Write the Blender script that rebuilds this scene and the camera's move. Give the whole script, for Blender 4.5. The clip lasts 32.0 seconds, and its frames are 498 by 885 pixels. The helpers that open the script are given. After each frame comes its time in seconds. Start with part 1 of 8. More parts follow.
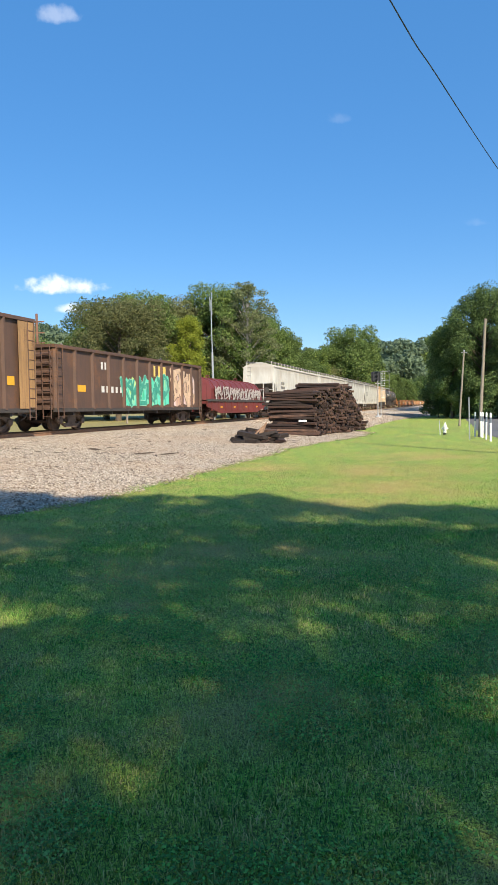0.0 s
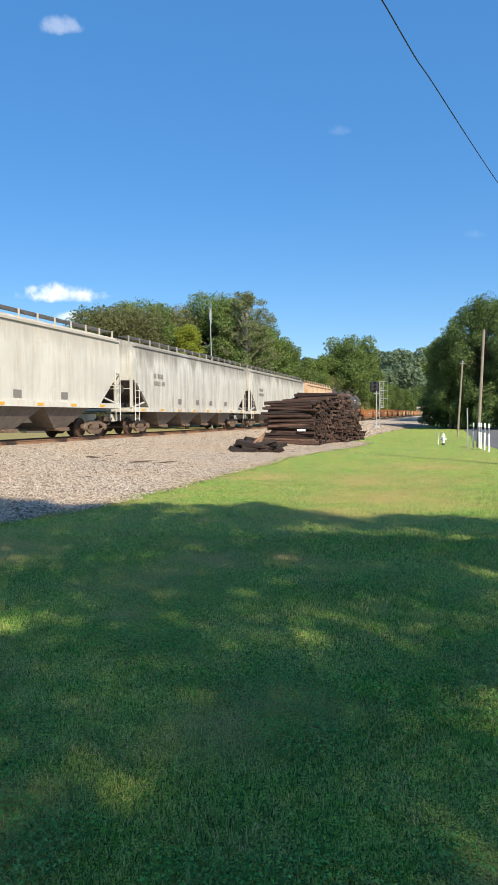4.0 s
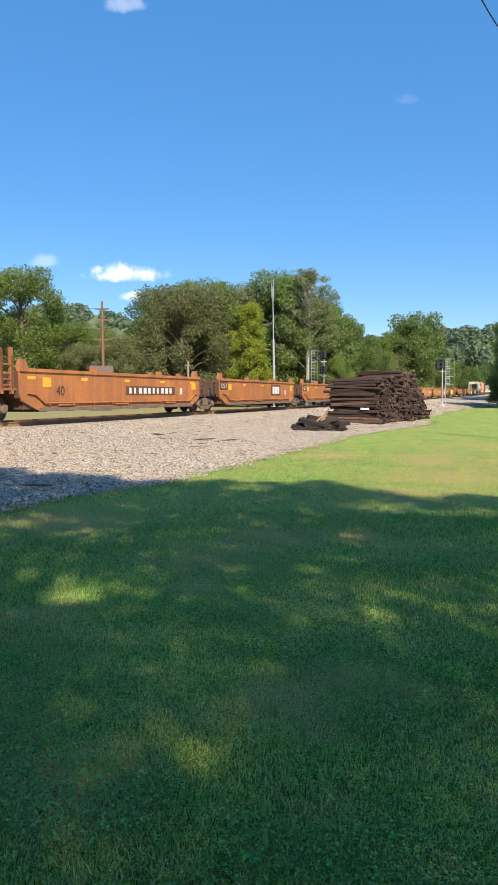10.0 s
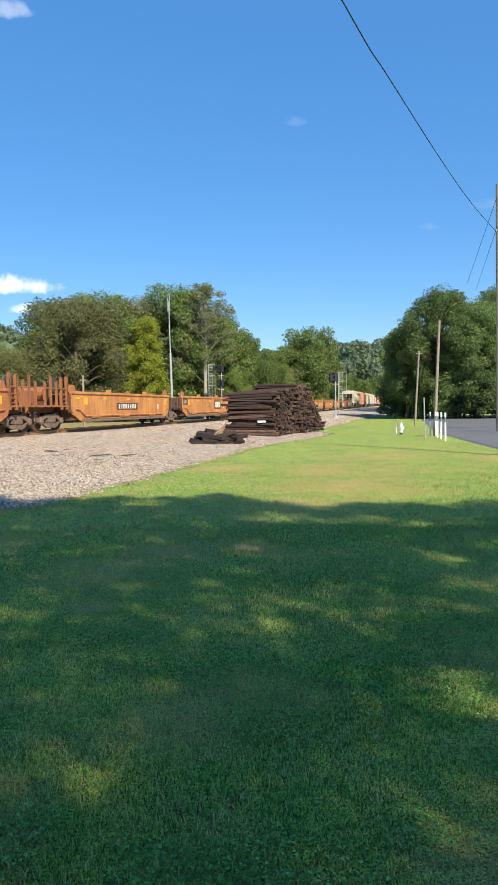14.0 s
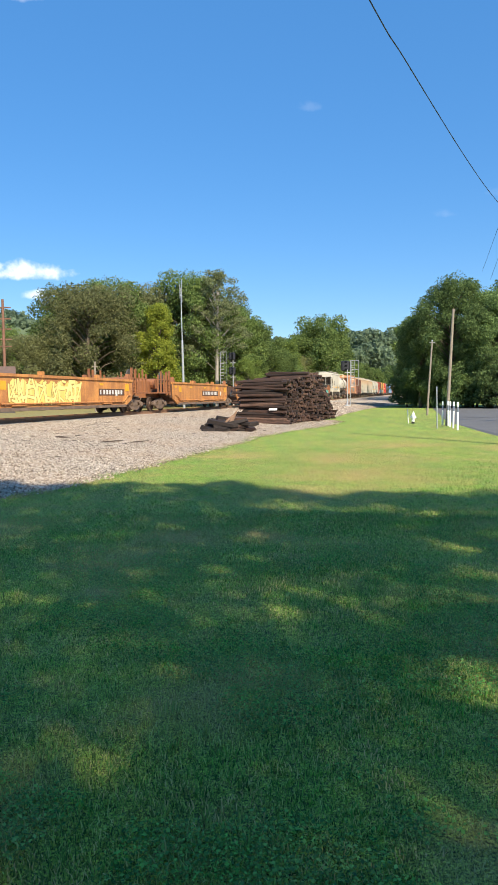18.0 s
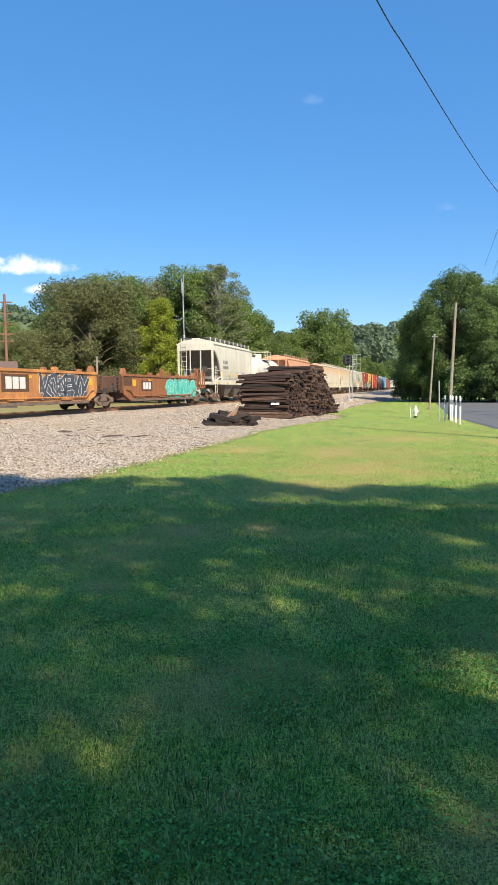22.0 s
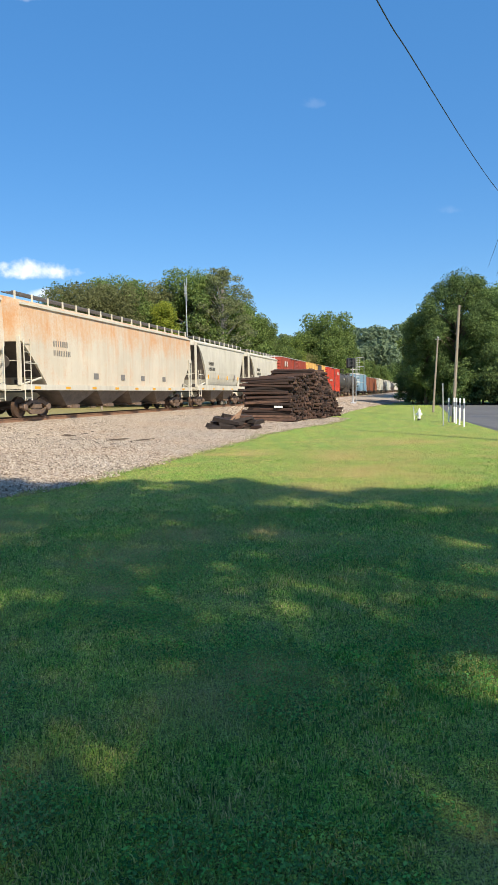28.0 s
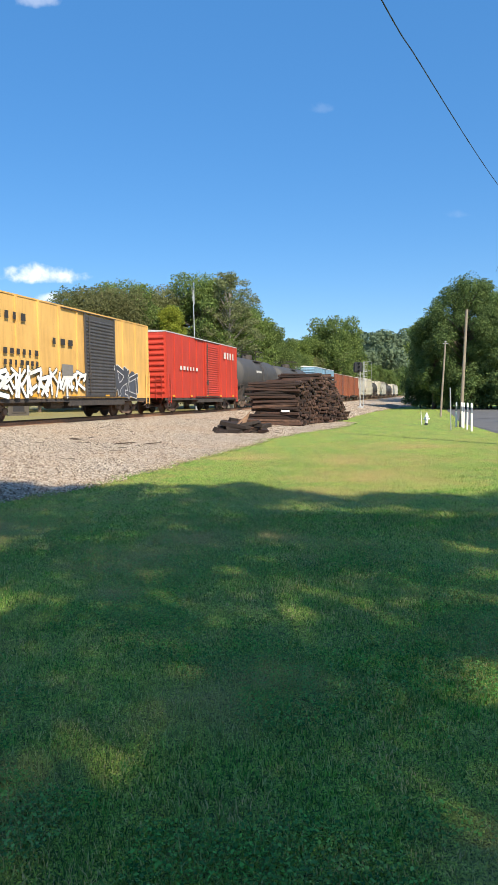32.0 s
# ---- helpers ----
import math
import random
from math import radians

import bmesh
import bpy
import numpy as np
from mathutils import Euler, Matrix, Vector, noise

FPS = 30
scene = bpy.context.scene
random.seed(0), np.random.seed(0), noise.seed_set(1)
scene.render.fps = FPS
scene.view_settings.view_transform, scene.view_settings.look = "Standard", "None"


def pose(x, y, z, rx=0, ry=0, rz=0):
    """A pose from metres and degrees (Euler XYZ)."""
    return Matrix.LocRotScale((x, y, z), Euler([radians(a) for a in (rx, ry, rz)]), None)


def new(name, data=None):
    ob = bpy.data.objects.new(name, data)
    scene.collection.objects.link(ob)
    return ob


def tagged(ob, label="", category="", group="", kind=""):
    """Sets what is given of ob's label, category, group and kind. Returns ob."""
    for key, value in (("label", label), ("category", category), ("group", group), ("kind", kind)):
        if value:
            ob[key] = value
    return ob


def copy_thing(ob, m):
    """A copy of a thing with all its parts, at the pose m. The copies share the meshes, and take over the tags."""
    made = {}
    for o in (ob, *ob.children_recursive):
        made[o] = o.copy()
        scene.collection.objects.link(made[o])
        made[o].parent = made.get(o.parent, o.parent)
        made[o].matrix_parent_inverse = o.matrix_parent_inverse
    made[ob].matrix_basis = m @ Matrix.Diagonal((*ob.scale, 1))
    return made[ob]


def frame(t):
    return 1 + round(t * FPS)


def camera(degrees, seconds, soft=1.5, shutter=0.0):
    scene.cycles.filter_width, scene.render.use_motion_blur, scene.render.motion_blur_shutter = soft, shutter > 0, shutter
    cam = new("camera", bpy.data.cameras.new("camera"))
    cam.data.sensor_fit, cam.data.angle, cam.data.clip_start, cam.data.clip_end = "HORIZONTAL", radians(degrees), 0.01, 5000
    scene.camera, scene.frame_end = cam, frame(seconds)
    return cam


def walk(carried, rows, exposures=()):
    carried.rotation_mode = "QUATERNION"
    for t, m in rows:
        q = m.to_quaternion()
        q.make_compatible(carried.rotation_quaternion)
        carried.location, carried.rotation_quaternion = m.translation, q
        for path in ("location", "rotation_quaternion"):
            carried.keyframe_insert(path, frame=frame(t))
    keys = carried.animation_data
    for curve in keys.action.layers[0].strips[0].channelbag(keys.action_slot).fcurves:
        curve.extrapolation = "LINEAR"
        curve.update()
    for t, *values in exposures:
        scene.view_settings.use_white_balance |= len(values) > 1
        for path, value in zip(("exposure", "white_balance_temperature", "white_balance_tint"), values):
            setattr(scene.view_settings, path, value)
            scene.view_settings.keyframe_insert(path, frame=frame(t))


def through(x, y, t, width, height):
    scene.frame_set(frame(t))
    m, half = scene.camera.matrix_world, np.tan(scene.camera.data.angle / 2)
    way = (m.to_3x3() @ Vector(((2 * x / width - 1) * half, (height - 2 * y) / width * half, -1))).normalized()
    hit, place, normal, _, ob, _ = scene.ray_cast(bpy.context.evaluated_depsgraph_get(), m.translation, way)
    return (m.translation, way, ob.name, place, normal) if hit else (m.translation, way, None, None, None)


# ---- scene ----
cam = camera(41.0, 32.0, soft=1.1)
PATH = [
    (0, pose(0.001, -0.008, 1.604, 87.032, 0.803, 0.002)),
    (0.5, pose(-0.001, 0.022, 1.589, 86.825, 0.778, -0.284)),
    (1, pose(-0.000, 0.006, 1.599, 86.690, 0.652, -0.317)),
    (1.5, pose(0.003, 0.009, 1.598, 86.979, 0.756, -0.283)),
    (2, pose(-0.001, 0.003, 1.595, 87.327, 0.774, -0.065)),
    (2.5, pose(0.000, -0.005, 1.599, 87.656, 0.843, 0.222)),
    (3, pose(-0.004, -0.020, 1.606, 88.066, 0.607, 0.403)),
    (3.5, pose(0.001, -0.015, 1.601, 87.982, 0.308, -0.027)),
    (5.5, pose(-0.006, 0.007, 1.596, 87.178, 0.682, -0.042)),
    (6, pose(-0.001, 0.004, 1.596, 86.941, 1.105, 0.357)),
    (6.5, pose(-0.018, 0.022, 1.592, 86.371, 0.726, 0.853)),
    (7, pose(-0.015, 0.019, 1.588, 85.411, 0.845, 0.963)),
    (7.5, pose(0.000, 0.033, 1.583, 84.902, 0.986, 0.499)),
    (8, pose(-0.015, 0.038, 1.579, 84.946, 0.860, 0.743)),
    (8.5, pose(-0.014, 0.016, 1.583, 85.215, 0.801, 1.389)),
    (9, pose(-0.024, 0.005, 1.586, 85.564, 0.672, 2.245)),
    (9.5, pose(-0.041, 0.007, 1.583, 85.831, 0.472, 3.509)),
    (10, pose(-0.065, -0.008, 1.584, 86.005, 0.297, 5.138)),
    (10.5, pose(-0.042, -0.007, 1.584, 86.131, 0.439, 4.556)),
    (11, pose(-0.027, -0.006, 1.584, 86.102, 0.596, 1.708)),
    (11.5, pose(-0.023, 0.005, 1.578, 86.305, 1.031, 0.213)),
    (12, pose(-0.019, -0.028, 1.597, 86.713, 1.122, -0.637)),
    (12.5, pose(-0.016, -0.022, 1.584, 86.766, 1.252, -1.822)),
    (13, pose(-0.010, -0.019, 1.581, 86.921, 1.303, -3.005)),
    (13.5, pose(-0.008, -0.032, 1.590, 86.934, 1.092, -3.488)),
    (14, pose(-0.006, -0.015, 1.585, 87.080, 1.040, -3.539)),
    (14.5, pose(-0.009, -0.027, 1.593, 87.051, 0.781, -3.273)),
    (15, pose(-0.012, -0.023, 1.590, 87.026, 0.996, -2.511)),
    (15.5, pose(-0.016, 0.001, 1.584, 87.176, 1.125, -1.846)),
    (17.5, pose(-0.007, 0.006, 1.574, 86.369, 0.826, -2.024)),
    (18, pose(-0.007, 0.010, 1.576, 86.044, 0.545, -2.566)),
    (18.5, pose(-0.008, 0.008, 1.573, 85.573, 0.452, -2.945)),
    (19, pose(-0.001, 0.016, 1.576, 85.350, 0.490, -3.379)),
    (19.5, pose(-0.003, 0.028, 1.570, 85.561, 0.343, -3.569)),
    (20, pose(-0.007, 0.020, 1.571, 85.712, 0.190, -3.232)),
    (20.5, pose(-0.015, 0.014, 1.572, 85.732, 0.206, -2.543)),
    (21, pose(-0.006, 0.005, 1.572, 86.005, 0.829, -2.096)),
    (21.5, pose(-0.006, 0.005, 1.572, 86.005, 0.829, -2.096)),
    (22, pose(-0.006, 0.018, 1.563, 85.588, 0.627, -2.389)),
    (22.5, pose(-0.004, 0.021, 1.565, 85.618, 0.276, -2.841)),
    (23, pose(-0.013, 0.015, 1.564, 85.900, -0.128, -2.477)),
    (23.5, pose(-0.007, 0.015, 1.566, 85.773, -0.435, -2.249)),
    (24, pose(-0.010, 0.024, 1.562, 85.700, -0.425, -2.376)),
    (24.5, pose(-0.015, 0.008, 1.571, 85.733, -0.214, -2.224)),
    (25, pose(-0.014, 0.018, 1.565, 85.912, 0.135, -1.951)),
    (25.5, pose(-0.019, 0.006, 1.570, 86.117, 0.176, -1.784)),
    (27.5, pose(-0.010, 0.017, 1.565, 86.529, 0.856, -1.977)),
    (28, pose(-0.008, 0.027, 1.561, 85.876, 0.845, -2.102)),
    (28.5, pose(-0.010, 0.020, 1.571, 85.654, 0.712, -2.396)),
    (29, pose(-0.002, 0.020, 1.568, 85.787, 0.850, -2.470)),
    (29.5, pose(-0.012, 0.028, 1.561, 86.069, 0.739, -2.110)),
    (30, pose(-0.011, 0.025, 1.562, 85.934, 0.551, -1.709)),
    (30.5, pose(-0.005, 0.018, 1.563, 85.508, 0.764, -1.670)),
    (31, pose(-0.005, 0.041, 1.555, 85.375, 0.924, -1.723)),
    (31.5, pose(-0.007, 0.025, 1.560, 85.815, 0.843, -1.576)),
    (32, pose(-0.011, 0.018, 1.562, 86.230, 0.728, -1.501)),
]
# the camera dims a little for the bright cars
EXPOSURES = [(0, 0.68), (1, 0.65), (2, 0.60), (3.5, 0.62), (6, 0.63), (7, 0.63), (8, 0.70), (9, 0.74), (22, 0.74), (23, 0.68), (24, 0.57), (25.5, 0.58), (28, 0.60), (30, 0.66), (32, 0.66)]
walk(cam, PATH, EXPOSURES)

# ---------------------------------------------------------------- light
SUN_X, SUN_Y = 0.42, -0.9075               # towards the sun, over the ground
SUN_AZ = math.atan2(SUN_X, SUN_Y)
SUN_EL = radians(40)
SUN_DIR = Vector((SUN_X, SUN_Y, 0)) * math.cos(SUN_EL) + Vector((0, 0, math.sin(SUN_EL)))
world = bpy.data.worlds.new("sky")
scene.world = world
world.use_nodes = True
wn = world.node_tree
bg = wn.nodes["Background"]
sky = wn.nodes.new("ShaderNodeTexSky")
sky.sky_type = "NISHITA"
sky.sun_disc = False
sky.sun_elevation = SUN_EL
sky.sun_rotation = SUN_AZ
sky.air_density = 1.0
sky.dust_density = 0.2
sky.ozone_density = 2.0
rich = wn.nodes.new("ShaderNodeHueSaturation")
rich.inputs["Saturation"].default_value = 1.3
wn.links.new(sky.outputs[0], rich.inputs["Color"])
deepen = wn.nodes.new("ShaderNodeMix")                # the clear blue of dry air, evened towards the horizon
deepen.data_type = "RGBA"
deepen.inputs[0].default_value = 0.55
deepen.inputs[7].default_value = (0.48, 1.66, 3.95, 1)
wn.links.new(rich.outputs[0], deepen.inputs[6])


def sky_math(kind, a, b=None, c=None):
    n = wn.nodes.new("ShaderNodeMath")
    n.operation = kind
    for i, q in enumerate((a, b, c)):
        if q is None:
            continue
        if hasattr(q, "links"):
            wn.links.new(q, n.inputs[i])
        else:
            n.inputs[i].default_value = q
    return n.outputs[0]


# small fair-weather clouds: where they stand (a direction), how wide and high, how thick
way = wn.nodes.new("ShaderNodeTexCoord").outputs["Generated"]
split = wn.nodes.new("ShaderNodeSeparateXYZ")
wn.links.new(way, split.inputs[0])
ahead = sky_math("MAXIMUM", split.outputs[1], 0.05)
az, el = sky_math("DIVIDE", split.outputs[0], ahead), sky_math("DIVIDE", split.outputs[2], ahead)
puff = wn.nodes.new("ShaderNodeTexNoise")
puff.inputs["Scale"].default_value, puff.inputs["Detail"].default_value, puff.inputs["Roughness"].default_value = 46, 5, 0.55
wn.links.new(way, puff.inputs["Vector"])
total = None
for ca, ce, wa, wh, thick in ((-0.2735, 0.1820, 0.071, 0.020, 0.95), (-0.262, 0.150, 0.026, 0.011, 0.65), (-0.272, 0.572, 0.036, 0.022, 0.26), (0.136, 0.4206, 0.020, 0.012, 0.06), (-0.405, 0.205, 0.028, 0.016, 0.24),
                              (0.339, 0.268, 0.022, 0.010, 0.06), (0.43, 0.30, 0.030, 0.012, 0.08)):
    da, de = sky_math("DIVIDE", sky_math("SUBTRACT", az, ca), wa), sky_math("DIVIDE", sky_math("SUBTRACT", el, ce), wh)
    flat = sky_math("MULTIPLY", sky_math("MINIMUM", de, 0.0), 1.6)              # a flatter foot
    r2 = sky_math("ADD", sky_math("MULTIPLY", da, da), sky_math("ADD", sky_math("MULTIPLY", de, de), sky_math("MULTIPLY", flat, flat)))
    body = sky_math("SUBTRACT", sky_math("ADD", 1.0, sky_math("MULTIPLY", sky_math("SUBTRACT", puff.outputs["Fac"], 0.5), 2.6)), r2)
    m = wn.nodes.new("ShaderNodeMapRange")
    m.interpolation_type = "SMOOTHSTEP"
    m.inputs["From Min"].default_value, m.inputs["From Max"].default_value, m.inputs["To Max"].default_value = 0.0, 1.35, thick
    wn.links.new(body, m.inputs[0])
    total = m.outputs[0] if total is None else sky_math("MAXIMUM", total, m.outputs[0])
total = sky_math("MULTIPLY", total, sky_math("GREATER_THAN", split.outputs[1], 0.05))
cloud = wn.nodes.new("ShaderNodeMix")
cloud.data_type = "RGBA"
cloud.inputs[7].default_value = (7.3, 7.3, 7.4, 1)
wn.links.new(total, cloud.inputs[0])
wn.links.new(deepen.outputs[2], cloud.inputs[6])
wn.links.new(cloud.outputs[2], bg.inputs[0])
bg.inputs[1].default_value = 0.12
sun_data = bpy.data.lights.new("sun", "SUN")
sun_data.energy = 4.7
sun_data.angle = radians(0.7)
sun_data.color = (1.0, 0.88, 0.68)
sun = new("sun", sun_data)
sun.matrix_world = Matrix.Translation((0, -30, 60)) @ SUN_DIR.to_track_quat("Z", "Y").to_matrix().to_4x4()

# ---------------------------------------------------------------- plan
ALPHA = radians(17.175)                     # the track's heading, from +y towards +x
DX, DY = math.sin(ALPHA), math.cos(ALPHA)
TRACK_N = 17.7                              # the track's centre line
RAIL_Z = 0.70
TRACK_YAW = 90 - 17.175


def place(s, n, z=0.0):
    """A point s along the track and n across it."""
    return Vector((-n * DY + s * DX, n * DX + s * DY, z))


def rail_height(s):
    return RAIL_Z + (0.004 * (s - 75) if s > 75 else 0.0)


def lerp(x, xs, ys):
    return float(np.interp(x, xs, ys))


def gravel_edge(s):
    """Where the lawn ends and the gravel begins."""
    e = lerp(s, [-60, 0, 8.4, 10.5, 13.2, 20, 25.2, 29.3, 33.5, 37, 41, 43.5, 55, 74, 84, 104, 200], [8, 7.4, 6.6, 6.1, 6.05, 6.0, 6.2, 5.75, 4.85, 4.7, 4.85, 6.4, 6.3, 6.0, 5.4, 3.6, 3.0])
    return e + 0.16 * noise.noise((s * 0.5, 1.7, 0)) + 0.20 * noise.noise((s * 1.5, 5.1, 0)) + 0.12 * noise.noise((s * 4.0, 2.2, 0))


def profile(s, n):
    """Height of the land."""
    up = rail_height(s) - RAIL_Z
    e = gravel_edge(s)
    if n < e:
        return up * max(0.0, min(1.0, (n + 6) / 12)) + 0.03 * noise.noise((s * 0.15, n * 0.15, 3.0))
    z = lerp(n, [e, 12.5, 15.2, 16.2, 19.2, 20.6, 24, 40, 90], [0.0, 0.24, 0.40, 0.52, 0.52, 0.30, 0.22, 0.3, 0.6])
    bank = 0.30 * max(0.0, 1 - ((s - 84) / 34) ** 2) * max(0.0, 1 - ((n - 9.5) / 4.5) ** 2)
    return z + up + bank


# ---------------------------------------------------------------- mesh tools
class Build:
    """Collects boxes, prisms and tubes into one mesh."""

    def __init__(self):
        self.v, self.f, self.m, self.cuts = [], [], [], []

    def add(self, verts, faces, mat=0):
        k = len(self.v)
        self.cuts.append((k, len(self.f)))
        self.v.extend(tuple(p) for p in verts)
        self.f.extend(tuple(i + k for i in q) for q in faces)
        self.m.extend([mat] * len(faces))
        return self

    def box(self, x0, x1, y0, y1, z0, z1, mat=0):
        v = [(x0, y0, z0), (x1, y0, z0), (x1, y1, z0), (x0, y1, z0), (x0, y0, z1), (x1, y0, z1), (x1, y1, z1), (x0, y1, z1)]
        return self.add(v, BOX_FACES, mat)

    def bevel_box(self, x0, x1, y0, y1, z0, z1, b, mat=0):
        """A box whose edges are all chamfered."""
        v, f = [], []
        xs, ys, zs = (x0, x1), (y0, y1), (z0, z1)
        idx = {}
        for i in (0, 1):
            for j in (0, 1):
                for k in (0, 1):
                    sx, sy, sz = (b, -b)[i], (b, -b)[j], (b, -b)[k]
                    for a, p in (("x", (xs[i], ys[j] + sy, zs[k] + sz)), ("y", (xs[i] + sx, ys[j], zs[k] + sz)), ("z", (xs[i] + sx, ys[j] + sy, zs[k]))):
                        idx[i, j, k, a] = len(v)
                        v.append(p)
        quad = ((0, 0), (1, 0), (1, 1), (0, 1))
        for i in (0, 1):
            o = 1 if i else -1
            f.append([idx[i, j, k, "x"] for j, k in quad][::o])
            f.append([idx[k, i, j, "y"] for j, k in quad][::o])
            f.append([idx[j, k, i, "z"] for j, k in quad][::o])
        for i in (0, 1):
            for j in (0, 1):
                o = 1 if (i == j) else -1
                f.append([idx[i, j, 0, "x"], idx[i, j, 0, "y"], idx[i, j, 1, "y"], idx[i, j, 1, "x"]][::-o])
                f.append([idx[i, 0, j, "x"], idx[i, 1, j, "x"], idx[i, 1, j, "z"], idx[i, 0, j, "z"]][::-o])
                f.append([idx[0, i, j, "y"], idx[0, i, j, "z"], idx[1, i, j, "z"], idx[1, i, j, "y"]][::-o])
                for k in (0, 1):
                    f.append([idx[i, j, k, a] for a in "xyz"][::(1 if (i + j + k) % 2 else -1)])
        return self.add(v, f, mat)

    def rings(self, rings, mat=0, caps=True):
        """A skin over rings of equally many points."""
        n = len(rings[0])
        v = [p for r in rings for p in r]
        f = []
        for a in range(len(rings) - 1):
            for i in range(n):
                j = (i + 1) % n
                f.append((a * n + i, a * n + j, (a + 1) * n + j, (a + 1) * n + i))
        if caps:
            f.append(tuple(range(n))[::-1])
            f.append(tuple((len(rings) - 1) * n + i for i in range(n)))
        return self.add(v, f, mat)

    def tube(self, a, b, r, n=8, mat=0, r2=None):
        a, b = Vector(a), Vector(b)
        w = (b - a).normalized()
        u = w.orthogonal().normalized()
        t = w.cross(u)
        r2 = r if r2 is None else r2
        ring = lambda c, q: [c + (u * math.cos(k * math.tau / n) + t * math.sin(k * math.tau / n)) * q for k in range(n)]
        return self.rings([ring(a, r), ring(b, r2)], mat)

    def path(self, pts, r, n=6, mat=0):
        for a, b in zip(pts, pts[1:]):
            self.tube(a, b, r, n, mat)
        return self

    def disc(self, c, axis, prof, n=20, mat=0):
        """A turned form: prof is (distance along the axis, radius)."""
        c, w = Vector(c), Vector(axis).normalized()
        u = w.orthogonal().normalized()
        t = w.cross(u)
        rr = [[c + w * d + (u * math.cos(k * math.tau / n) + t * math.sin(k * math.tau / n)) * max(r, 1e-4) for k in range(n)] for d, r in prof]
        return self.rings(rr, mat)

    def mesh(self, name, mats, smooth=False):
        me = bpy.data.meshes.new(name)
        me.from_pydata([tuple(p) for p in self.v], [], self.f)
        for m in mats:
            me.materials.append(m)
        me.polygons.foreach_set("material_index", np.array(self.m, dtype=np.int32))
        if smooth:
            me.polygons.foreach_set("use_smooth", np.ones(len(self.f), dtype=bool))
        me.update()
        return me


BOX_FACES = [(3, 2, 1, 0), (4, 5, 6, 7), (0, 1, 5, 4), (1, 2, 6, 5), (2, 3, 7, 6), (3, 0, 4, 7)]


def fix_normals(me):
    bm = bmesh.new()
    bm.from_mesh(me)
    bmesh.ops.recalc_face_normals(bm, faces=bm.faces)
    bm.to_mesh(me)
    bm.free()
    return me


def part(name, b, mats, parent=None, label="", smooth=False, fix=False):
    """Links what b holds as one mesh object under parent."""
    mats = mats if isinstance(mats, (list, tuple)) else [mats]
    me = b.mesh(name, mats, smooth) if isinstance(b, Build) else b
    if fix:
        fix_normals(me)
    ob = new(name, me)
    if parent is not None:
        ob.parent = parent
    if label:
        ob["label"] = label
    return ob


def parts(name, b, mats, parent, label="", fix=False):
    """Links every piece that b holds as a mesh object of its own."""
    cuts = b.cuts + [(len(b.v), len(b.f))]
    for (v0, f0), (v1, f1) in zip(cuts, cuts[1:]):
        piece = Build()
        piece.add(b.v[v0:v1], [tuple(i - v0 for i in f) for f in b.f[f0:f1]])
        part(name, piece, mats, parent, label, fix=fix)


def raw_mesh(name, verts, quads, mat, tris=False):
    """A large mesh from arrays."""
    me = bpy.data.meshes.new(name)
    n, k = len(quads), quads.shape[1]
    me.vertices.add(len(verts))
    me.vertices.foreach_set("co", np.asarray(verts, dtype=np.float32).ravel())
    me.loops.add(n * k)
    me.loops.foreach_set("vertex_index", np.asarray(quads, dtype=np.int32).ravel())
    me.polygons.add(n)
    me.polygons.foreach_set("loop_start", np.arange(0, n * k, k, dtype=np.int32))
    me.materials.append(mat)
    me.update(calc_edges=True)
    return me


# ---------------------------------------------------------------- materials
def nodes_of(name):
    m = bpy.data.materials.new(name)
    m.use_nodes = True
    t = m.node_tree
    return m, t, t.nodes["Principled BSDF"]


def add_node(t, kind, **values):
    n = t.nodes.new(kind)
    for k, v in values.items():
        n.inputs[k.replace("_", " ")].default_value = v
    return n


def ramp(t, src, stops):
    r = t.nodes.new("ShaderNodeValToRGB")
    e = r.color_ramp.elements
    while len(e) < len(stops):
        e.new(0.5)
    for q, (p, c) in zip(e, stops):
        q.position, q.color = p, (*c, 1)
    t.links.new(src, r.inputs[0])
    return r


def mix(t, fac, a, b, kind="MIX"):
    m = t.nodes.new("ShaderNodeMix")
    m.data_type, m.blend_type = "RGBA", kind
    for sock, val in ((m.inputs[0], fac), (m.inputs[6], a), (m.inputs[7], b)):
        if hasattr(val, "links"):
            t.links.new(val, sock)
        else:
            sock.default_value = val if sock == m.inputs[0] else (*val, 1)
    return m.outputs[2]


def coords(t, scale=(1, 1, 1), kind="Object"):
    c = t.nodes.new("ShaderNodeTexCoord")
    mp = t.nodes.new("ShaderNodeMapping")
    mp.inputs["Scale"].default_value = scale
    t.links.new(c.outputs[kind], mp.inputs[0])
    return mp.outputs[0]


def noise_tex(t, vec, scale, detail=4, rough=0.6):
    n = add_node(t, "ShaderNodeTexNoise", Scale=scale, Detail=detail, Roughness=rough)
    t.links.new(vec, n.inputs["Vector"])
    return n.outputs["Fac"]


def bump(t, p, src, strength, dist=0.02):
    b = add_node(t, "ShaderNodeBump", Strength=strength, Distance=dist)
    t.links.new(src, b.inputs["Height"])
    t.links.new(b.outputs[0], p.inputs["Normal"])


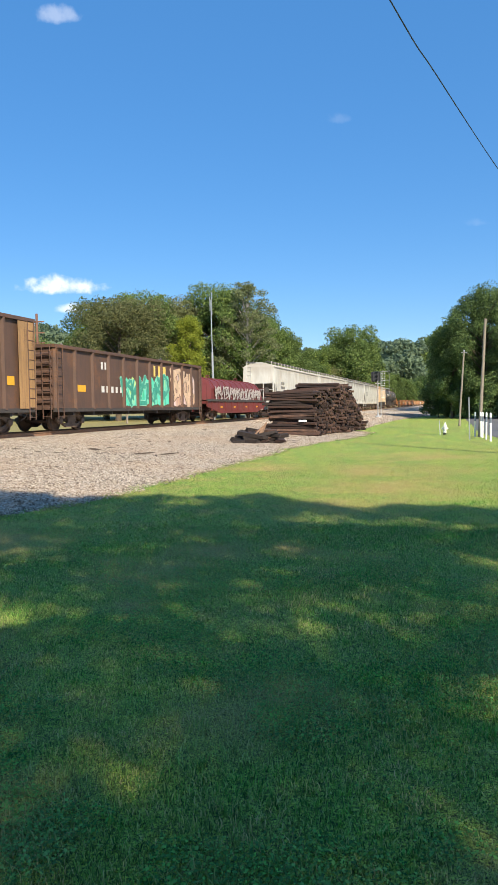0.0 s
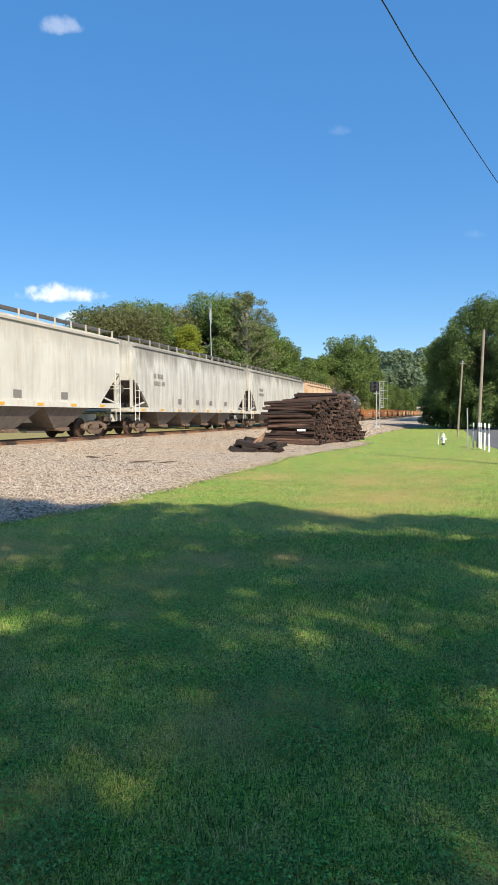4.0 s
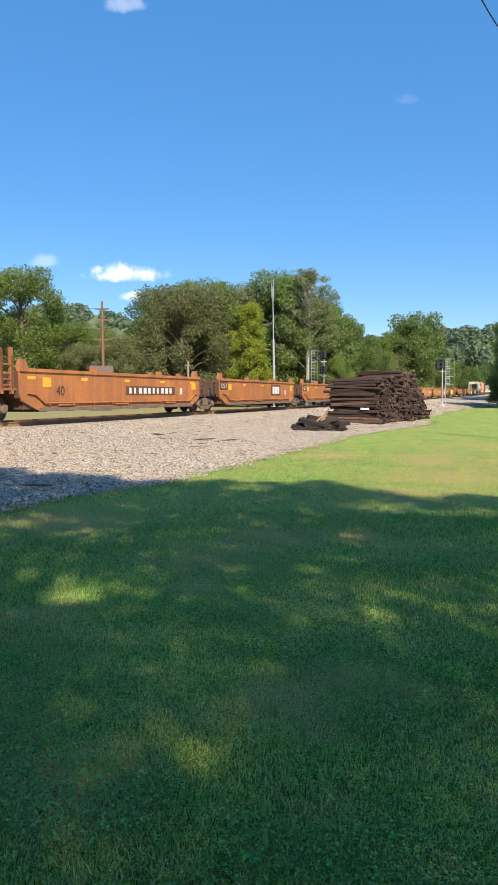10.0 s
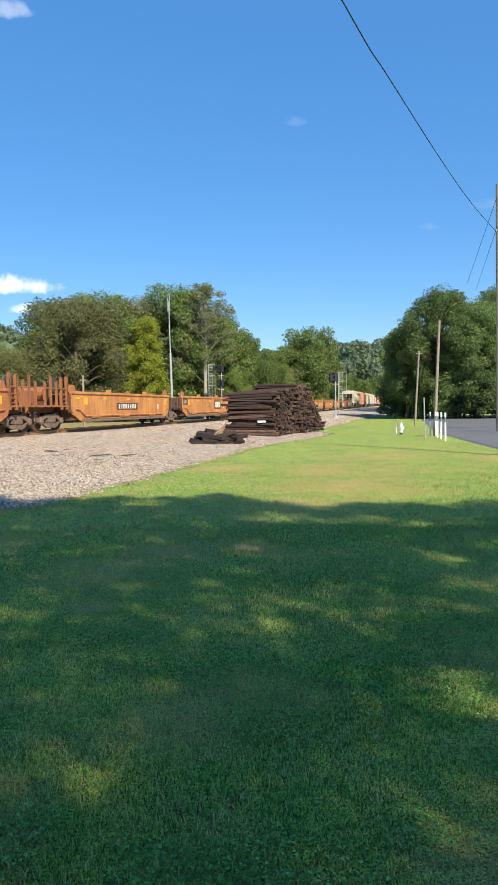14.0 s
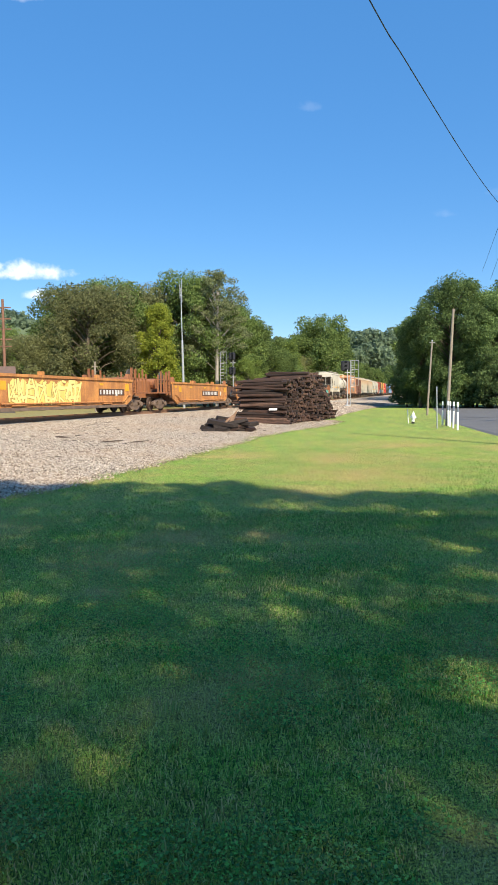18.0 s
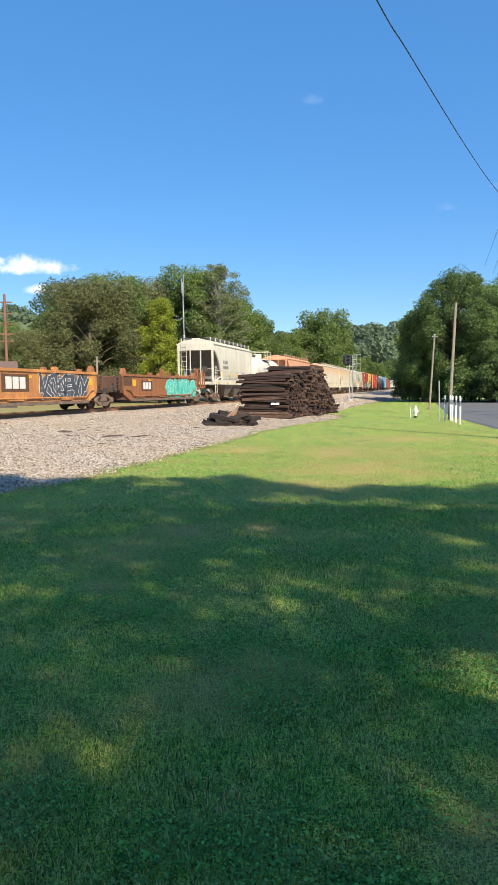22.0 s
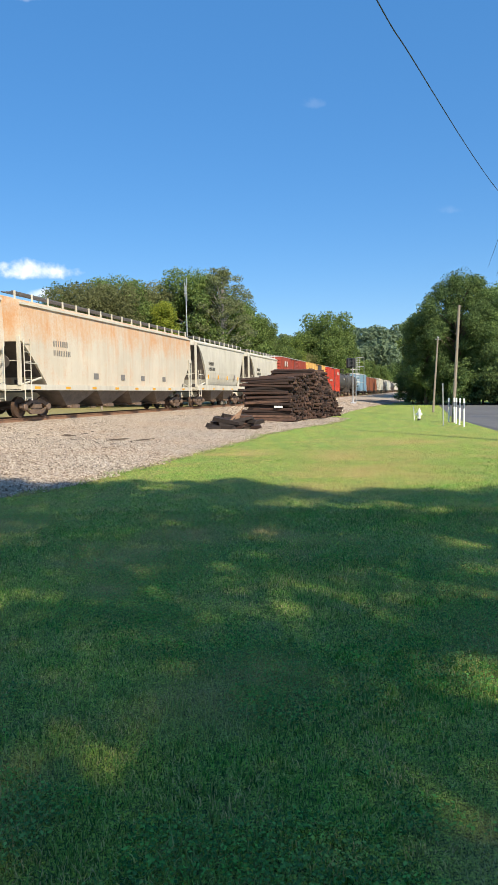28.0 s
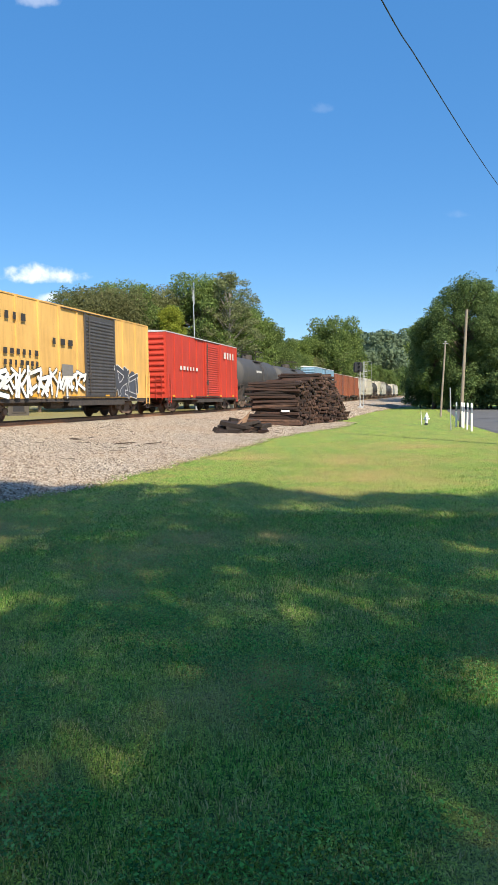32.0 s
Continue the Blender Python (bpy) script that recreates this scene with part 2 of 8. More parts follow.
def simple(name, col, rough=0.7, metal=0.0, var=0.25, scale=6, bumpy=0.1, space="Object"):
    """A surface with two scales of variation."""
    m, t, p = nodes_of(name)
    vec = coords(t, kind=space)
    a = noise_tex(t, vec, scale, 5)
    b = noise_tex(t, vec, scale * 7, 3)
    lo = tuple(c * (1 - var) for c in col)
    hi = tuple(min(1, c * (1 + var)) for c in col)
    c1 = ramp(t, a, [(0.3, lo), (0.7, hi)]).outputs[0]
    c2 = mix(t, 0.35, c1, ramp(t, b, [(0.35, lo), (0.65, hi)]).outputs[0])
    t.links.new(c2, p.inputs["Base Color"])
    p.inputs["Roughness"].default_value, p.inputs["Metallic"].default_value = rough, metal
    if bumpy:
        bump(t, p, b, bumpy)
    return m


def car_paint(name, col, rust=(0.16, 0.075, 0.035), amount=0.35, streak=0.4, dirt=(0.12, 0.10, 0.08), dirty=0.4, rough=0.55, top=None, eaves=0.0, soft=0.08):
    """Weathered paint: vertical streaks of rust and grime, blotches and fine specks."""
    m, t, p = nodes_of(name)
    vec = coords(t)
    up = coords(t, (1.2, 1.2, 0.13))
    blot = noise_tex(t, vec, 0.9, 6, 0.65)
    st = noise_tex(t, up, 3.0, 5, 0.7)
    fine = noise_tex(t, vec, 14, 4, 0.7)
    hue = ramp(t, noise_tex(t, vec, 0.45, 3), [(0.3, tuple(c * 0.86 for c in col)), (0.7, tuple(min(1, c * 1.08) for c in col))]).outputs[0]
    f1 = ramp(t, st, [(0.44, (0, 0, 0)), (0.68, (streak,) * 3)]).outputs[0]
    c1 = mix(t, f1, hue, dirt)
    mul = t.nodes.new("ShaderNodeMath")
    mul.operation = "MULTIPLY_ADD"
    mul.inputs[1].default_value = 0.3
    t.links.new(fine, mul.inputs[0])
    half = t.nodes.new("ShaderNodeMath")
    half.operation = "MULTIPLY_ADD"
    half.inputs[1].default_value = 0.3
    t.links.new(st, half.inputs[0])
    third = t.nodes.new("ShaderNodeMath")
    third.operation = "MULTIPLY"
    third.inputs[1].default_value = 0.4
    t.links.new(blot, third.inputs[0])
    t.links.new(third.outputs[0], half.inputs[2])
    t.links.new(half.outputs[0], mul.inputs[2])
    src = mul.outputs[0]
    if top is not None:                                  # rust that starts from the top
        sp = t.nodes.new("ShaderNodeSeparateXYZ")
        t.links.new(vec, sp.inputs[0])
        hi = add_node(t, "ShaderNodeMapRange", From_Min=top[0], From_Max=top[1], To_Min=0.0, To_Max=top[2])
        t.links.new(sp.outputs[2], hi.inputs[0])
        ad = t.nodes.new("ShaderNodeMath")
        t.links.new(src, ad.inputs[0])
        t.links.new(hi.outputs[0], ad.inputs[1])
        src = ad.outputs[0]
    f2 = ramp(t, src, [(0.62 - amount * 0.19, (0, 0, 0)), (0.62 + soft - amount * 0.17, (0.85,) * 3)]).outputs[0]
    c2 = mix(t, f2, c1, rust)
    if eaves:                                            # soot washed down from under the roof edge, in runs of uneven length
        sp2 = t.nodes.new("ShaderNodeSeparateXYZ")
        t.links.new(vec, sp2.inputs[0])
        band_ = add_node(t, "ShaderNodeMapRange", From_Min=3.3, From_Max=4.75, To_Min=0.0, To_Max=0.42)
        t.links.new(sp2.outputs[2], band_.inputs[0])
        run = t.nodes.new("ShaderNodeMath")
        t.links.new(band_.outputs[0], run.inputs[0])
        t.links.new(noise_tex(t, coords(t, (1.0, 1.0, 0.16)), 1.1, 5, 0.65), run.inputs[1])
        c2 = mix(t, ramp(t, run.outputs[0], [(0.68, (0, 0, 0)), (0.92, (0.8 * eaves,) * 3)]).outputs[0], c2, dirt)
    f3 = ramp(t, fine, [(0.35, (0, 0, 0)), (0.75, (dirty * 0.6,) * 3)]).outputs[0]
    c3 = mix(t, f3, c2, dirt)
    t.links.new(c3, p.inputs["Base Color"])
    p.inputs["Roughness"].default_value = rough
    bump(t, p, fine, 0.06, 0.01)
    return m


DRY_SPOTS = ((2.7, 13.0, 1.9), (3.4, 16.5, 2.2), (1.6, 10.8, 1.1), (5.2, 21.0, 2.0), (-0.15, 3.3, 0.42), (0.15, 3.6, 0.35), (0.4, 17.8, 1.4), (8.6, 19.0, 1.3), (-0.9, 6.5, 0.8), (-0.5, 7.4, 0.6), (0.45, 7.5, 0.4), (-3.3, 8.3, 1.2), (-0.95, 5.3, 0.3), (0.9, 2.1, 0.3), (-1.0, 2.5, 0.4))


def dry_patch(t, vec, grain):
    """Where the lawn has dried out, ragged at the rim."""
    total_ = None
    for x, y, r in DRY_SPOTS:
        d = t.nodes.new("ShaderNodeVectorMath")
        d.operation = "DISTANCE"
        d.inputs[1].default_value = (x, y, 0)
        t.links.new(vec, d.inputs[0])
        w = add_node(t, "ShaderNodeMapRange", From_Min=r * 1.25, From_Max=r * 0.2, To_Min=0.0, To_Max=1.0)
        t.links.new(d.outputs["Value"], w.inputs[0])
        if total_ is None:
            total_ = w.outputs[0]
        else:
            mx = t.nodes.new("ShaderNodeMath")
            mx.operation = "MAXIMUM"
            t.links.new(total_, mx.inputs[0])
            t.links.new(w.outputs[0], mx.inputs[1])
            total_ = mx.outputs[0]
    s = t.nodes.new("ShaderNodeMath")
    s.operation = "MULTIPLY"
    t.links.new(total_, s.inputs[0])
    t.links.new(ramp(t, grain, [(0.30, (0.20,) * 3), (0.62, (0.9,) * 3)]).outputs[0], s.inputs[1])
    return s.outputs[0]


def lawn_material():
    m, t, p = nodes_of("lawn")
    vec = coords(t, kind="Object")
    big = noise_tex(t, vec, 0.16, 5, 0.6)
    mid = noise_tex(t, vec, 0.9, 5, 0.65)
    fine = noise_tex(t, vec, 28, 4, 0.75)
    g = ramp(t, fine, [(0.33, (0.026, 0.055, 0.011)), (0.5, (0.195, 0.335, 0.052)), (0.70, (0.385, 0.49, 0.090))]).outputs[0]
    dry = ramp(t, fine, [(0.25, (0.19, 0.15, 0.045)), (0.55, (0.43, 0.33, 0.105)), (0.8, (0.57, 0.45, 0.17))]).outputs[0]
    swath = noise_tex(t, coords(t, (1.6, 0.07, 1)), 1.0, 3, 0.5)          # faint mowing swaths
    g = mix(t, ramp(t, swath, [(0.40, (0, 0, 0)), (0.60, (0.34,) * 3)]).outputs[0], g, (0.36, 0.39, 0.055))
    f = ramp(t, mid, [(0.48, (0, 0, 0)), (0.68, (0.75,) * 3)]).outputs[0]
    g = mix(t, dry_patch(t, vec, mid), g, dry)
    f2 = ramp(t, big, [(0.45, (0, 0, 0)), (0.68, (0.55,) * 3)]).outputs[0]
    c = mix(t, f, g, dry)
    c = mix(t, f2, c, mix(t, 0.5, dry, g))
    sp = t.nodes.new("ShaderNodeSeparateXYZ")                 # rough dry verge beyond the track, its tan darkened in place of shadow
    t.links.new(vec, sp.inputs[0])
    across = t.nodes.new("ShaderNodeMath")
    across.operation = "MULTIPLY_ADD"
    across.inputs[1].default_value = -DY
    along = t.nodes.new("ShaderNodeMath")
    along.operation = "MULTIPLY"
    along.inputs[1].default_value = DX
    t.links.new(sp.outputs[1], along.inputs[0])
    t.links.new(sp.outputs[0], across.inputs[0])
    t.links.new(along.outputs[0], across.inputs[2])
    gap_noise = noise_tex(t, vec, 85, 3, 0.8)                    # gaps between the tufts, darkened in the colour by fine noise
    c = mix(t, 1.0, c, ramp(t, gap_noise, [(0.38, (0.12, 0.12, 0.12)), (0.50, (1.0, 1.0, 0.95)), (0.62, (1.8, 1.75, 1.65))]).outputs[0], "MULTIPLY")
    verge = add_node(t, "ShaderNodeMapRange", From_Min=20.0, From_Max=21.0, To_Min=0.0, To_Max=0.9)
    t.links.new(across.outputs[0], verge.inputs[0])
    c = mix(t, verge.outputs[0], c, mix(t, 0.6, dry, (0.19, 0.165, 0.08)))
    t.links.new(c, p.inputs["Base Color"])
    p.inputs["Roughness"].default_value = 0.9
    bump(t, p, fine, 0.8, 0.04)
    return m


def blade_material(name, lo, hi, dry):
    m, t, p = nodes_of(name)
    geo = t.nodes.new("ShaderNodeNewGeometry")
    vec = coords(t)
    r = geo.outputs["Random Per Island"]
    c = ramp(t, r, [(0.0, lo), (0.42, tuple(0.58 * a + 0.42 * b for a, b in zip(lo, hi))), (0.74, hi), (0.82, dry), (1.0, tuple(x * 1.35 for x in dry))]).outputs[0]
    f = ramp(t, noise_tex(t, vec, 0.8, 4), [(0.50, (0, 0, 0)), (0.70, (0.75,) * 3)]).outputs[0]
    lush = ramp(t, noise_tex(t, vec, 2.3, 4, 0.6), [(0.42, (0, 0, 0)), (0.58, (0.8,) * 3)]).outputs[0]      # patches of deeper green
    c = mix(t, lush, c, mix(t, 1.0, c, (0.55, 1.05, 0.62), "MULTIPLY"))
    c = mix(t, f, c, dry)
    c = mix(t, dry_patch(t, vec, noise_tex(t, vec, 0.9, 5, 0.65)), c, dry)
    t.links.new(c, p.inputs["Base Color"])
    p.inputs["Roughness"].default_value = 0.75
    p.inputs["Subsurface Weight"].default_value = 0.0
    tr = t.nodes.new("ShaderNodeBsdfTranslucent")
    t.links.new(c, tr.inputs[0])
    ms = t.nodes.new("ShaderNodeMixShader")
    ms.inputs[0].default_value = 0.4
    t.links.new(p.outputs[0], ms.inputs[1])
    t.links.new(tr.outputs[0], ms.inputs[2])
    t.links.new(ms.outputs[0], t.nodes["Material Output"].inputs[0])
    return m


def leaf_material(name, dark, light, tint=0.25, through=0.46):
    m, t, p = nodes_of(name)
    geo = t.nodes.new("ShaderNodeNewGeometry")
    info = t.nodes.new("ShaderNodeObjectInfo")
    c = ramp(t, geo.outputs["Random Per Island"], [(0.0, dark), (0.6, tuple((a + b) / 2 for a, b in zip(dark, light))), (1.0, light)]).outputs[0]
    hs = add_node(t, "ShaderNodeHueSaturation")
    mr = add_node(t, "ShaderNodeMapRange", To_Min=1 - tint, To_Max=1 + tint)
    t.links.new(info.outputs["Random"], mr.inputs[0])
    t.links.new(mr.outputs[0], hs.inputs["Value"])
    t.links.new(c, hs.inputs["Color"])
    t.links.new(hs.outputs[0], p.inputs["Base Color"])
    p.inputs["Roughness"].default_value = 0.8
    p.inputs["Specular IOR Level"].default_value = 0.2
    tr = t.nodes.new("ShaderNodeBsdfTranslucent")
    t.links.new(hs.outputs[0], tr.inputs[0])
    ms = t.nodes.new("ShaderNodeMixShader")
    ms.inputs[0].default_value = through
    t.links.new(p.outputs[0], ms.inputs[1])
    t.links.new(tr.outputs[0], ms.inputs[2])
    t.links.new(ms.outputs[0], t.nodes["Material Output"].inputs[0])
    return m


def gravel_material(name, island):
    m, t, p = nodes_of(name)
    vec = coords(t)
    if island:
        geo = t.nodes.new("ShaderNodeNewGeometry")
        src = geo.outputs["Random Per Island"]
    else:
        vo = add_node(t, "ShaderNodeTexVoronoi", Scale=24.0)
        t.links.new(vec, vo.inputs["Vector"])
        sep = t.nodes.new("ShaderNodeSeparateColor")
        t.links.new(vo.outputs["Color"], sep.inputs[0])
        src = sep.outputs[0]
    c = ramp(t, src, [(0.0, (0.045, 0.034, 0.027)), (0.30, (0.20, 0.160, 0.125)), (0.6, (0.41, 0.340, 0.27)), (0.85, (0.57, 0.49, 0.40)), (1.0, (0.72, 0.65, 0.55))]).outputs[0]
    warm = ramp(t, noise_tex(t, vec, 0.22, 4), [(0.40, (0, 0, 0)), (0.65, (0.55,) * 3)]).outputs[0]
    c = mix(t, warm, c, mix(t, 0.55, c, (0.42, 0.27, 0.16)))
    if not island:
        c = mix(t, 0.18, c, (0.60, 0.54, 0.45))                # finer pale chips between the stones
    t.links.new(c, p.inputs["Base Color"])
    p.inputs["Roughness"].default_value = 0.9
    if not island:
        bump(t, p, vo.outputs["Distance"], 0.6, 0.05)
    return m


def bark_material(name, col):
    m, t, p = nodes_of(name)
    vec = coords(t, (5, 5, 0.8))
    n = noise_tex(t, vec, 3, 6, 0.7)
    t.links.new(ramp(t, n, [(0.3, tuple(c * 0.5 for c in col)), (0.7, col)]).outputs[0], p.inputs["Base Color"])
    p.inputs["Roughness"].default_value = 0.9
    bump(t, p, n, 0.7, 0.03)
    return m


def tie_material():
    m, t, p = nodes_of("old_tie_wood")
    info = t.nodes.new("ShaderNodeObjectInfo")
    vec = coords(t, (0.5, 9, 9))
    n = noise_tex(t, vec, 3.0, 6, 0.7)
    n2 = noise_tex(t, coords(t), 2.5, 4)
    base = ramp(t, info.outputs["Random"], [(0.0, (0.024, 0.014, 0.012)), (0.5, (0.070, 0.037, 0.028)), (0.8, (0.115, 0.062, 0.046)), (1.0, (0.19, 0.115, 0.085))]).outputs[0]
    grain = ramp(t, n, [(0.3, (0.35, 0.35, 0.35)), (0.7, (1.35, 1.3, 1.25))]).outputs[0]
    c = mix(t, 1.0, base, grain, "MULTIPLY")
    c = mix(t, ramp(t, n2, [(0.45, (0, 0, 0)), (0.7, (0.6,) * 3)]).outputs[0], c, (0.022, 0.017, 0.015))
    t.links.new(c, p.inputs["Base Color"])
    p.inputs["Roughness"].default_value = 0.85
    bump(t, p, n, 0.8, 0.02)
    return m


def asphalt_material():
    m, t, p = nodes_of("asphalt")
    vec = coords(t)
    a = noise_tex(t, coords(t, (0.35, 1.0, 1)), 0.5, 6, 0.7)
    b = noise_tex(t, vec, 45, 3)
    c = mix(t, 0.5, ramp(t, a, [(0.3, (0.060, 0.061, 0.064)), (0.7, (0.160, 0.158, 0.155))]).outputs[0], ramp(t, b, [(0.3, (0.07, 0.07, 0.072)), (0.7, (0.19, 0.188, 0.185))]).outputs[0])
    t.links.new(c, p.inputs["Base Color"])
    p.inputs["Roughness"].default_value = 0.85
    bump(t, p, b, 0.4, 0.01)
    return m


LAWN = lawn_material()
BLADE = blade_material("grass_blade", (0.020, 0.075, 0.016), (0.390, 0.560, 0.120), (0.60, 0.47, 0.22))
WEED = blade_material("weed_leaf", (0.025, 0.115, 0.030), (0.250, 0.500, 0.125), (0.26, 0.48, 0.13))
TUFT = blade_material("tuft_blade", (0.060, 0.190, 0.040), (0.240, 0.450, 0.085), (0.42, 0.40, 0.16))
FRINGE = blade_material("edge_blade", (0.10, 0.17, 0.045), (0.36, 0.42, 0.12), (0.50, 0.42, 0.20))
GRAVEL = gravel_material("gravel_bed", False)
STONE = gravel_material("gravel_stone", True)
ASPHALT = asphalt_material()
TIE = tie_material()
BARK = bark_material("bark", (0.15, 0.115, 0.085))
PALE_BARK = bark_material("pale_bark", (0.42, 0.38, 0.33))
POLE_WOOD = bark_material("weathered_pole", (0.34, 0.29, 0.23))
RAIL_STEEL = simple("rusty_rail", (0.27, 0.155, 0.095), 0.65, 0.1, 0.35, 5, 0.1)
WHITE_PAINT = simple("white_post_paint", (0.80, 0.80, 0.78), 0.5, 0, 0.08, 8, 0.05)
GALV = simple("galvanised_steel", (0.48, 0.49, 0.50), 0.45, 0.6, 0.15, 9, 0.05)
SIGNAL_BLACK = simple("signal_black", (0.018, 0.018, 0.022), 0.5, 0, 0.3, 6, 0.05)
LEAVES = [leaf_material("leaves_oak", (0.088, 0.138, 0.042), (0.245, 0.325, 0.100)),
          leaf_material("leaves_dull", (0.138, 0.150, 0.064), (0.34, 0.355, 0.160)),
          leaf_material("leaves_yellow", (0.21, 0.26, 0.035), (0.44, 0.48, 0.075), 0.10),
          leaf_material("needles_pine", (0.14, 0.17, 0.08), (0.31, 0.34, 0.16)),
          leaf_material("leaves_deep", (0.074, 0.128, 0.048), (0.228, 0.320, 0.112)),
          leaf_material("leaves_fresh", (0.115, 0.170, 0.040), (0.290, 0.370, 0.095), 0.15),
          leaf_material("leaves_backlit", (0.110, 0.180, 0.050), (0.300, 0.400, 0.120), 0.1, 0.62)]

# ---------------------------------------------------------------- ground


def sheet(name, ss, ns, height, mat, drop=0.0):
    v = np.array([tuple(place(s, n, height(s, n) - drop)) for s in ss for n in ns])
    a, b = len(ss), len(ns)
    q = np.array([(i * b + j, i * b + j + 1, (i + 1) * b + j + 1, (i + 1) * b + j) for i in range(a - 1) for j in range(b - 1)])
    me = raw_mesh(name, v, q[:, ::-1], mat)
    me.polygons.foreach_set("use_smooth", np.ones(len(q), dtype=bool))
    return me


def land(s, n):
    e = gravel_edge(s)
    z = profile(s, n)
    if e + 0.25 < n < 20.9:
        z -= 0.10
    d = math.hypot(s, n)
    return z if d < 900 else z * 0.2


S_LINES = [-2500, -1200, -600, -300, -150] + list(np.arange(-80, 0, 8)) + list(np.arange(0, 60, 0.6)) + list(np.arange(60, 130, 2)) + list(np.arange(130, 320, 10)) + [340, 420, 560, 800, 1300, 2500]
N_LINES = [-2500, -1200, -500, -200, -100, -50, -30, -20] + list(np.arange(-15, 4, 1.0)) + list(np.arange(4, 9, 0.35)) + list(np.arange(9, 24, 0.8)) + [26, 30, 36, 44, 55, 70, 100, 160, 300, 700, 1400, 2500]
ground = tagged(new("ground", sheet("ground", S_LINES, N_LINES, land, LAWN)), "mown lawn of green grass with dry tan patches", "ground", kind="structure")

G_S = list(np.arange(-600, -40, 40)) + list(np.arange(-40, 0, 4)) + list(np.arange(0, 60, 0.5)) + list(np.arange(60, 140, 2)) + list(np.arange(140, 700, 20))
gv, gq = [], []
cols = 30
for s in G_S:
    e = gravel_edge(s)
    for j in range(cols + 1):
        n = e + (20.7 - e) * j / cols
        z = profile(s, n) + 0.018 + 0.025 * noise.noise((s * 0.9, n * 0.9, 0))
        if j == 0:
            z -= 0.07
        if j == cols:
            z -= 0.15
        gv.append(tuple(place(s, n, z)))
w1 = cols + 1
gq = np.array([(i * w1 + j, (i + 1) * w1 + j, (i + 1) * w1 + j + 1, i * w1 + j + 1) for i in range(len(G_S) - 1) for j in range(cols)])
gme = raw_mesh("gravel", np.array(gv), gq, GRAVEL)
gme.polygons.foreach_set("use_smooth", np.ones(len(gq), dtype=bool))
gravel = tagged(new("ballast_gravel", gme), "tan and grey crushed stone beside the track", "gravel", kind="structure")

# the parking lot behind the posts
lot = Build()
edge = [(10.2, 22.5), (10.6, 24.5), (11.3, 27.8), (12.6, 34.9), (14.6, 42.5), (17.7, 52.6), (26.4, 81.3)]
far = [(60, 12), (60, 20), (62, 28), (66, 36), (70, 46), (76, 58), (84, 83)]
lv = [(x, y, 0.035) for x, y in edge] + [(x, y, 0.035) for x, y in far] + [(x - 0.3, y, -0.06) for x, y in edge]
n7 = len(edge)
lot.add(lv, [(i, i + n7, i + n7 + 1, i + 1) for i in range(n7 - 1)] + [(i, i + 1, i + 1 + 2 * n7, i + 2 * n7) for i in range(n7 - 1)])
paved = tagged(part("pavement", lot, ASPHALT, fix=True), "worn grey asphalt lot along the lawn", "pavement", kind="structure")
# a thin dark line laid across the lot
LOT_LINE = simple("lot_dark_line", (0.022, 0.022, 0.025), 0.6, 0, 0.3, 3, 0.1)
dark_strip = Build()
line = [(16.0, 45.3), (17.4, 43.2), (18.4, 41.7), (21.5, 37.2), (26.0, 31.0)]
for (xa, ya), (xb, yb) in zip(line, line[1:]):
    dark_strip.add([(xa, ya, 0.04), (xb, yb, 0.04), (xb + 0.10, yb + 0.09, 0.04), (xa + 0.10, ya + 0.09, 0.04)], [(0, 1, 2, 3)])
part("lot_dark_line", dark_strip, LOT_LINE, paved, "thin dark line on the asphalt")

# ---------------------------------------------------------------- track
rail_prof = [(-0.07, 0.0), (0.07, 0.0), (0.07, 0.015), (0.012, 0.035), (0.012, 0.125), (0.037, 0.14), (0.037, 0.172), (-0.037, 0.172), (-0.037, 0.14), (-0.012, 0.125), (-0.012, 0.035), (-0.07, 0.015)]
track = tagged(new("railway_track"), "rusty steel rails on wooden ties in gravel", "railway track", kind="structure")
for side in (-0.755, 0.755):
    b = Build()
    pts = [-600, -200, 0, 40, 75, 150, 300, 700]
    b.rings([[tuple(place(s, TRACK_N + side + a, rail_height(s) - 0.172 + h)) for a, h in rail_prof] for s in pts])
    part("rail", b, RAIL_STEEL, track, fix=True)
tb = Build()
tb.bevel_box(-0.115, 0.115, -1.3, 1.3, -0.17, 0.0, 0.012)
sleeper = tb.mesh("sleeper", [TIE])
random.seed(5)
for k in range(240):
    s = 14 + k * 0.53
    o = new("sleeper", sleeper)
    o.parent = track
    o.matrix_basis = pose(*place(s, TRACK_N + random.uniform(-0.04, 0.04), rail_height(s) - 0.172 + random.uniform(-0.006, 0.002)), 0, 0, TRACK_YAW + random.uniform(-0.8, 0.8))


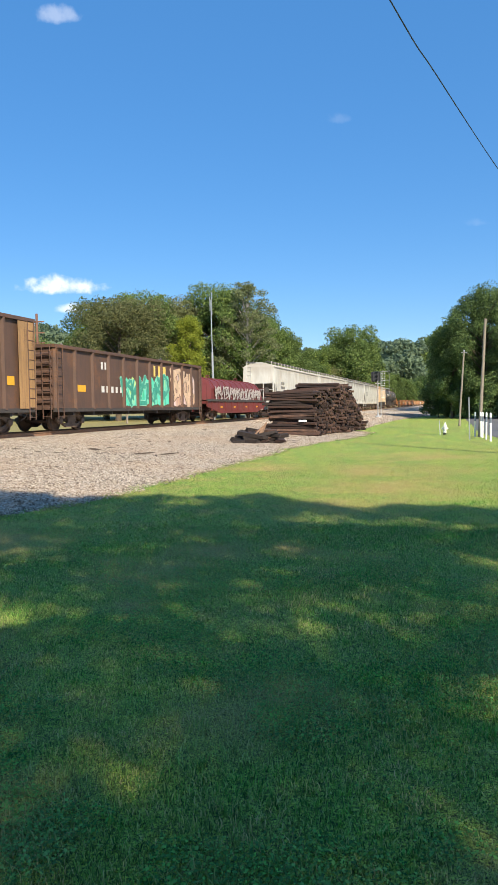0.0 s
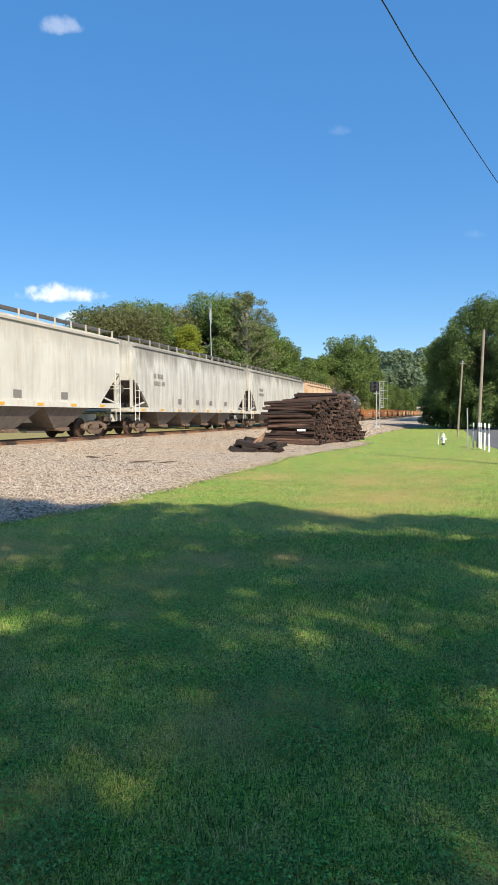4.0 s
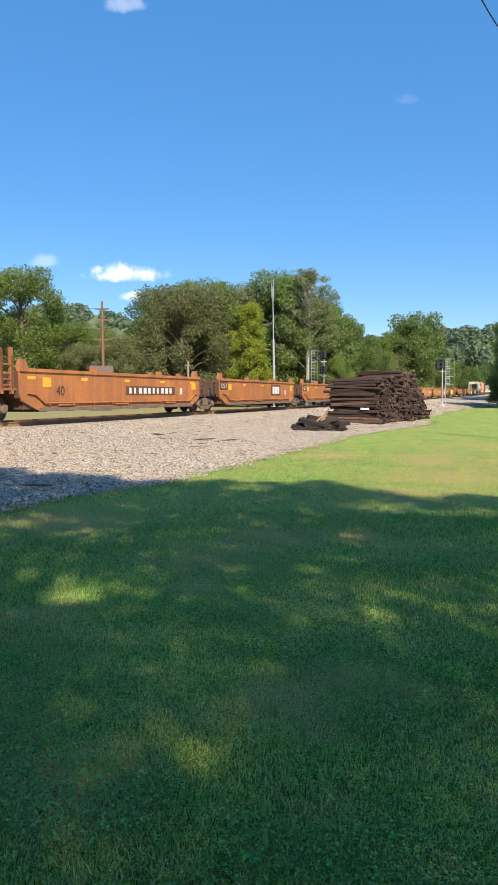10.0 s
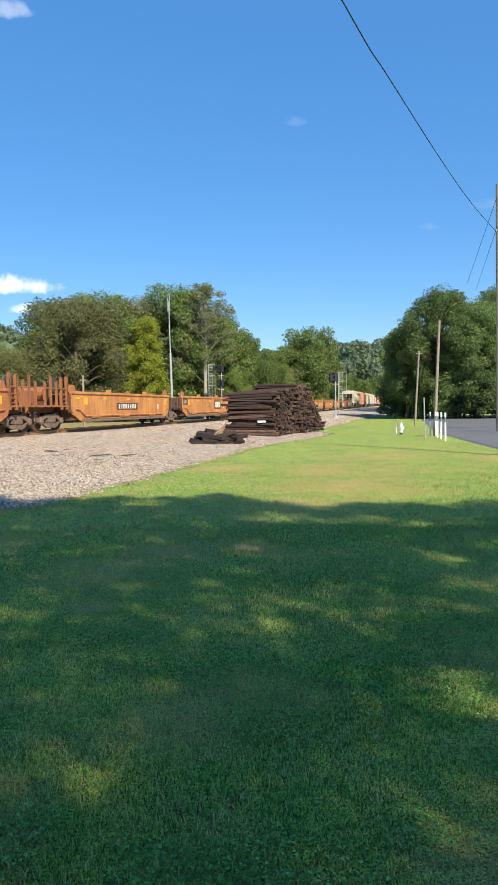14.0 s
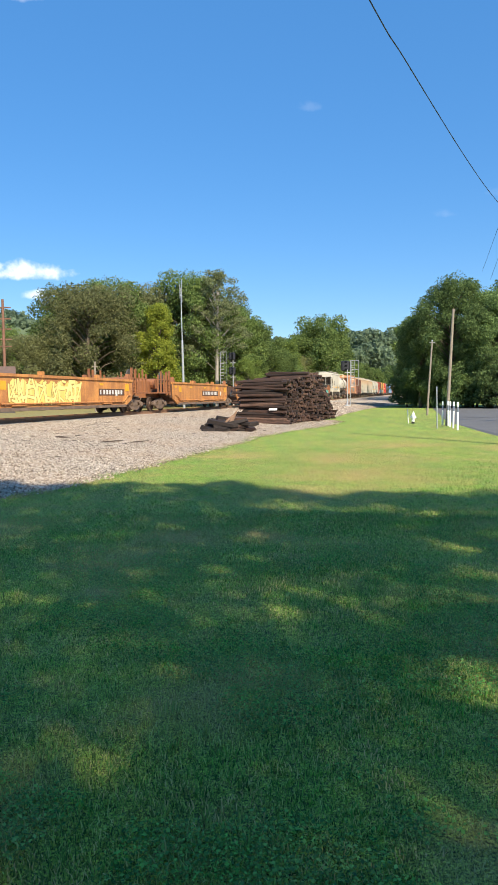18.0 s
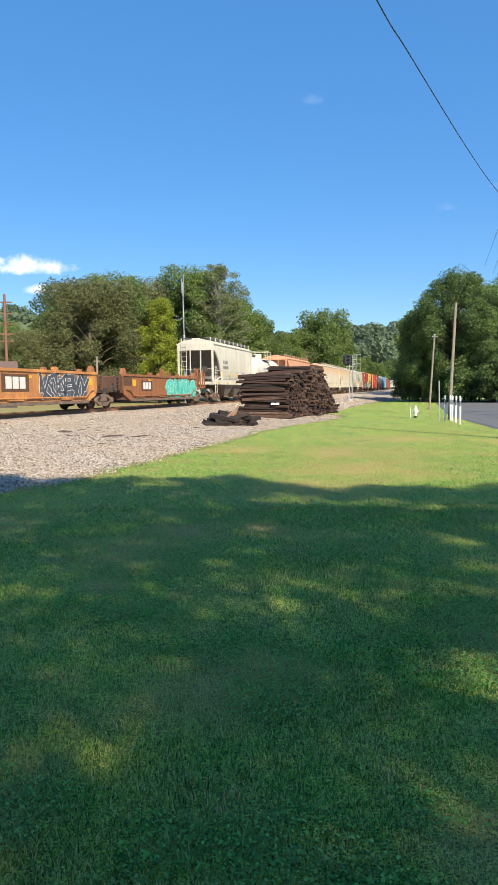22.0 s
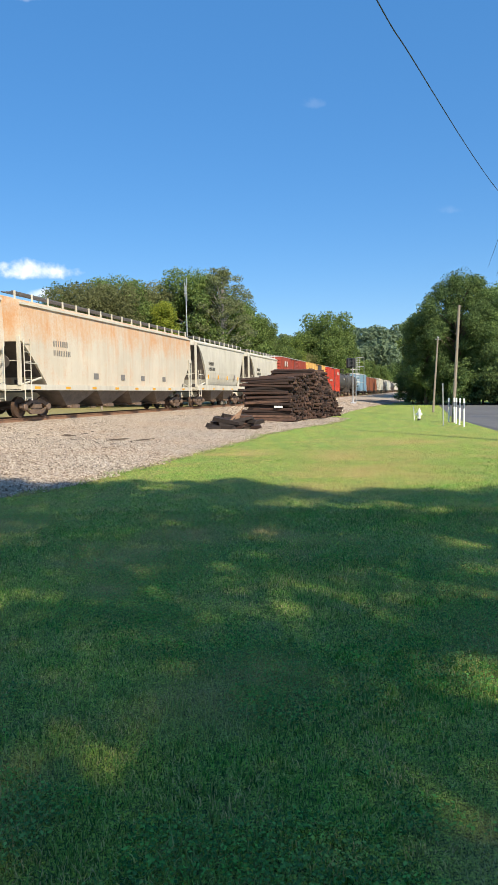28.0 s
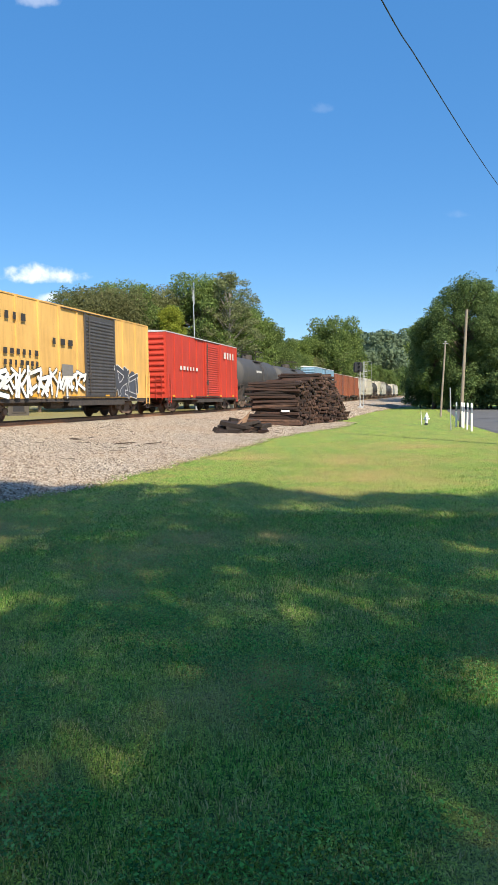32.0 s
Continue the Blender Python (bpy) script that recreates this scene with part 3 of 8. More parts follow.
# ---------------------------------------------------------------- trees
def leaf_cloud(rng, lobes, count, size, shell=0.45):
    """Small bent leaf sprays spread over the outer parts of several lobes."""
    lob = np.array(lobes)                     # x y z rx ry rz
    vol = lob[:, 3] * lob[:, 4] + lob[:, 4] * lob[:, 5] + lob[:, 3] * lob[:, 5]
    pick = rng.choice(len(lob), count, p=vol / vol.sum())
    d = rng.normal(size=(count, 3))
    d /= np.linalg.norm(d, axis=1)[:, None]
    r = 1 - shell * rng.random(count) ** 1.6
    bump_ = 1 + 0.13 * np.sin(d[:, 0] * 7 + pick) * np.sin(d[:, 1] * 6 + 2 * pick) + 0.10 * np.sin(d[:, 2] * 11 + pick)
    c = lob[pick, :3] + d * lob[pick, 3:] * (r * bump_)[:, None]
    nrm = d * 0.9 + rng.normal(size=(count, 3)) * 0.75 + np.array([0, 0, 0.35])
    nrm /= np.linalg.norm(nrm, axis=1)[:, None]
    u = np.cross(nrm, rng.normal(size=(count, 3)))
    u /= np.linalg.norm(u, axis=1)[:, None]
    w = np.cross(nrm, u)
    sz = size * (0.6 + 0.8 * rng.random(count))[:, None]
    a = c - u * sz * 0.9
    b = c + w * sz * 0.55 + nrm * sz * 0.15
    e = c + u * sz * 0.9 - nrm * sz * 0.1
    g = c - w * sz * 0.55 + nrm * sz * 0.12
    v = np.stack([a, b, e, g], 1).reshape(-1, 3)
    q = np.arange(count * 4).reshape(-1, 4)
    return v, q, c


def tree(name, rng, height, width, leaf, bark, label, count=5200, size=0.34, base=0.18, pine=False, trunk_r=0.28, lobe_count=22, fat=1.0, cone=0.0):
    """A tapered trunk with limbs, and a crown of lobes."""
    root = tagged(new(name), label, "tree")
    b = Build()
    lean = rng.normal(size=2) * 0.02 * height
    p0 = Vector((0, 0, -0.3))
    pts = [p0, Vector((lean[0] * 0.3, lean[1] * 0.3, height * 0.35)), Vector((lean[0], lean[1], height * 0.72)), Vector((lean[0] * 1.2, lean[1] * 1.2, height * 0.93))]
    rad = [trunk_r * 1.25, trunk_r * 0.85, trunk_r * 0.5, 0.05]
    b.rings([[(p.x + math.cos(k * math.tau / 9) * r, p.y + math.sin(k * math.tau / 9) * r, p.z) for k in range(9)] for p, r in zip(pts, rad)])
    lobes = []
    n = lobe_count if not pine else 78
    for i in range(n):
        a = i * 2.399 + rng.random()
        if pine:
            h = height * (0.40 + 0.57 * (i / n) ** 0.8)
            d = width * 0.5 * (1.0 - 0.66 * (i / n) ** 1.6) * (0.2 + 0.8 * rng.random())
            r = width * 0.5 * (0.09 + 0.11 * rng.random())
            rz = r * 0.6
        else:
            h = height * (base + 0.12 + (0.95 - base - 0.14) * ((i + rng.random() * 0.7) / n))
            rel = (h / height - base) / (1 - base)
            d = width * 0.5 * 0.80 * math.sqrt(max(0.05, 1 - (rel * 1.25 - 0.45) ** 2)) * (0.45 + 0.65 * rng.random())
            d *= 1 - cone * max(0.0, rel)
            r = width * 0.5 * (0.21 + 0.19 * rng.random()) * fat * (1 - 0.5 * cone * max(0.0, rel))
            rz = r * (0.75 + 0.2 * rng.random())
        c = Vector((math.cos(a) * d + lean[0], math.sin(a) * d + lean[1], min(h, height - rz)))
        lobes.append((c.x, c.y, c.z, r, r, rz))
        k = min(0.9, max(0.2, c.z / height - 0.16))
        s0 = Vector((lean[0] * k, lean[1] * k, height * k))
        b.tube(s0, s0.lerp(c, 0.55) + Vector((0, 0, 0.3)), trunk_r * (0.13 if pine else 0.30), 6, 0, trunk_r * (0.09 if pine else 0.2))
        b.tube(s0.lerp(c, 0.55) + Vector((0, 0, 0.3)), c, trunk_r * (0.09 if pine else 0.2), 6, 0, 0.015)
    if not pine:
        top = width * 0.24 * (1 - 0.7 * cone)
        lobes.append((lean[0], lean[1], height - top * 0.85, top, top, top * 0.85))
    part("trunk", b, bark, root, fix=True)
    v, q, _ = leaf_cloud(rng, lobes, count, size, 0.55)
    part("crown", raw_mesh("crown", v, q, leaf), None, root)
    return root


def put(ob, x, y, z, turn, scale=1.0):
    ob.matrix_basis = pose(x, y, z, 0, 0, turn) @ Matrix.Diagonal((scale, scale, scale, 1))
    return ob


def again(ob, x, y, z, turn, scale=1.0):
    c = copy_thing(ob, pose(x, y, z, 0, 0, turn))
    c.scale = (scale, scale, scale * random.uniform(0.94, 1.06))
    return c


rng = np.random.default_rng(7)
OAK_LABEL = "broad leafy deciduous tree with a full green crown"
oak = tree("oak_tree", rng, 15, 11, LEAVES[0], BARK, OAK_LABEL, 36000, 0.122, 0.06, False, 0.28, 40, 0.78)
oak_b = tree("oak_tree", rng, 14, 12, LEAVES[0], BARK, OAK_LABEL, 36000, 0.122, 0.05, False, 0.28, 36, 0.82)
dull = tree("scrub_tree", rng, 13, 12, LEAVES[1], BARK, "dull olive-grey deciduous tree thick to the ground", 42000, 0.115, 0.02, False, 0.28, 44, 0.76)
gold = tree("yellow_tree", rng, 12.4, 7.6, LEAVES[2], BARK, "yellow-green tree turning colour among darker ones", 28000, 0.10, 0.03, False, 0.22, 46, 0.80, 0.52)
pine = tree("pine_tree", rng, 18.8, 10.0, LEAVES[3], PALE_BARK, "tall pine with a bare pale trunk and open crown", 13000, 0.115, 0.4, True, 0.24)
deep = tree("shade_tree", rng, 16, 13, LEAVES[4], BARK, "dark green shade tree with a deep crown", 60000, 0.118, 0.10, False, 0.28, 60, 0.62)
bush = tree("bush", rng, 6.0, 6.0, LEAVES[4], BARK, "dark green bush at the foot of the trees", 9000, 0.14, 0.0, False, 0.1)
far_oak = tree("far_tree", rng, 15, 11, LEAVES[0], BARK, "leafy green tree of the woods down the line", 17000, 0.18, 0.05, False, 0.28, 40, 0.8)
far_fresh = tree("far_tree", rng, 15, 11, LEAVES[5], BARK, "light green tree of the woods down the line", 17000, 0.18, 0.05, False, 0.28, 40, 0.8)
fresh = tree("ash_tree", rng, 15, 10, LEAVES[5], BARK, "tall tree with a light yellow-green crown", 36000, 0.115, 0.05, False, 0.28, 40, 0.78)


def gz(x, y):
    n = -x * DY + y * DX
    s = x * DX + y * DY
    return land(s, n) if -80 < s < 320 else 0.5


random.seed(11)
first = {}


def plant(kind, x, y, scale=1.0, turn=None):
    turn = random.uniform(0, 360) if turn is None else turn
    z = gz(x, y) - 0.05
    if kind not in first:
        first[kind] = True
        put(kind, x, y, z, turn, scale)
        return kind
    return again(kind, x, y, z, turn, scale)


# the wood beyond the track
for kind, x, y, sc in ((dull, -22.0, 77, 0.66), (dull, -15.5, 79, 1.07), (oak_b, -19, 89, 1.15), (oak, -13.5, 88, 1.13), (gold, -7.2, 79, 1.0),
                       (dull, -6.2, 92, 1.24), (oak, -3.4, 88, 1.14), (pine, -0.3, 84, 0.93), (oak_b, 1.9, 90, 0.98), (oak, 5.2, 92, 0.76), (oak_b, -29, 90, 0.74), (oak, -36, 92, 0.75),
                       (oak, -25, 100, 0.80), (oak_b, 0.5, 99, 1.12), (dull, -10, 96, 1.28), (oak, 9.5, 104, 0.62), (oak_b, 12.0, 114, 0.55), (dull, -27.5, 80, 0.6), (deep, 5.6, 103, 0.75),
                       (oak, -44, 96, 0.9), (oak_b, -52, 92, 0.9), (fresh, -35, 80, 1.15), (fresh, -30, 83, 0.7), (fresh, 3.6, 83, 0.42), (fresh, 7.6, 98, 0.45)):
    plant(kind, x, y, sc)
# taller woods further along, left of the track
for kind, x, y, sc in ((fresh, 13.6, 132, 0.64), (gold, 15.5, 137, 0.74), (far_oak, 18.9, 150, 1.0), (dull, 17.5, 146, 0.74), (far_oak, 26.5, 176, 1.24), (gold, 22.5, 164, 0.96), (far_oak, 22, 172, 0.96), (far_oak, 35.8, 206, 1.37),
                       (dull, 29.5, 186, 0.87), (far_fresh, 45.5, 237, 0.97), (gold, 40, 222, 0.87), (far_oak, 53, 262, 0.96), (far_oak, 61.5, 292, 1.04), (gold, 56, 276, 0.87), (far_oak, 70, 320, 0.96), (far_oak, 86, 372, 1.17), (far_oak, 98, 405, 1.13), (far_oak, 110, 440, 1.17), (dull, 8.5, 122, 0.52)):
    plant(kind, x, y, sc)
plant(far_oak, 23.0, 150, 1.22)
plant(far_oak, 19.4, 155, 0.98)
plant(far_fresh, 13.6, 142, 0.92)
# the dark trees on the near side of the track
for kind, x, y, sc in ((deep, 27, 77, 0.92), (deep, 24.4, 80, 0.72), (deep, 31.5, 76, 0.88), (deep, 36, 80, 0.97), (deep, 40, 84, 0.92), (deep, 30, 86, 0.78), (deep, 41, 76, 0.96), (deep, 30, 94, 0.81), (deep, 48, 74, 0.78), (deep, 55, 72, 0.81),
                       (bush, 27, 74.5, 0.7), (bush, 24.9, 87.5, 0.8), (bush, 26.6, 89, 0.95), (bush, 25.4, 83, 0.55), (bush, 28, 92, 1.1), (bush, 30, 71, 0.83), (bush, 33.5, 70, 0.88), (bush, 37, 70.5, 0.93), (bush, 40.5, 69, 0.88), (bush, 44, 69, 0.98), (bush, 48, 68, 1.03), (bush, 25.5, 78, 0.88), (bush, 29, 75, 0.98), (bush, 33, 74, 1.03), (bush, 38, 74, 1.03), (bush, 43, 73, 1.03), (bush, 27, 84, 0.98), (bush, 31, 79, 1.23), (bush, 36, 77, 1.23), (bush, 52, 67, 1.1), 
                       # far_oak of scale 1.25-1.3: added, hidden behind these, to shade far cars
                       (deep, 40, 112, 0.85), (deep, 48, 132, 0.85), (far_oak, 55, 152, 0.85), (far_oak, 43.1, 138, 1.25), (far_oak, 47.6, 153, 1.3), (far_oak, 52.1, 167, 1.3), (far_oak, 56.6, 182, 1.3), (far_oak, 61.6, 200, 1.3), (far_oak, 67.6, 221, 1.3), (far_oak, 74.6, 246, 1.3), (far_oak, 90, 280, 0.9)):
    plant(kind, x, y, sc)

# ---------------------------------------------------------------- train: materials
GRIME = simple("running_gear_grime", (0.165, 0.115, 0.085), 0.8, 0.1, 0.45, 4, 0.15)
WHEEL_STEEL = simple("wheel_steel", (0.11, 0.07, 0.05), 0.55, 0.4, 0.3, 5, 0.05)
YELLOW_MARK = simple("yellow_reflector", (0.72, 0.37, 0.03), 0.5, 0, 0.12, 10, 0)
WHITE_MARK = simple("white_stencil", (0.62, 0.60, 0.56), 0.6, 0, 0.15, 14, 0)
BLACK_MARK = simple("black_stencil", (0.035, 0.033, 0.032), 0.7, 0, 0.2, 14, 0)
GREY_MARK = simple("grey_stencil", (0.20, 0.19, 0.18), 0.7, 0, 0.2, 14, 0)
# galvanised walk grating, its colour darkened to stand in for shadow
GRATING = simple("walk_grating_shaded", (0.15, 0.145, 0.14), 0.6, 0.3, 0.25, 6, 0.05)
DARK_STEEL = simple("dark_steel", (0.07, 0.06, 0.055), 0.7, 0.2, 0.35, 5, 0.1)


SPRAY = {}


def graffiti(name, cols, outline, face=None):
    """Sprayed paint: a fill that fades between its colours and runs downward, with a line colour and a letter colour to go with it."""
    m, t, p = nodes_of(name)
    soft = noise_tex(t, coords(t, (1.0, 1, 0.35)), 1.1, 3, 0.55)
    k = len(cols)
    c = ramp(t, soft, [(0.34 + 0.32 * i / max(1, k - 1), q) for i, q in enumerate(cols)]).outputs[0]
    run = noise_tex(t, coords(t, (5.0, 1, 0.35)), 1.6, 4, 0.6)
    c = mix(t, ramp(t, run, [(0.50, (0, 0, 0)), (0.66, (0.55,) * 3)]).outputs[0], c, tuple(v * 0.55 for v in cols[0]))
    t.links.new(c, p.inputs["Base Color"])
    p.inputs["Roughness"].default_value = 0.55
    SPRAY[name] = (simple(name + "_line", outline, 0.6, 0, 0.3, 5, 0), simple(name + "_letter", face or cols[-1], 0.6, 0, 0.3, 2.5, 0))
    return m


# ---------------------------------------------------------------- train: parts
def wheelset_mesh():
    b = Build()
    for sgn in (-1, 1):
        prof = [(-0.075, 0.40), (-0.075, 0.46), (-0.045, 0.475), (-0.04, 0.457), (0.06, 0.452), (0.065, 0.40), (0.02, 0.36), (0.01, 0.19), (0.07, 0.15), (0.07, 0.05)]
        b.disc((0, sgn * 0.76, 0), (0, sgn, 0), prof, 22)
    b.tube((0, -1.08, 0), (0, 1.08, 0), 0.082, 10)
    # a chalk mark and bolts let the turning be seen
    for sgn in (-1, 1):
        for k in range(3):
            a = k * math.tau / 3
            b.box(math.cos(a) * 0.1 - 0.02, math.cos(a) * 0.1 + 0.02, sgn * 1.08 - 0.02, sgn * 1.08 + 0.02, math.sin(a) * 0.1 - 0.02, math.sin(a) * 0.1 + 0.02)
    return fix_normals(b.mesh("wheelset", [WHEEL_STEEL]))


def sideframe_mesh():
    b = Build()
    top = [(-1.12, 0.42), (-1.12, 0.60), (-0.80, 0.66), (-0.42, 0.78), (0.42, 0.78), (0.80, 0.66), (1.12, 0.60), (1.12, 0.42), (0.78, 0.46), (0.44, 0.62), (0.30, 0.62), (0.30, 0.36), (0.44, 0.30), (0.74, 0.42), (0.62, 0.26), (0.36, 0.15), (-0.36, 0.15), (-0.62, 0.26), (-0.74, 0.42), (-0.44, 0.30), (-0.30, 0.36), (-0.30, 0.62), (-0.44, 0.62), (-0.78, 0.46)]
    n = len(top)
    v = [(x, -0.06, z) for x, z in top] + [(x, 0.06, z) for x, z in top]
    f = [tuple(range(n))[::-1], tuple(range(n, 2 * n))] + [(i, (i + 1) % n, (i + 1) % n + n, i + n) for i in range(n)]
    b.add(v, f)
    for x in (-0.18, 0, 0.18):                       # spring nest
        for k in range(5):
            b.disc((x, 0, 0.2 + k * 0.036), (0, 0, 1), [(0, 0.05), (0.014, 0.078), (0.028, 0.05)], 8)
    for x in (-0.9, 0.9):                            # bearing ends
        b.disc((x, 0.0, 0.46), (0, -1, 0), [(0, 0.155), (0.10, 0.155), (0.13, 0.12), (0.135, 0.02)], 12)
    b.box(-0.34, 0.34, -0.09, 0.09, 0.40, 0.58)
    return fix_normals(b.mesh("sideframe", [GRIME]))


WHEELSET, SIDEFRAME = wheelset_mesh(), sideframe_mesh()
bol = Build().box(-0.2, 0.2, -1.0, 1.0, 0.42, 0.68).box(-0.35, -0.28, -0.9, 0.9, 0.4, 0.5).box(0.28, 0.35, -0.9, 0.9, 0.4, 0.5).disc((0, 0, 0.66), (0, 0, 1), [(0, 0.3), (0.14, 0.3)], 12)
BOLSTER = fix_normals(bol.mesh("truck", [GRIME]))
cp = Build().box(-0.55, 0.30, -0.09, 0.09, 0.78, 0.96).box(0.25, 0.52, -0.14, 0.10, 0.72, 1.0).box(0.42, 0.60, -0.05, 0.14, 0.75, 0.97).path([(0.1, 0.3, 0.9), (0.35, 0.3, 0.62), (0.62, 0.28, 0.52)], 0.028)
COUPLER = fix_normals(cp.mesh("coupler", [GRIME]))
bw = Build().disc((0, 0, 0), (1, 0, 0), [(0, 0.25), (0.03, 0.27), (0.06, 0.25), (0.03, 0.23)], 18)
for k in range(5):
    bw.tube((0.03, 0, 0), (0.03, 0.25 * math.cos(k * 1.2566), 0.25 * math.sin(k * 1.2566)), 0.012, 5)
BRAKE_WHEEL = bw.mesh("brake_wheel", [DARK_STEEL])
CARS, WHEELS = [], []


def at(ob, x=0.0, y=0.0, z=0.0, turn=0.0):
    ob.matrix_basis = pose(x, y, z, 0, 0, turn)
    return ob


def truck(car, x):
    t = at(part("truck", BOLSTER, None, car), x)
    for sgn in (-1, 1):
        at(part("sideframe", SIDEFRAME, None, t), 0, sgn * 1.02, 0, 0 if sgn < 0 else 180)
        w = part("wheelset", WHEELSET, None, t)
        w.matrix_basis = pose(sgn * 0.9, 0, 0.457)
        WHEELS.append((w, sgn * 0.9, x, car))
    return t


def running_gear(car, L, inset=1.75, couplers=True):
    truck(car, -L / 2 + inset)
    truck(car, L / 2 - inset)
    if couplers:
        at(part("coupler", COUPLER, None, car), L / 2 + 0.02)
        at(part("coupler", COUPLER, None, car), -L / 2 - 0.02, 0, 0, 180)


def ladder(car, mat, x0, x1, y, z0, z1, name="ladder"):
    """Two stiles and rungs in the plane y, or across the car where x0 equals x1."""
    b = Build()
    if x0 != x1:
        for x in (x0, x1):
            b.tube((x, y, z0), (x, y, z1), 0.022, 6)
        k = int((z1 - z0) / 0.38)
        for i in range(k + 1):
            z = z0 + 0.1 + i * 0.38
            if z < z1:
                b.tube((x0, y, z), (x1, y, z), 0.016, 5)
    return part(name, b, mat, car)


def cross_ladder(car, mat, x, y0, y1, z0, z1):
    b = Build()
    for y in (y0, y1):
        b.tube((x, y, z0), (x, y, z1), 0.022, 6)
    k = int((z1 - z0) / 0.38)
    for i in range(k + 1):
        z = z0 + 0.1 + i * 0.38
        if z < z1:
            b.tube((x, y0, z), (x, y1, z), 0.016, 5)
    return part("ladder", b, mat, car)


def stencil(car, x0, x1, z0, z1, y, mat, name="stencil", bars=0, label=""):
    """Paint on the side that faces the lawn; bars splits it into upright strokes as of letters."""
    b = Build()
    if bars:
        w = (x1 - x0) / bars
        for i in range(bars):
            b.box(x0 + i * w, x0 + (i + (0.44, 0.58, 0.50, 0.34, 0.60)[(i * 3 + bars) % 5]) * w, y - 0.004, y + 0.002, z0, z1)
        parts(name, b, mat, car, label)
    else:
        b.box(x0, x1, y - 0.004, y + 0.002, z0, z1)
        part(name, b, mat, car, label)


def reflectors(car, L, y, z, step=2.6, inset=0.8):
    x = -L / 2 + inset
    while x < L / 2 - inset * 0.5:
        stencil(car, x, x + 0.42, z, z + 0.11, y, YELLOW_MARK, "reflector")
        x += step


def car_root(name, label, s0, s1, group="freight cars of the train"):
    """s0, s1: the car's ends along the track 16 s into the clip."""
    car = tagged(new(name), label, "train car", group)
    CARS.append((car, (s0 + s1) / 2))
    return car, s1 - s0


def side_y(z, w, bulge, z0, z1):
    """Half width of a hopper's bowed side."""
    k = max(0, min(1, (z - z0) / (z1 - z0)))
    return w + bulge * math.sin(math.pi * (k * 0.86 + 0.10))


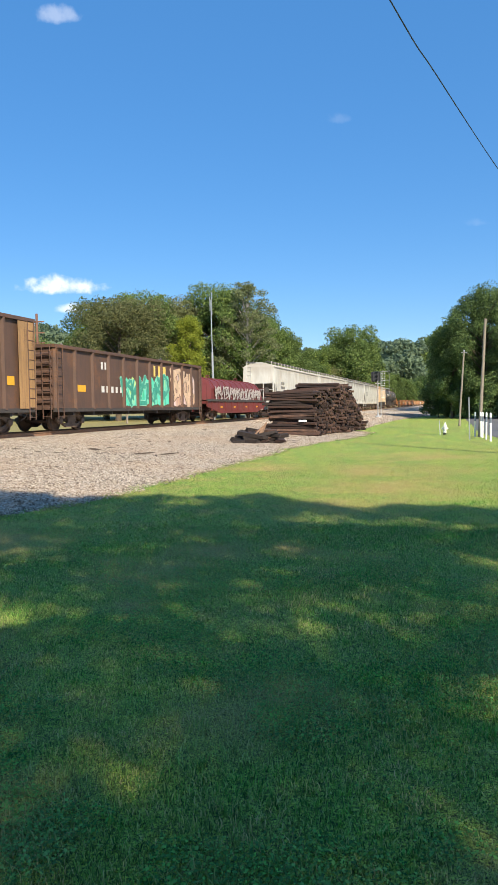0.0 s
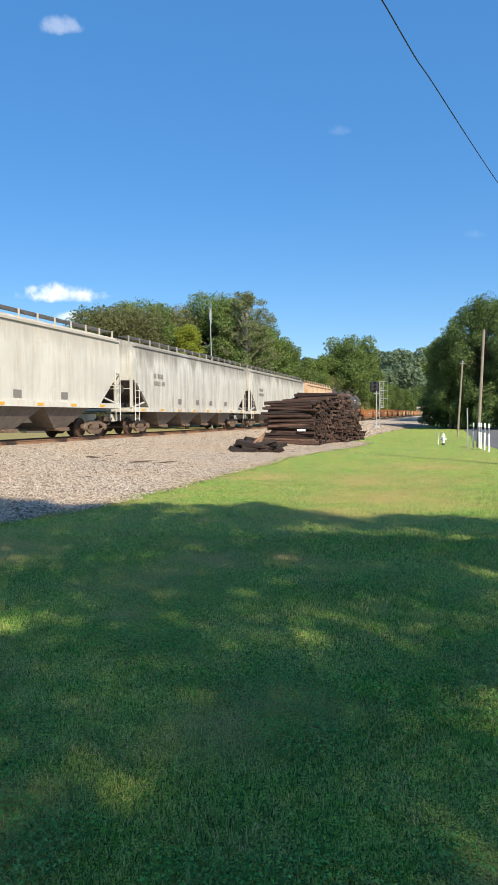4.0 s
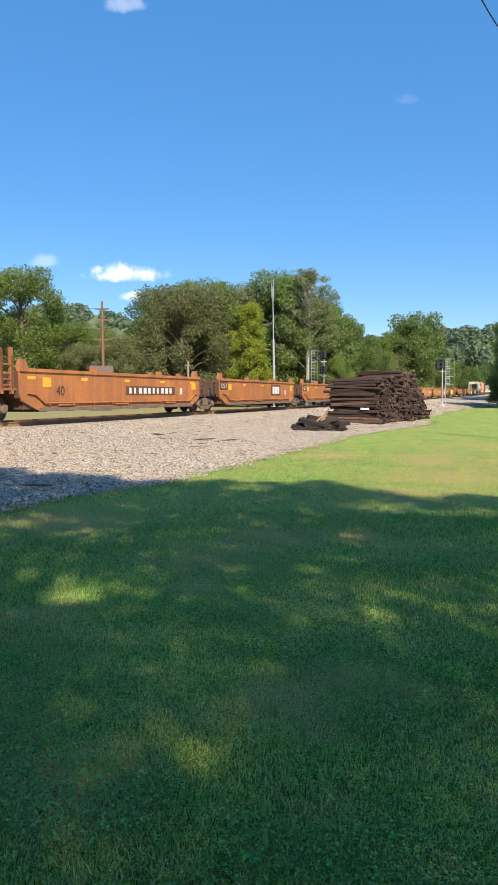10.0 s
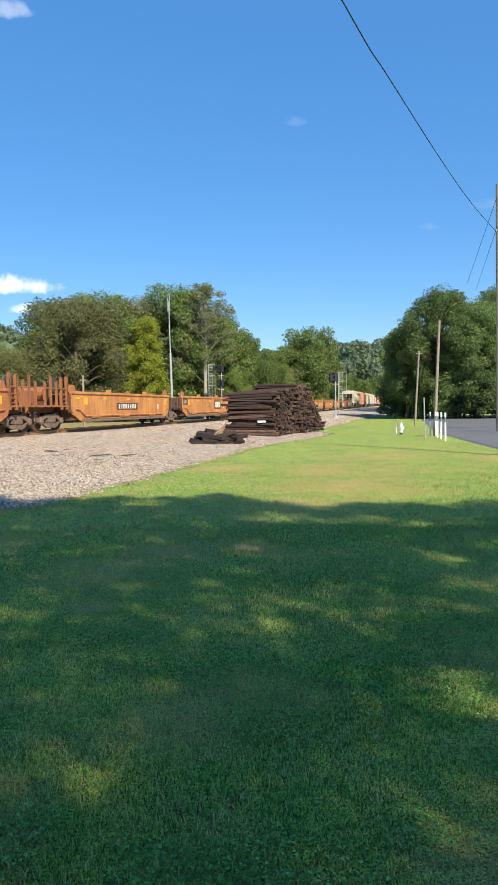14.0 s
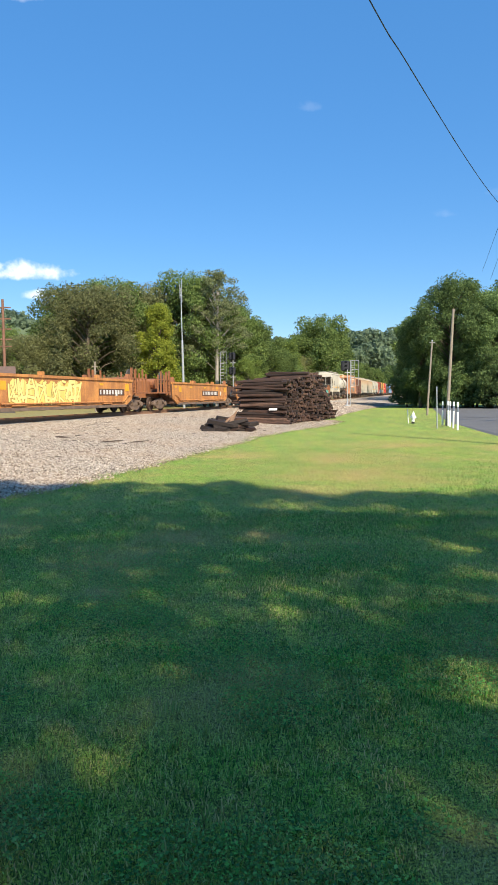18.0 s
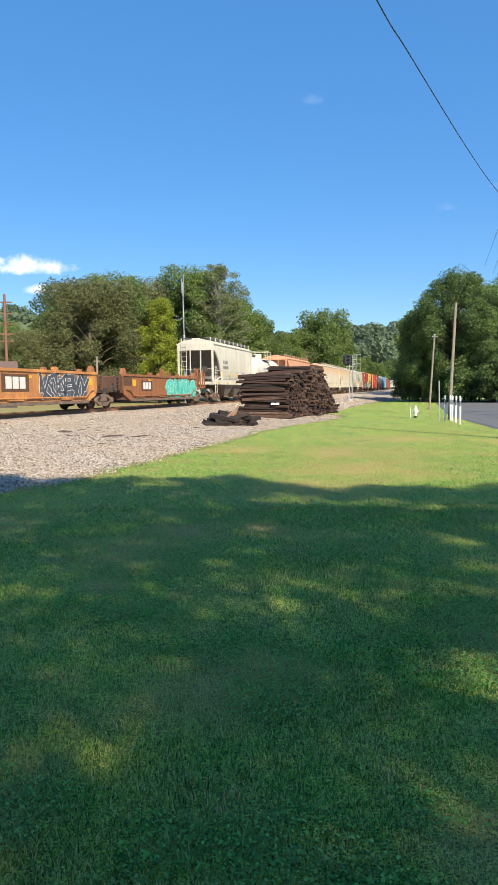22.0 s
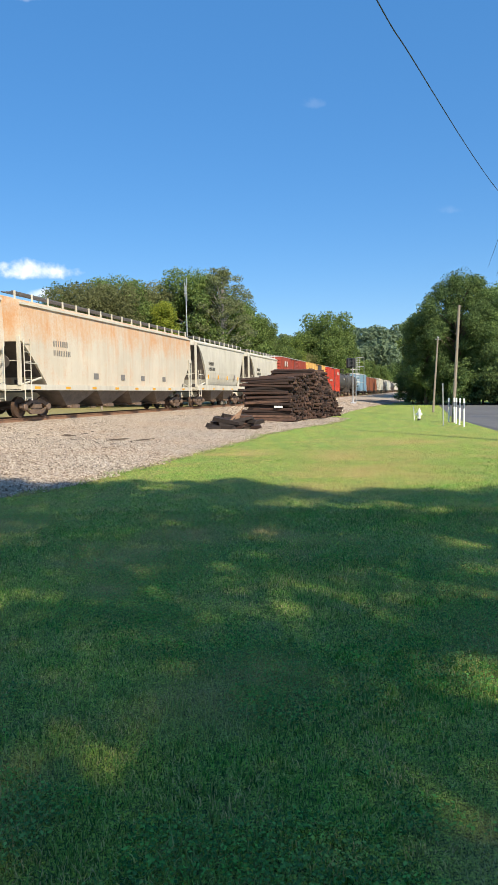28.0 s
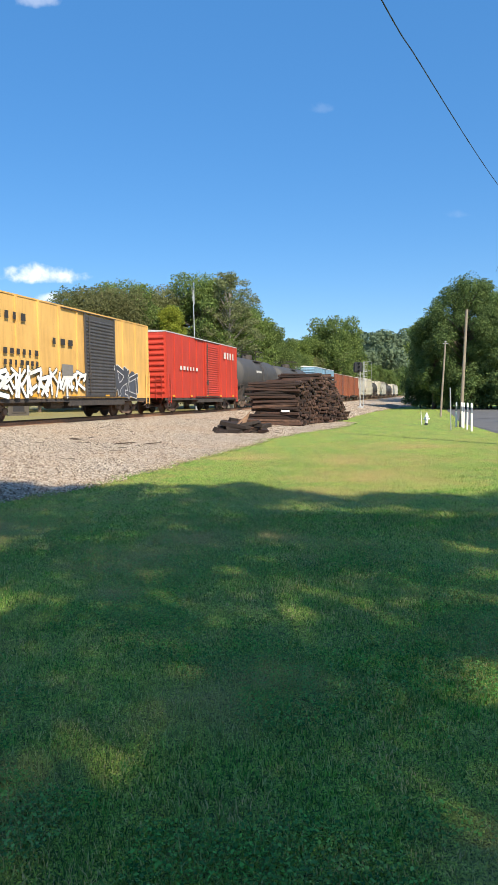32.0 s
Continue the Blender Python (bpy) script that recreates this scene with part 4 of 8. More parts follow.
def covered_hopper(name, label, s0, s1, paint, H=4.85, bays=4, bulge=0.07, ribs=0, under=None, cage=None, cut=3.0, sill_z=1.36, board=True, slope=1.9, trucks=1.7, end_dark=True, marks=True, mark_mat=None, hatch=None, bend=0.9, tuck=0.0, sheet=None):
    """bend: how the end sheets bow; tuck: how far the sides curl in at the sill."""
    car, L = car_root(name, label, s0, s1)
    under = under or paint
    cage = cage or paint
    b = Build()
    rings = []
    eave = H - 0.36
    zs = [sill_z + 0.0, sill_z + 0.25, 1.9, 2.2, 2.6, cut, cut + 0.45, 3.9, eave - 0.12, eave, eave + 0.02]
    if tuck:
        zs += [3.0, 3.4, 4.15, 4.3, cut - 0.1, cut - 0.03]
    zs = sorted(set(round(z, 3) for z in zs if z <= eave + 0.02))
    for z in zs:
        k = max(0.0, (cut - z) / (cut - sill_z))
        xe = L / 2 - (slope * k ** bend if k > 0 else 0)
        y = side_y(z, 1.50, bulge, sill_z, eave) - tuck * max(0.0, 1 - (z - sill_z) / 1.2) ** 2 if z < eave + 0.01 else 1.53
        rings.append([(-xe, -y, z), (0, -y, z), (xe, -y, z), (xe, y, z), (0, y, z), (-xe, y, z)])
    for z, y in ((eave + 0.20, 1.25), (H - 0.03, 0.75), (H, 0.35)):
        xe = L / 2 - 0.02
        rings.append([(-xe, -y, z), (0, -y, z), (xe, -y, z), (xe, y, z), (0, y, z), (-xe, y, z)])
    b.rings(rings)
    part("body", b, paint, car, fix=True)
    for sgn in (-1, 1):                                   # the sloped end sheets; P_UNDER puts the openings' shade into their colour
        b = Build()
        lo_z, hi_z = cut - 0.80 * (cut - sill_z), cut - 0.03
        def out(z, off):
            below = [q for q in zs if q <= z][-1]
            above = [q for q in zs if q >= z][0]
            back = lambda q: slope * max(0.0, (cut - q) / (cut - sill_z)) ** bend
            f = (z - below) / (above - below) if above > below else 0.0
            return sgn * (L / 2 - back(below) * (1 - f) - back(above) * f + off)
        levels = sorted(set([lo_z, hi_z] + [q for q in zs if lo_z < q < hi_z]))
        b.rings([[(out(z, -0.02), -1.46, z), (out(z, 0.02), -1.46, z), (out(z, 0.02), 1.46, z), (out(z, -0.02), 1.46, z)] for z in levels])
        part("slope_sheet", b, sheet or P_UNDER, car, "" if sheet else "end slope coloured dark for shade", fix=True)
    b = Build()
    for sgn in (-1, 1):
        y = sgn * 1.545
        b.box(-L / 2, L / 2, y - 0.05, y + 0.05, sill_z - 0.22, sill_z + (0.16 if tuck else 0.02))
    b.box(-L / 2, -L / 2 + 0.12, -1.5, 1.5, sill_z - 0.24, sill_z)
    b.box(L / 2 - 0.12, L / 2, -1.5, 1.5, sill_z - 0.24, sill_z)
    b.box(-L / 2 + 0.1, L / 2 - 0.1, -0.22, 0.22, 0.72, 1.1)
    parts("side_sill", b, cage, car)
    b = Build()
    for sgn in (-1, 1):
        y = sgn * 1.56
        b.box(-L / 2, L / 2, y - 0.02, y + 0.03, eave - 0.05, eave + 0.05)
    part("roof_rail", b, cage, car)
    # hoppers below the sill
    span = L - 2 * slope - 1.9
    wbay = span / bays
    for i in range(bays):
        x = -span / 2 + (i + 0.5) * wbay
        b = Build()
        r0 = [(x - wbay / 2 + 0.02, -1.47, sill_z - 0.2), (x + wbay / 2 - 0.02, -1.47, sill_z - 0.2), (x + wbay / 2 - 0.02, 1.47, sill_z - 0.2), (x - wbay / 2 + 0.02, 1.47, sill_z - 0.2)]
        r1 = [(x - 0.42, -1.05, 0.46), (x + 0.42, -1.05, 0.46), (x + 0.42, 1.05, 0.46), (x - 0.42, 1.05, 0.46)]
        b.rings([r1, r0])
        bay = part("hopper_bay", b, under, car, fix=True)
        g = Build().box(x - 0.5, x + 0.5, -0.75, 0.75, 0.36, 0.47).tube((x - 0.3, -1.2, 0.42), (x - 0.3, 1.2, 0.42), 0.06, 8).box(x - 0.1, x + 0.5, -1.22, -1.05, 0.34, 0.5)
        part("outlet_gate", g, GRIME, bay)
    # end frames
    for sgn in (-1, 1):
        b = Build()
        for y in (-1.42, 1.42):
            b.box(sgn * L / 2 - 0.06, sgn * L / 2 + 0.06, y - 0.07, y + 0.07, sill_z, cut + 0.2)
            b.tube((sgn * (L / 2 - 0.05), y, sill_z), (sgn * (L / 2 - slope * 0.9), y, sill_z + 0.35), 0.05, 6)
        b.box(sgn * L / 2 - 0.04, sgn * L / 2 + 0.04, -0.47, -0.40, sill_z, cut)
        b.box(sgn * L / 2 - 0.04, sgn * L / 2 + 0.04, 0.40, 0.47, sill_z, cut)
        part("end_frame", b, cage, car)
        b = Build()
        b.box(min(sgn * (L / 2 - 1.6), sgn * L / 2), max(sgn * (L / 2 - 1.6), sgn * L / 2), -1.45, 1.45, sill_z - 0.22, sill_z - 0.17)
        part("end_platform", b, DARK_STEEL, car)
        ladder(car, cage, sgn * (L / 2 - 0.55), sgn * (L / 2 - 0.08), -1.60, 0.75, sill_z + 1.25 if tuck else cut + 0.1)
        cross_ladder(car, cage, sgn * (L / 2 + 0.03), 0.75, 1.2, sill_z, eave + 0.1)
        b = Build()
        b.path([(sgn * (L / 2 + 0.02), -1.45, sill_z + 1.0), (sgn * (L / 2 + 0.02), 1.45, sill_z + 1.0)], 0.02)
        b.path([(sgn * (L / 2 - 1.1), -1.60, sill_z + 0.9), (sgn * (L / 2 - 0.1), -1.60, sill_z + 0.9)], 0.02)
        part("handrail", b, cage, car)
        v = Build().tube((sgn * (L / 2 - 0.7), 0.1, sill_z - 0.05), (sgn * (L / 2 - 0.7), 0.9, sill_z - 0.05), 0.2, 10).box(sgn * (L / 2 - 1.3) - 0.2, sgn * (L / 2 - 1.3) + 0.2, -0.9, -0.4, sill_z - 0.15, sill_z + 0.25)
        parts("brake_gear", v, DARK_STEEL, car)
    at(part("brake_wheel", BRAKE_WHEEL, None, car), -L / 2 - 0.10, -0.75, sill_z + 0.95)
    # roof walk and hatches
    if board:
        b = Build()
        n = int(L / 1.25)
        for sgn in (-1, 1):
            for i in range(n + 1):
                x = -L / 2 + 0.15 + i * (L - 0.3) / n
                b.box(x - 0.03, x + 0.03, sgn * 1.225 - 0.03, sgn * 1.225 + 0.03, H - 0.2, H + 0.17)
        parts("walk_bracket", b, cage, car)
        for sgn in (-1, 1):
            b = Build()
            b.box(-L / 2 + 0.05, L / 2 - 0.05, sgn * 0.92 - 0.27, sgn * 0.92 - 0.23, H + 0.11, H + 0.16)
            b.box(-L / 2 + 0.05, L / 2 - 0.05, sgn * 0.92 + 0.23, sgn * 0.92 + 0.27, H + 0.11, H + 0.16)
            for i in range(int(L / 0.22)):
                x = -L / 2 + 0.15 + i * 0.22
                b.box(x, x + 0.10, sgn * 0.92 - 0.23, sgn * 0.92 + 0.23, H + 0.125, H + 0.15)
            part("roof_walk", b, GRATING, car)
    n = bays * 2 + 2
    for i in range(n):
        x = -L / 2 + (i + 0.5) * L / n
        b = Build()
        b.bevel_box(x - L / n * 0.46, x + L / n * 0.46, -0.33, 0.33, H - 0.02, H + 0.09, 0.03)
        part("hatch", b, hatch or cage, car)
    if ribs:
        b = Build()
        for i in range(ribs + 1):
            x = -L / 2 + 0.05 + i * (L - 0.1) / ribs
            lo = sill_z if abs(x) < L / 2 - slope else sill_z + (cut - sill_z) * (1 - (L / 2 - abs(x)) / slope)
            for sgn in (-1, 1):
                b.box(x - 0.022, x + 0.022, sgn * 1.5 - 0.045, sgn * 1.5 + 0.045, lo, eave)
        parts("side_post", b, paint, car)
    if marks:
        mm = mark_mat or GREY_MARK
        ym2 = -1.505 - bulge * 0.98
        stencil(car, -L / 2 + 2.4, -L / 2 + 3.7, 3.12, 3.38, ym2 - 0.01, mm, "reporting_mark", 7)
        stencil(car, -L / 2 + 2.4, -L / 2 + 3.9, 2.72, 2.96, ym2 - 0.01, mm, "reporting_number", 10)
        if not tuck:
            for x in (-L * 0.2, -L * 0.05, L * 0.08, L * 0.24):
                stencil(car, x, x + 0.5, 1.75, 1.75 + 0.28, -1.50 - bulge * 0.75 - 0.01, GREY_MARK, "data_panel")
    if tuck:
        for sgn in (-1, 1):
            for y in (-1.53, 1.53):
                b = Build()
                x = sgn * (L / 2 - slope + 0.1)
                b.rings([[(x - 0.28, y + d, sill_z + 0.1), (x + 0.28, y + d, sill_z + 0.1), (x + 0.22, y + d, sill_z + 0.75), (x - 0.12, y + d, sill_z + 0.75)] for d in (-0.025, 0.025)])
                part("end_gusset", b, cage, car, fix=True)
        stencil(car, L / 2 - slope - 1.5, L / 2 - slope - 1.15, 2.15, 2.5, -1.50 - bulge - 0.01, GREY_MARK, "data_panel")
        for x in (-L * 0.32, -L * 0.13, L * 0.06, L * 0.31):
            part("jack_tab", Build().box(x - 0.018, x + 0.018, -1.53 - bulge, -1.49 - bulge * 0.6, 2.1, 2.4), cage if sheet else YELLOW_MARK, car)
    reflectors(car, L, -1.60, sill_z - 0.17, 2.5)
    running_gear(car, L, trucks)
    return car


def boxcar(name, label, s0, s1, paint, door_paint, H=5.25, roof=None, ribs=12, door=(-0.6, 2.2), corr=0, ytop=None, marks=()):
    car, L = car_root(name, label, s0, s1)
    z0, W = 0.98, 1.55
    eave = H - 0.18
    b = Build()
    b.box(-L / 2, L / 2, -W, W, z0, eave)
    part("body", b, paint, car)
    b = Build()
    b.rings([[(x, -W - 0.03, eave), (x, -W - 0.03, eave + 0.06), (x, 0, H), (x, W + 0.03, eave + 0.06), (x, W + 0.03, eave)] for x in (-L / 2 - 0.03, L / 2 + 0.03)])
    n = 14
    for i in range(1, n):
        x = -L / 2 + i * L / n
        b.rings([[(x + d, -W - 0.02, eave + 0.08), (x + d, 0, H + 0.03), (x + d, W + 0.02, eave + 0.08), (x + d, 0, H - 0.05)] for d in (-0.05, 0.05)])
    part("roof", b, roof or GALV, car, fix=True)
    for i in range(ribs + 1):
        x = -L / 2 + 0.06 + i * (L - 0.12) / ribs
        if door[0] - 0.1 < x < door[1] + 0.1:
            continue
        b = Build()
        for sgn in (-1, 1):
            b.box(x - 0.06, x + 0.06, sgn * (W + 0.02) - 0.03, sgn * (W + 0.02) + 0.03, z0, eave)
        parts("side_post", b, paint, car)
    if corr:                                            # pressed horizontal ridges between the posts
        b = Build()
        for r in range(corr):
            z = z0 + 0.45 + r * (eave - z0 - 0.6) / corr
            for i in range(ribs):
                xa = -L / 2 + 0.2 + i * (L - 0.12) / ribs
                xb = xa + (L - 0.12) / ribs - 0.28
                if xb < door[0] - 0.05 or xa > door[1] + 0.05:
                    b.box(xa, xb, -W - 0.018, -W + 0.01, z, z + 0.07)
        part("side_ridges", b, paint, car)
    # ends with pressed ribs
    for sgn in (-1, 1):
        b = Build()
        for i in range(11):
            z = z0 + 0.25 + i * (eave - z0 - 0.4) / 11
            b.rings([[(sgn * (L / 2 + dx), y, z + dz) for dx, dz in ((0, 0), (0.09, 0.10), (0.09, 0.18), (0, 0.28))] for y in (-W + 0.12, W - 0.12)])
        part("end_panel", b, paint, car, fix=True)
    # door: planks of pressed steel in a frame
    x0, x1 = door
    b = Build()
    b.box(x0, x1, -W - 0.07, -W - 0.01, z0 + 0.12, eave - 0.12)
    n = 22
    for i in range(n):
        z = z0 + 0.25 + i * (eave - z0 - 0.55) / n
        b.rings([[(x, -W - 0.07 - dy, z + dz) for dy, dz in ((0, 0), (0.035, 0.05), (0.035, 0.09), (0, 0.13))] for x in (x0 + 0.12, x1 - 0.12)])
    d = part("door", b, door_paint, car, fix=True)
    b = Build()
    for x in (x0 + 0.03, x1 - 0.03):
        b.box(x - 0.05, x + 0.05, -W - 0.11, -W - 0.05, z0 + 0.1, eave - 0.08)
    part("door_frame", b, door_paint, d)
    b = Build()
    b.tube((x0 + 0.3, -W - 0.14, z0 + 0.2), (x0 + 0.3, -W - 0.14, eave - 0.2), 0.025, 6)
    b.box(x0 + 0.2, x0 + 0.42, -W - 0.16, -W - 0.1, 1.9, 2.2)
    part("lock_rod", b, DARK_STEEL, d)
    b = Build()
    b.box(x0 - 2.0, x1 + 0.2, -W - 0.10, -W - 0.02, eave - 0.06, eave - 0.02)
    b.box(x0 - 2.0, x1 + 0.2, -W - 0.10, -W - 0.02, z0 + 0.04, z0 + 0.09)
    part("door_track", b, DARK_STEEL, car)
    b = Build()
    b.box(-L / 2, L / 2, -W + 0.02, -W + 0.12, z0 - 0.16, z0)
    b.box(-L / 2, L / 2, W - 0.12, W - 0.02, z0 - 0.16, z0)
    b.box(x0 - 1.4, x1 + 1.2, -W + 0.01, -W + 0.11, z0 - 0.34, z0 - 0.1)
    b.box(-L / 2 + 0.2, L / 2 - 0.2, -0.25, 0.25, 0.66, z0)
    part("underframe", b, DARK_STEEL, car)
    for sgn in (-1, 1):
        ladder(car, paint, sgn * (L / 2 - 0.52), sgn * (L / 2 - 0.10), -W - 0.1, z0 - 0.35, z0 + 1.5)
        cross_ladder(car, paint, sgn * (L / 2 + 0.14), -1.3, -0.9, z0 - 0.1, z0 + 1.5)
        b = Build().path([(sgn * (L / 2 - 0.5), -W - 0.02, z0 - 0.1), (sgn * (L / 2 - 0.45), -W - 0.05, z0 - 0.55), (sgn * (L / 2 - 0.12), -W - 0.05, z0 - 0.55), (sgn * (L / 2 - 0.08), -W - 0.02, z0 - 0.1)], 0.022)
        part("sill_step", b, DARK_STEEL, car)
    b = Build().tube((-1.2, -0.6, 0.72), (-0.1, -0.6, 0.72), 0.22, 12).box(0.6, 1.1, -0.9, -0.4, 0.5, 0.8)
    parts("brake_gear", b, DARK_STEEL, car)
    at(part("brake_wheel", BRAKE_WHEEL, None, car), -L / 2 - 0.16, 0.6, z0 + 2.6)
    reflectors(car, L, -W - 0.075, z0 + 0.06, 3.2)
    running_gear(car, L, 2.0)
    return car, L, -W - 0.06


def gondola(name, label, s0, s1, paint, H=3.72, ribs=11, end_paint=None, wall=True):
    car, L = car_root(name, label, s0, s1)
    W, z0 = 1.5, 0.95
    b = Build()
    b.box(-L / 2, L / 2, -W, -W + 0.06, z0, H)
    b.box(-L / 2, L / 2, W - 0.06, W, z0, H)
    b.box(-L / 2, -L / 2 + 0.06, -W + 0.06, W - 0.06, z0, H)
    b.box(L / 2 - 0.06, L / 2, -W + 0.06, W - 0.06, z0, H)
    b.box(-L / 2 + 0.06, L / 2 - 0.06, -W + 0.06, W - 0.06, z0, z0 + 0.1)
    part("body", b, paint, car)
    b = Build()
    for sgn in (-1, 1):
        b.box(-L / 2 - 0.04, L / 2 + 0.04, sgn * (W + 0.03) - 0.09, sgn * (W + 0.03) + 0.09, H - 0.02, H + 0.12)
        b.box(sgn * L / 2 - 0.08, sgn * L / 2 + 0.08, -W, W, H - 0.02, H + 0.12)
    part("top_chord", b, paint, car)
    for i in range(ribs + 1):
        x = -L / 2 + 0.1 + i * (L - 0.2) / ribs
        b = Build()
        for sgn in (-1, 1):
            ys = [sgn * W, sgn * (W + 0.12)]
            b.rings([[(x - 0.10, ys[0], z), (x - 0.05, ys[1], z), (x + 0.05, ys[1], z), (x + 0.10, ys[0], z)] for z in (z0, H)])
        parts("side_post", b, paint, car, fix=True)
    for sgn in (-1, 1):
        b = Build()
        for i in range(6):
            z = z0 + 0.2 + i * (H - z0 - 0.3) / 6
            b.rings([[(sgn * (L / 2 + dx), y, z + dz) for dx, dz in ((0, 0), (0.1, 0.10), (0.1, 0.2), (0, 0.30))] for y in (-W + 0.05, W - 0.05)])
        part("end_panel", b, end_paint or paint, car, fix=True)
        ladder(car, paint, sgn * (L / 2 - 0.5), sgn * (L / 2 - 0.1), -W - 0.14, z0 - 0.4, H)
        cross_ladder(car, paint, sgn * (L / 2 + 0.16), -1.45, -1.05, z0 - 0.4, H)
    b = Build().box(-L / 2, L / 2, -W - 0.10, -W + 0.05, z0 - 0.1, z0 + 0.06).box(-L / 2, L / 2, W - 0.05, W + 0.1, z0 - 0.1, z0 + 0.06).box(-L / 2 + 0.2, L / 2 - 0.2, -0.25, 0.25, 0.66, z0)
    for i in range(9):
        x = -L / 2 + 1.5 + i * (L - 3) / 8
        b.box(x - 0.06, x + 0.06, -W, W, z0 - 0.25, z0)
    part("underframe", b, DARK_STEEL, car)
    at(part("brake_wheel", BRAKE_WHEEL, None, car), -L / 2 - 0.2, 0.6, H - 0.6)
    running_gear(car, L, 1.95)
    return car, L, -W - 0.005


def tank_car(name, label, s0, s1, paint, r=1.55, zc=3.0, gear=None, rail_mat=None, platform=True, body=None):
    car, L = car_root(name, label, s0, s1)
    gear = gear or DARK_STEEL
    rail_mat = rail_mat or gear
    TL = (body or L - 1.0)
    b = Build()
    prof = sorted([(x, math.sqrt(max(0.0, 1 - ((x + TL / 2 - 0.62) / 0.62) ** 2)) * r) for x in np.linspace(-TL / 2, -TL / 2 + 0.62, 8)])
    prof += [(-x, q) for x, q in prof[::-1]]
    b.disc((0, 0, zc), (1, 0, 0), [(x, max(q, 0.02)) for x, q in prof], 40)
    part("tank", b, paint, car, smooth=True, fix=True)
    for x in (-TL / 6, TL / 6):                                   # weld seams
        part("band", Build().disc((x, 0, zc), (1, 0, 0), [(-0.06, r), (-0.05, r + 0.012), (0.05, r + 0.012), (0.06, r)], 40), paint, car)
    tx = L / 2 - 1.75
    for sgn in (-1, 1):
        b = Build()
        b.box(sgn * tx - 0.5, sgn * tx + 0.5, -1.2, 1.2, 0.80, 1.12)
        b.rings([[(sgn * tx + d, -1.1, 1.05), (sgn * tx + d, -1.25, 1.95), (sgn * tx + d, -1.0, 1.75), (sgn * tx + d, 1.0, 1.75), (sgn * tx + d, 1.25, 1.95), (sgn * tx + d, 1.1, 1.05)] for d in (-0.22, 0.22)])
        b.box(min(sgn * (tx - 1.4), sgn * L / 2), max(sgn * (tx - 1.4), sgn * L / 2), -0.3, 0.3, 0.75, 1.1)
        part("saddle", b, gear, car, fix=True)
        b = Build()
        b.box(min(sgn * (L / 2 - 0.9), sgn * L / 2), max(sgn * (L / 2 - 0.9), sgn * L / 2), -1.45, 1.45, 1.08, 1.14)
        b.path([(sgn * (L / 2 - 0.05), -1.45, 1.1), (sgn * (L / 2 - 0.05), -1.45, 2.1), (sgn * (L / 2 - 0.05), 1.45, 2.1), (sgn * (L / 2 - 0.05), 1.45, 1.1)], 0.025)
        b.path([(sgn * (L / 2 - 0.05), -1.45, 2.1), (sgn * (L / 2 - 1.2), -1.5, 2.1), (sgn * (L / 2 - 1.35), -1.5, 1.8)], 0.025)
        part("end_platform", b, gear, car)
        ladder(car, gear, sgn * (L / 2 - 0.5), sgn * (L / 2 - 0.1), -1.5, 0.4, 1.1, "sill_step")
    b = Build()
    b.tube((-tx + 0.6, -1.5, 1.22), (tx - 0.6, -1.5, 1.22), 0.03, 6)
    for i in range(6):
        x = -tx + 1.2 + i * (2 * tx - 2.4) / 5
        b.tube((x, -1.5, 1.22), (x, -1.33, 2.2), 0.022, 5)
    part("handrail", b, gear, car)
    b = Build().tube((-1.2, -0.3, 0.85), (1.0, -0.3, 0.85), 0.2, 12).box(-0.3, 0.3, -0.25, 0.25, zc - r - 0.35, zc - r + 0.05).box(-2.6, -2.2, -0.4, 0.4, zc - r - 0.2, zc - r + 0.1)
    part("outlet_valve", b, gear, car)
    # dome, platform and ladders in the middle
    top = zc + r
    part("dome", Build().disc((0, 0, top - 0.06), (0, 0, 1), [(0, 0.52), (0.42, 0.52), (0.46, 0.48), (0.5, 0.1)], 20).box(-0.7, 0.7, -0.08, 0.08, top + 0.35, top + 0.42), paint if rail_mat is not gear else gear, car)
    part("valve", Build().disc((-1.25, 0, top - 0.05), (0, 0, 1), [(0, 0.14), (0.3, 0.14), (0.32, 0.05)], 12), gear, car)
    b = Build()
    for sgn in (-1, 1):
        b.box(-1.25, 1.25, sgn * 0.95 - 0.3, sgn * 0.95 + 0.3, top - 0.30, top - 0.26)
    part("platform", b, gear, car)
    if platform:
        b = Build()
        for sgn in (-1, 1):
            y = sgn * 1.22
            for x in (-1.25, 0, 1.25):
                b.tube((x, y, top - 0.3), (x, y, top + 0.68), 0.022, 6)
            for z in (top + 0.2, top + 0.68):
                b.tube((-1.25, y, z), (1.25, y, z), 0.022, 6)
        for x in (-1.25, 1.25):
            b.tube((x, -1.22, top + 0.68), (x, 1.22, top + 0.68), 0.022, 6)
        part("railing", b, rail_mat, car)
    for y in (-1, 1):
        b = Build()
        arc = [(y * (r + 0.12) * math.sin(a), zc + (r + 0.12) * math.cos(a)) for a in np.linspace(0.75, 2.0, 8)]
        for x in (-0.22, 0.22):
            b.path([(x, p, q) for p, q in arc] + [(x, y * 1.5, 1.0), (x, y * 1.5, 0.5)], 0.022)
        for i, (p, q) in enumerate(arc):
            b.tube((-0.22, p, q), (0.22, p, q), 0.016, 5)
        for z in (0.55, 0.85, 1.15):
            b.tube((-0.22, y * 1.5, z), (0.22, y * 1.5, z), 0.016, 5)
        part("ladder", b, gear, car)
    running_gear(car, L, 1.75)
    return car, L, r, zc


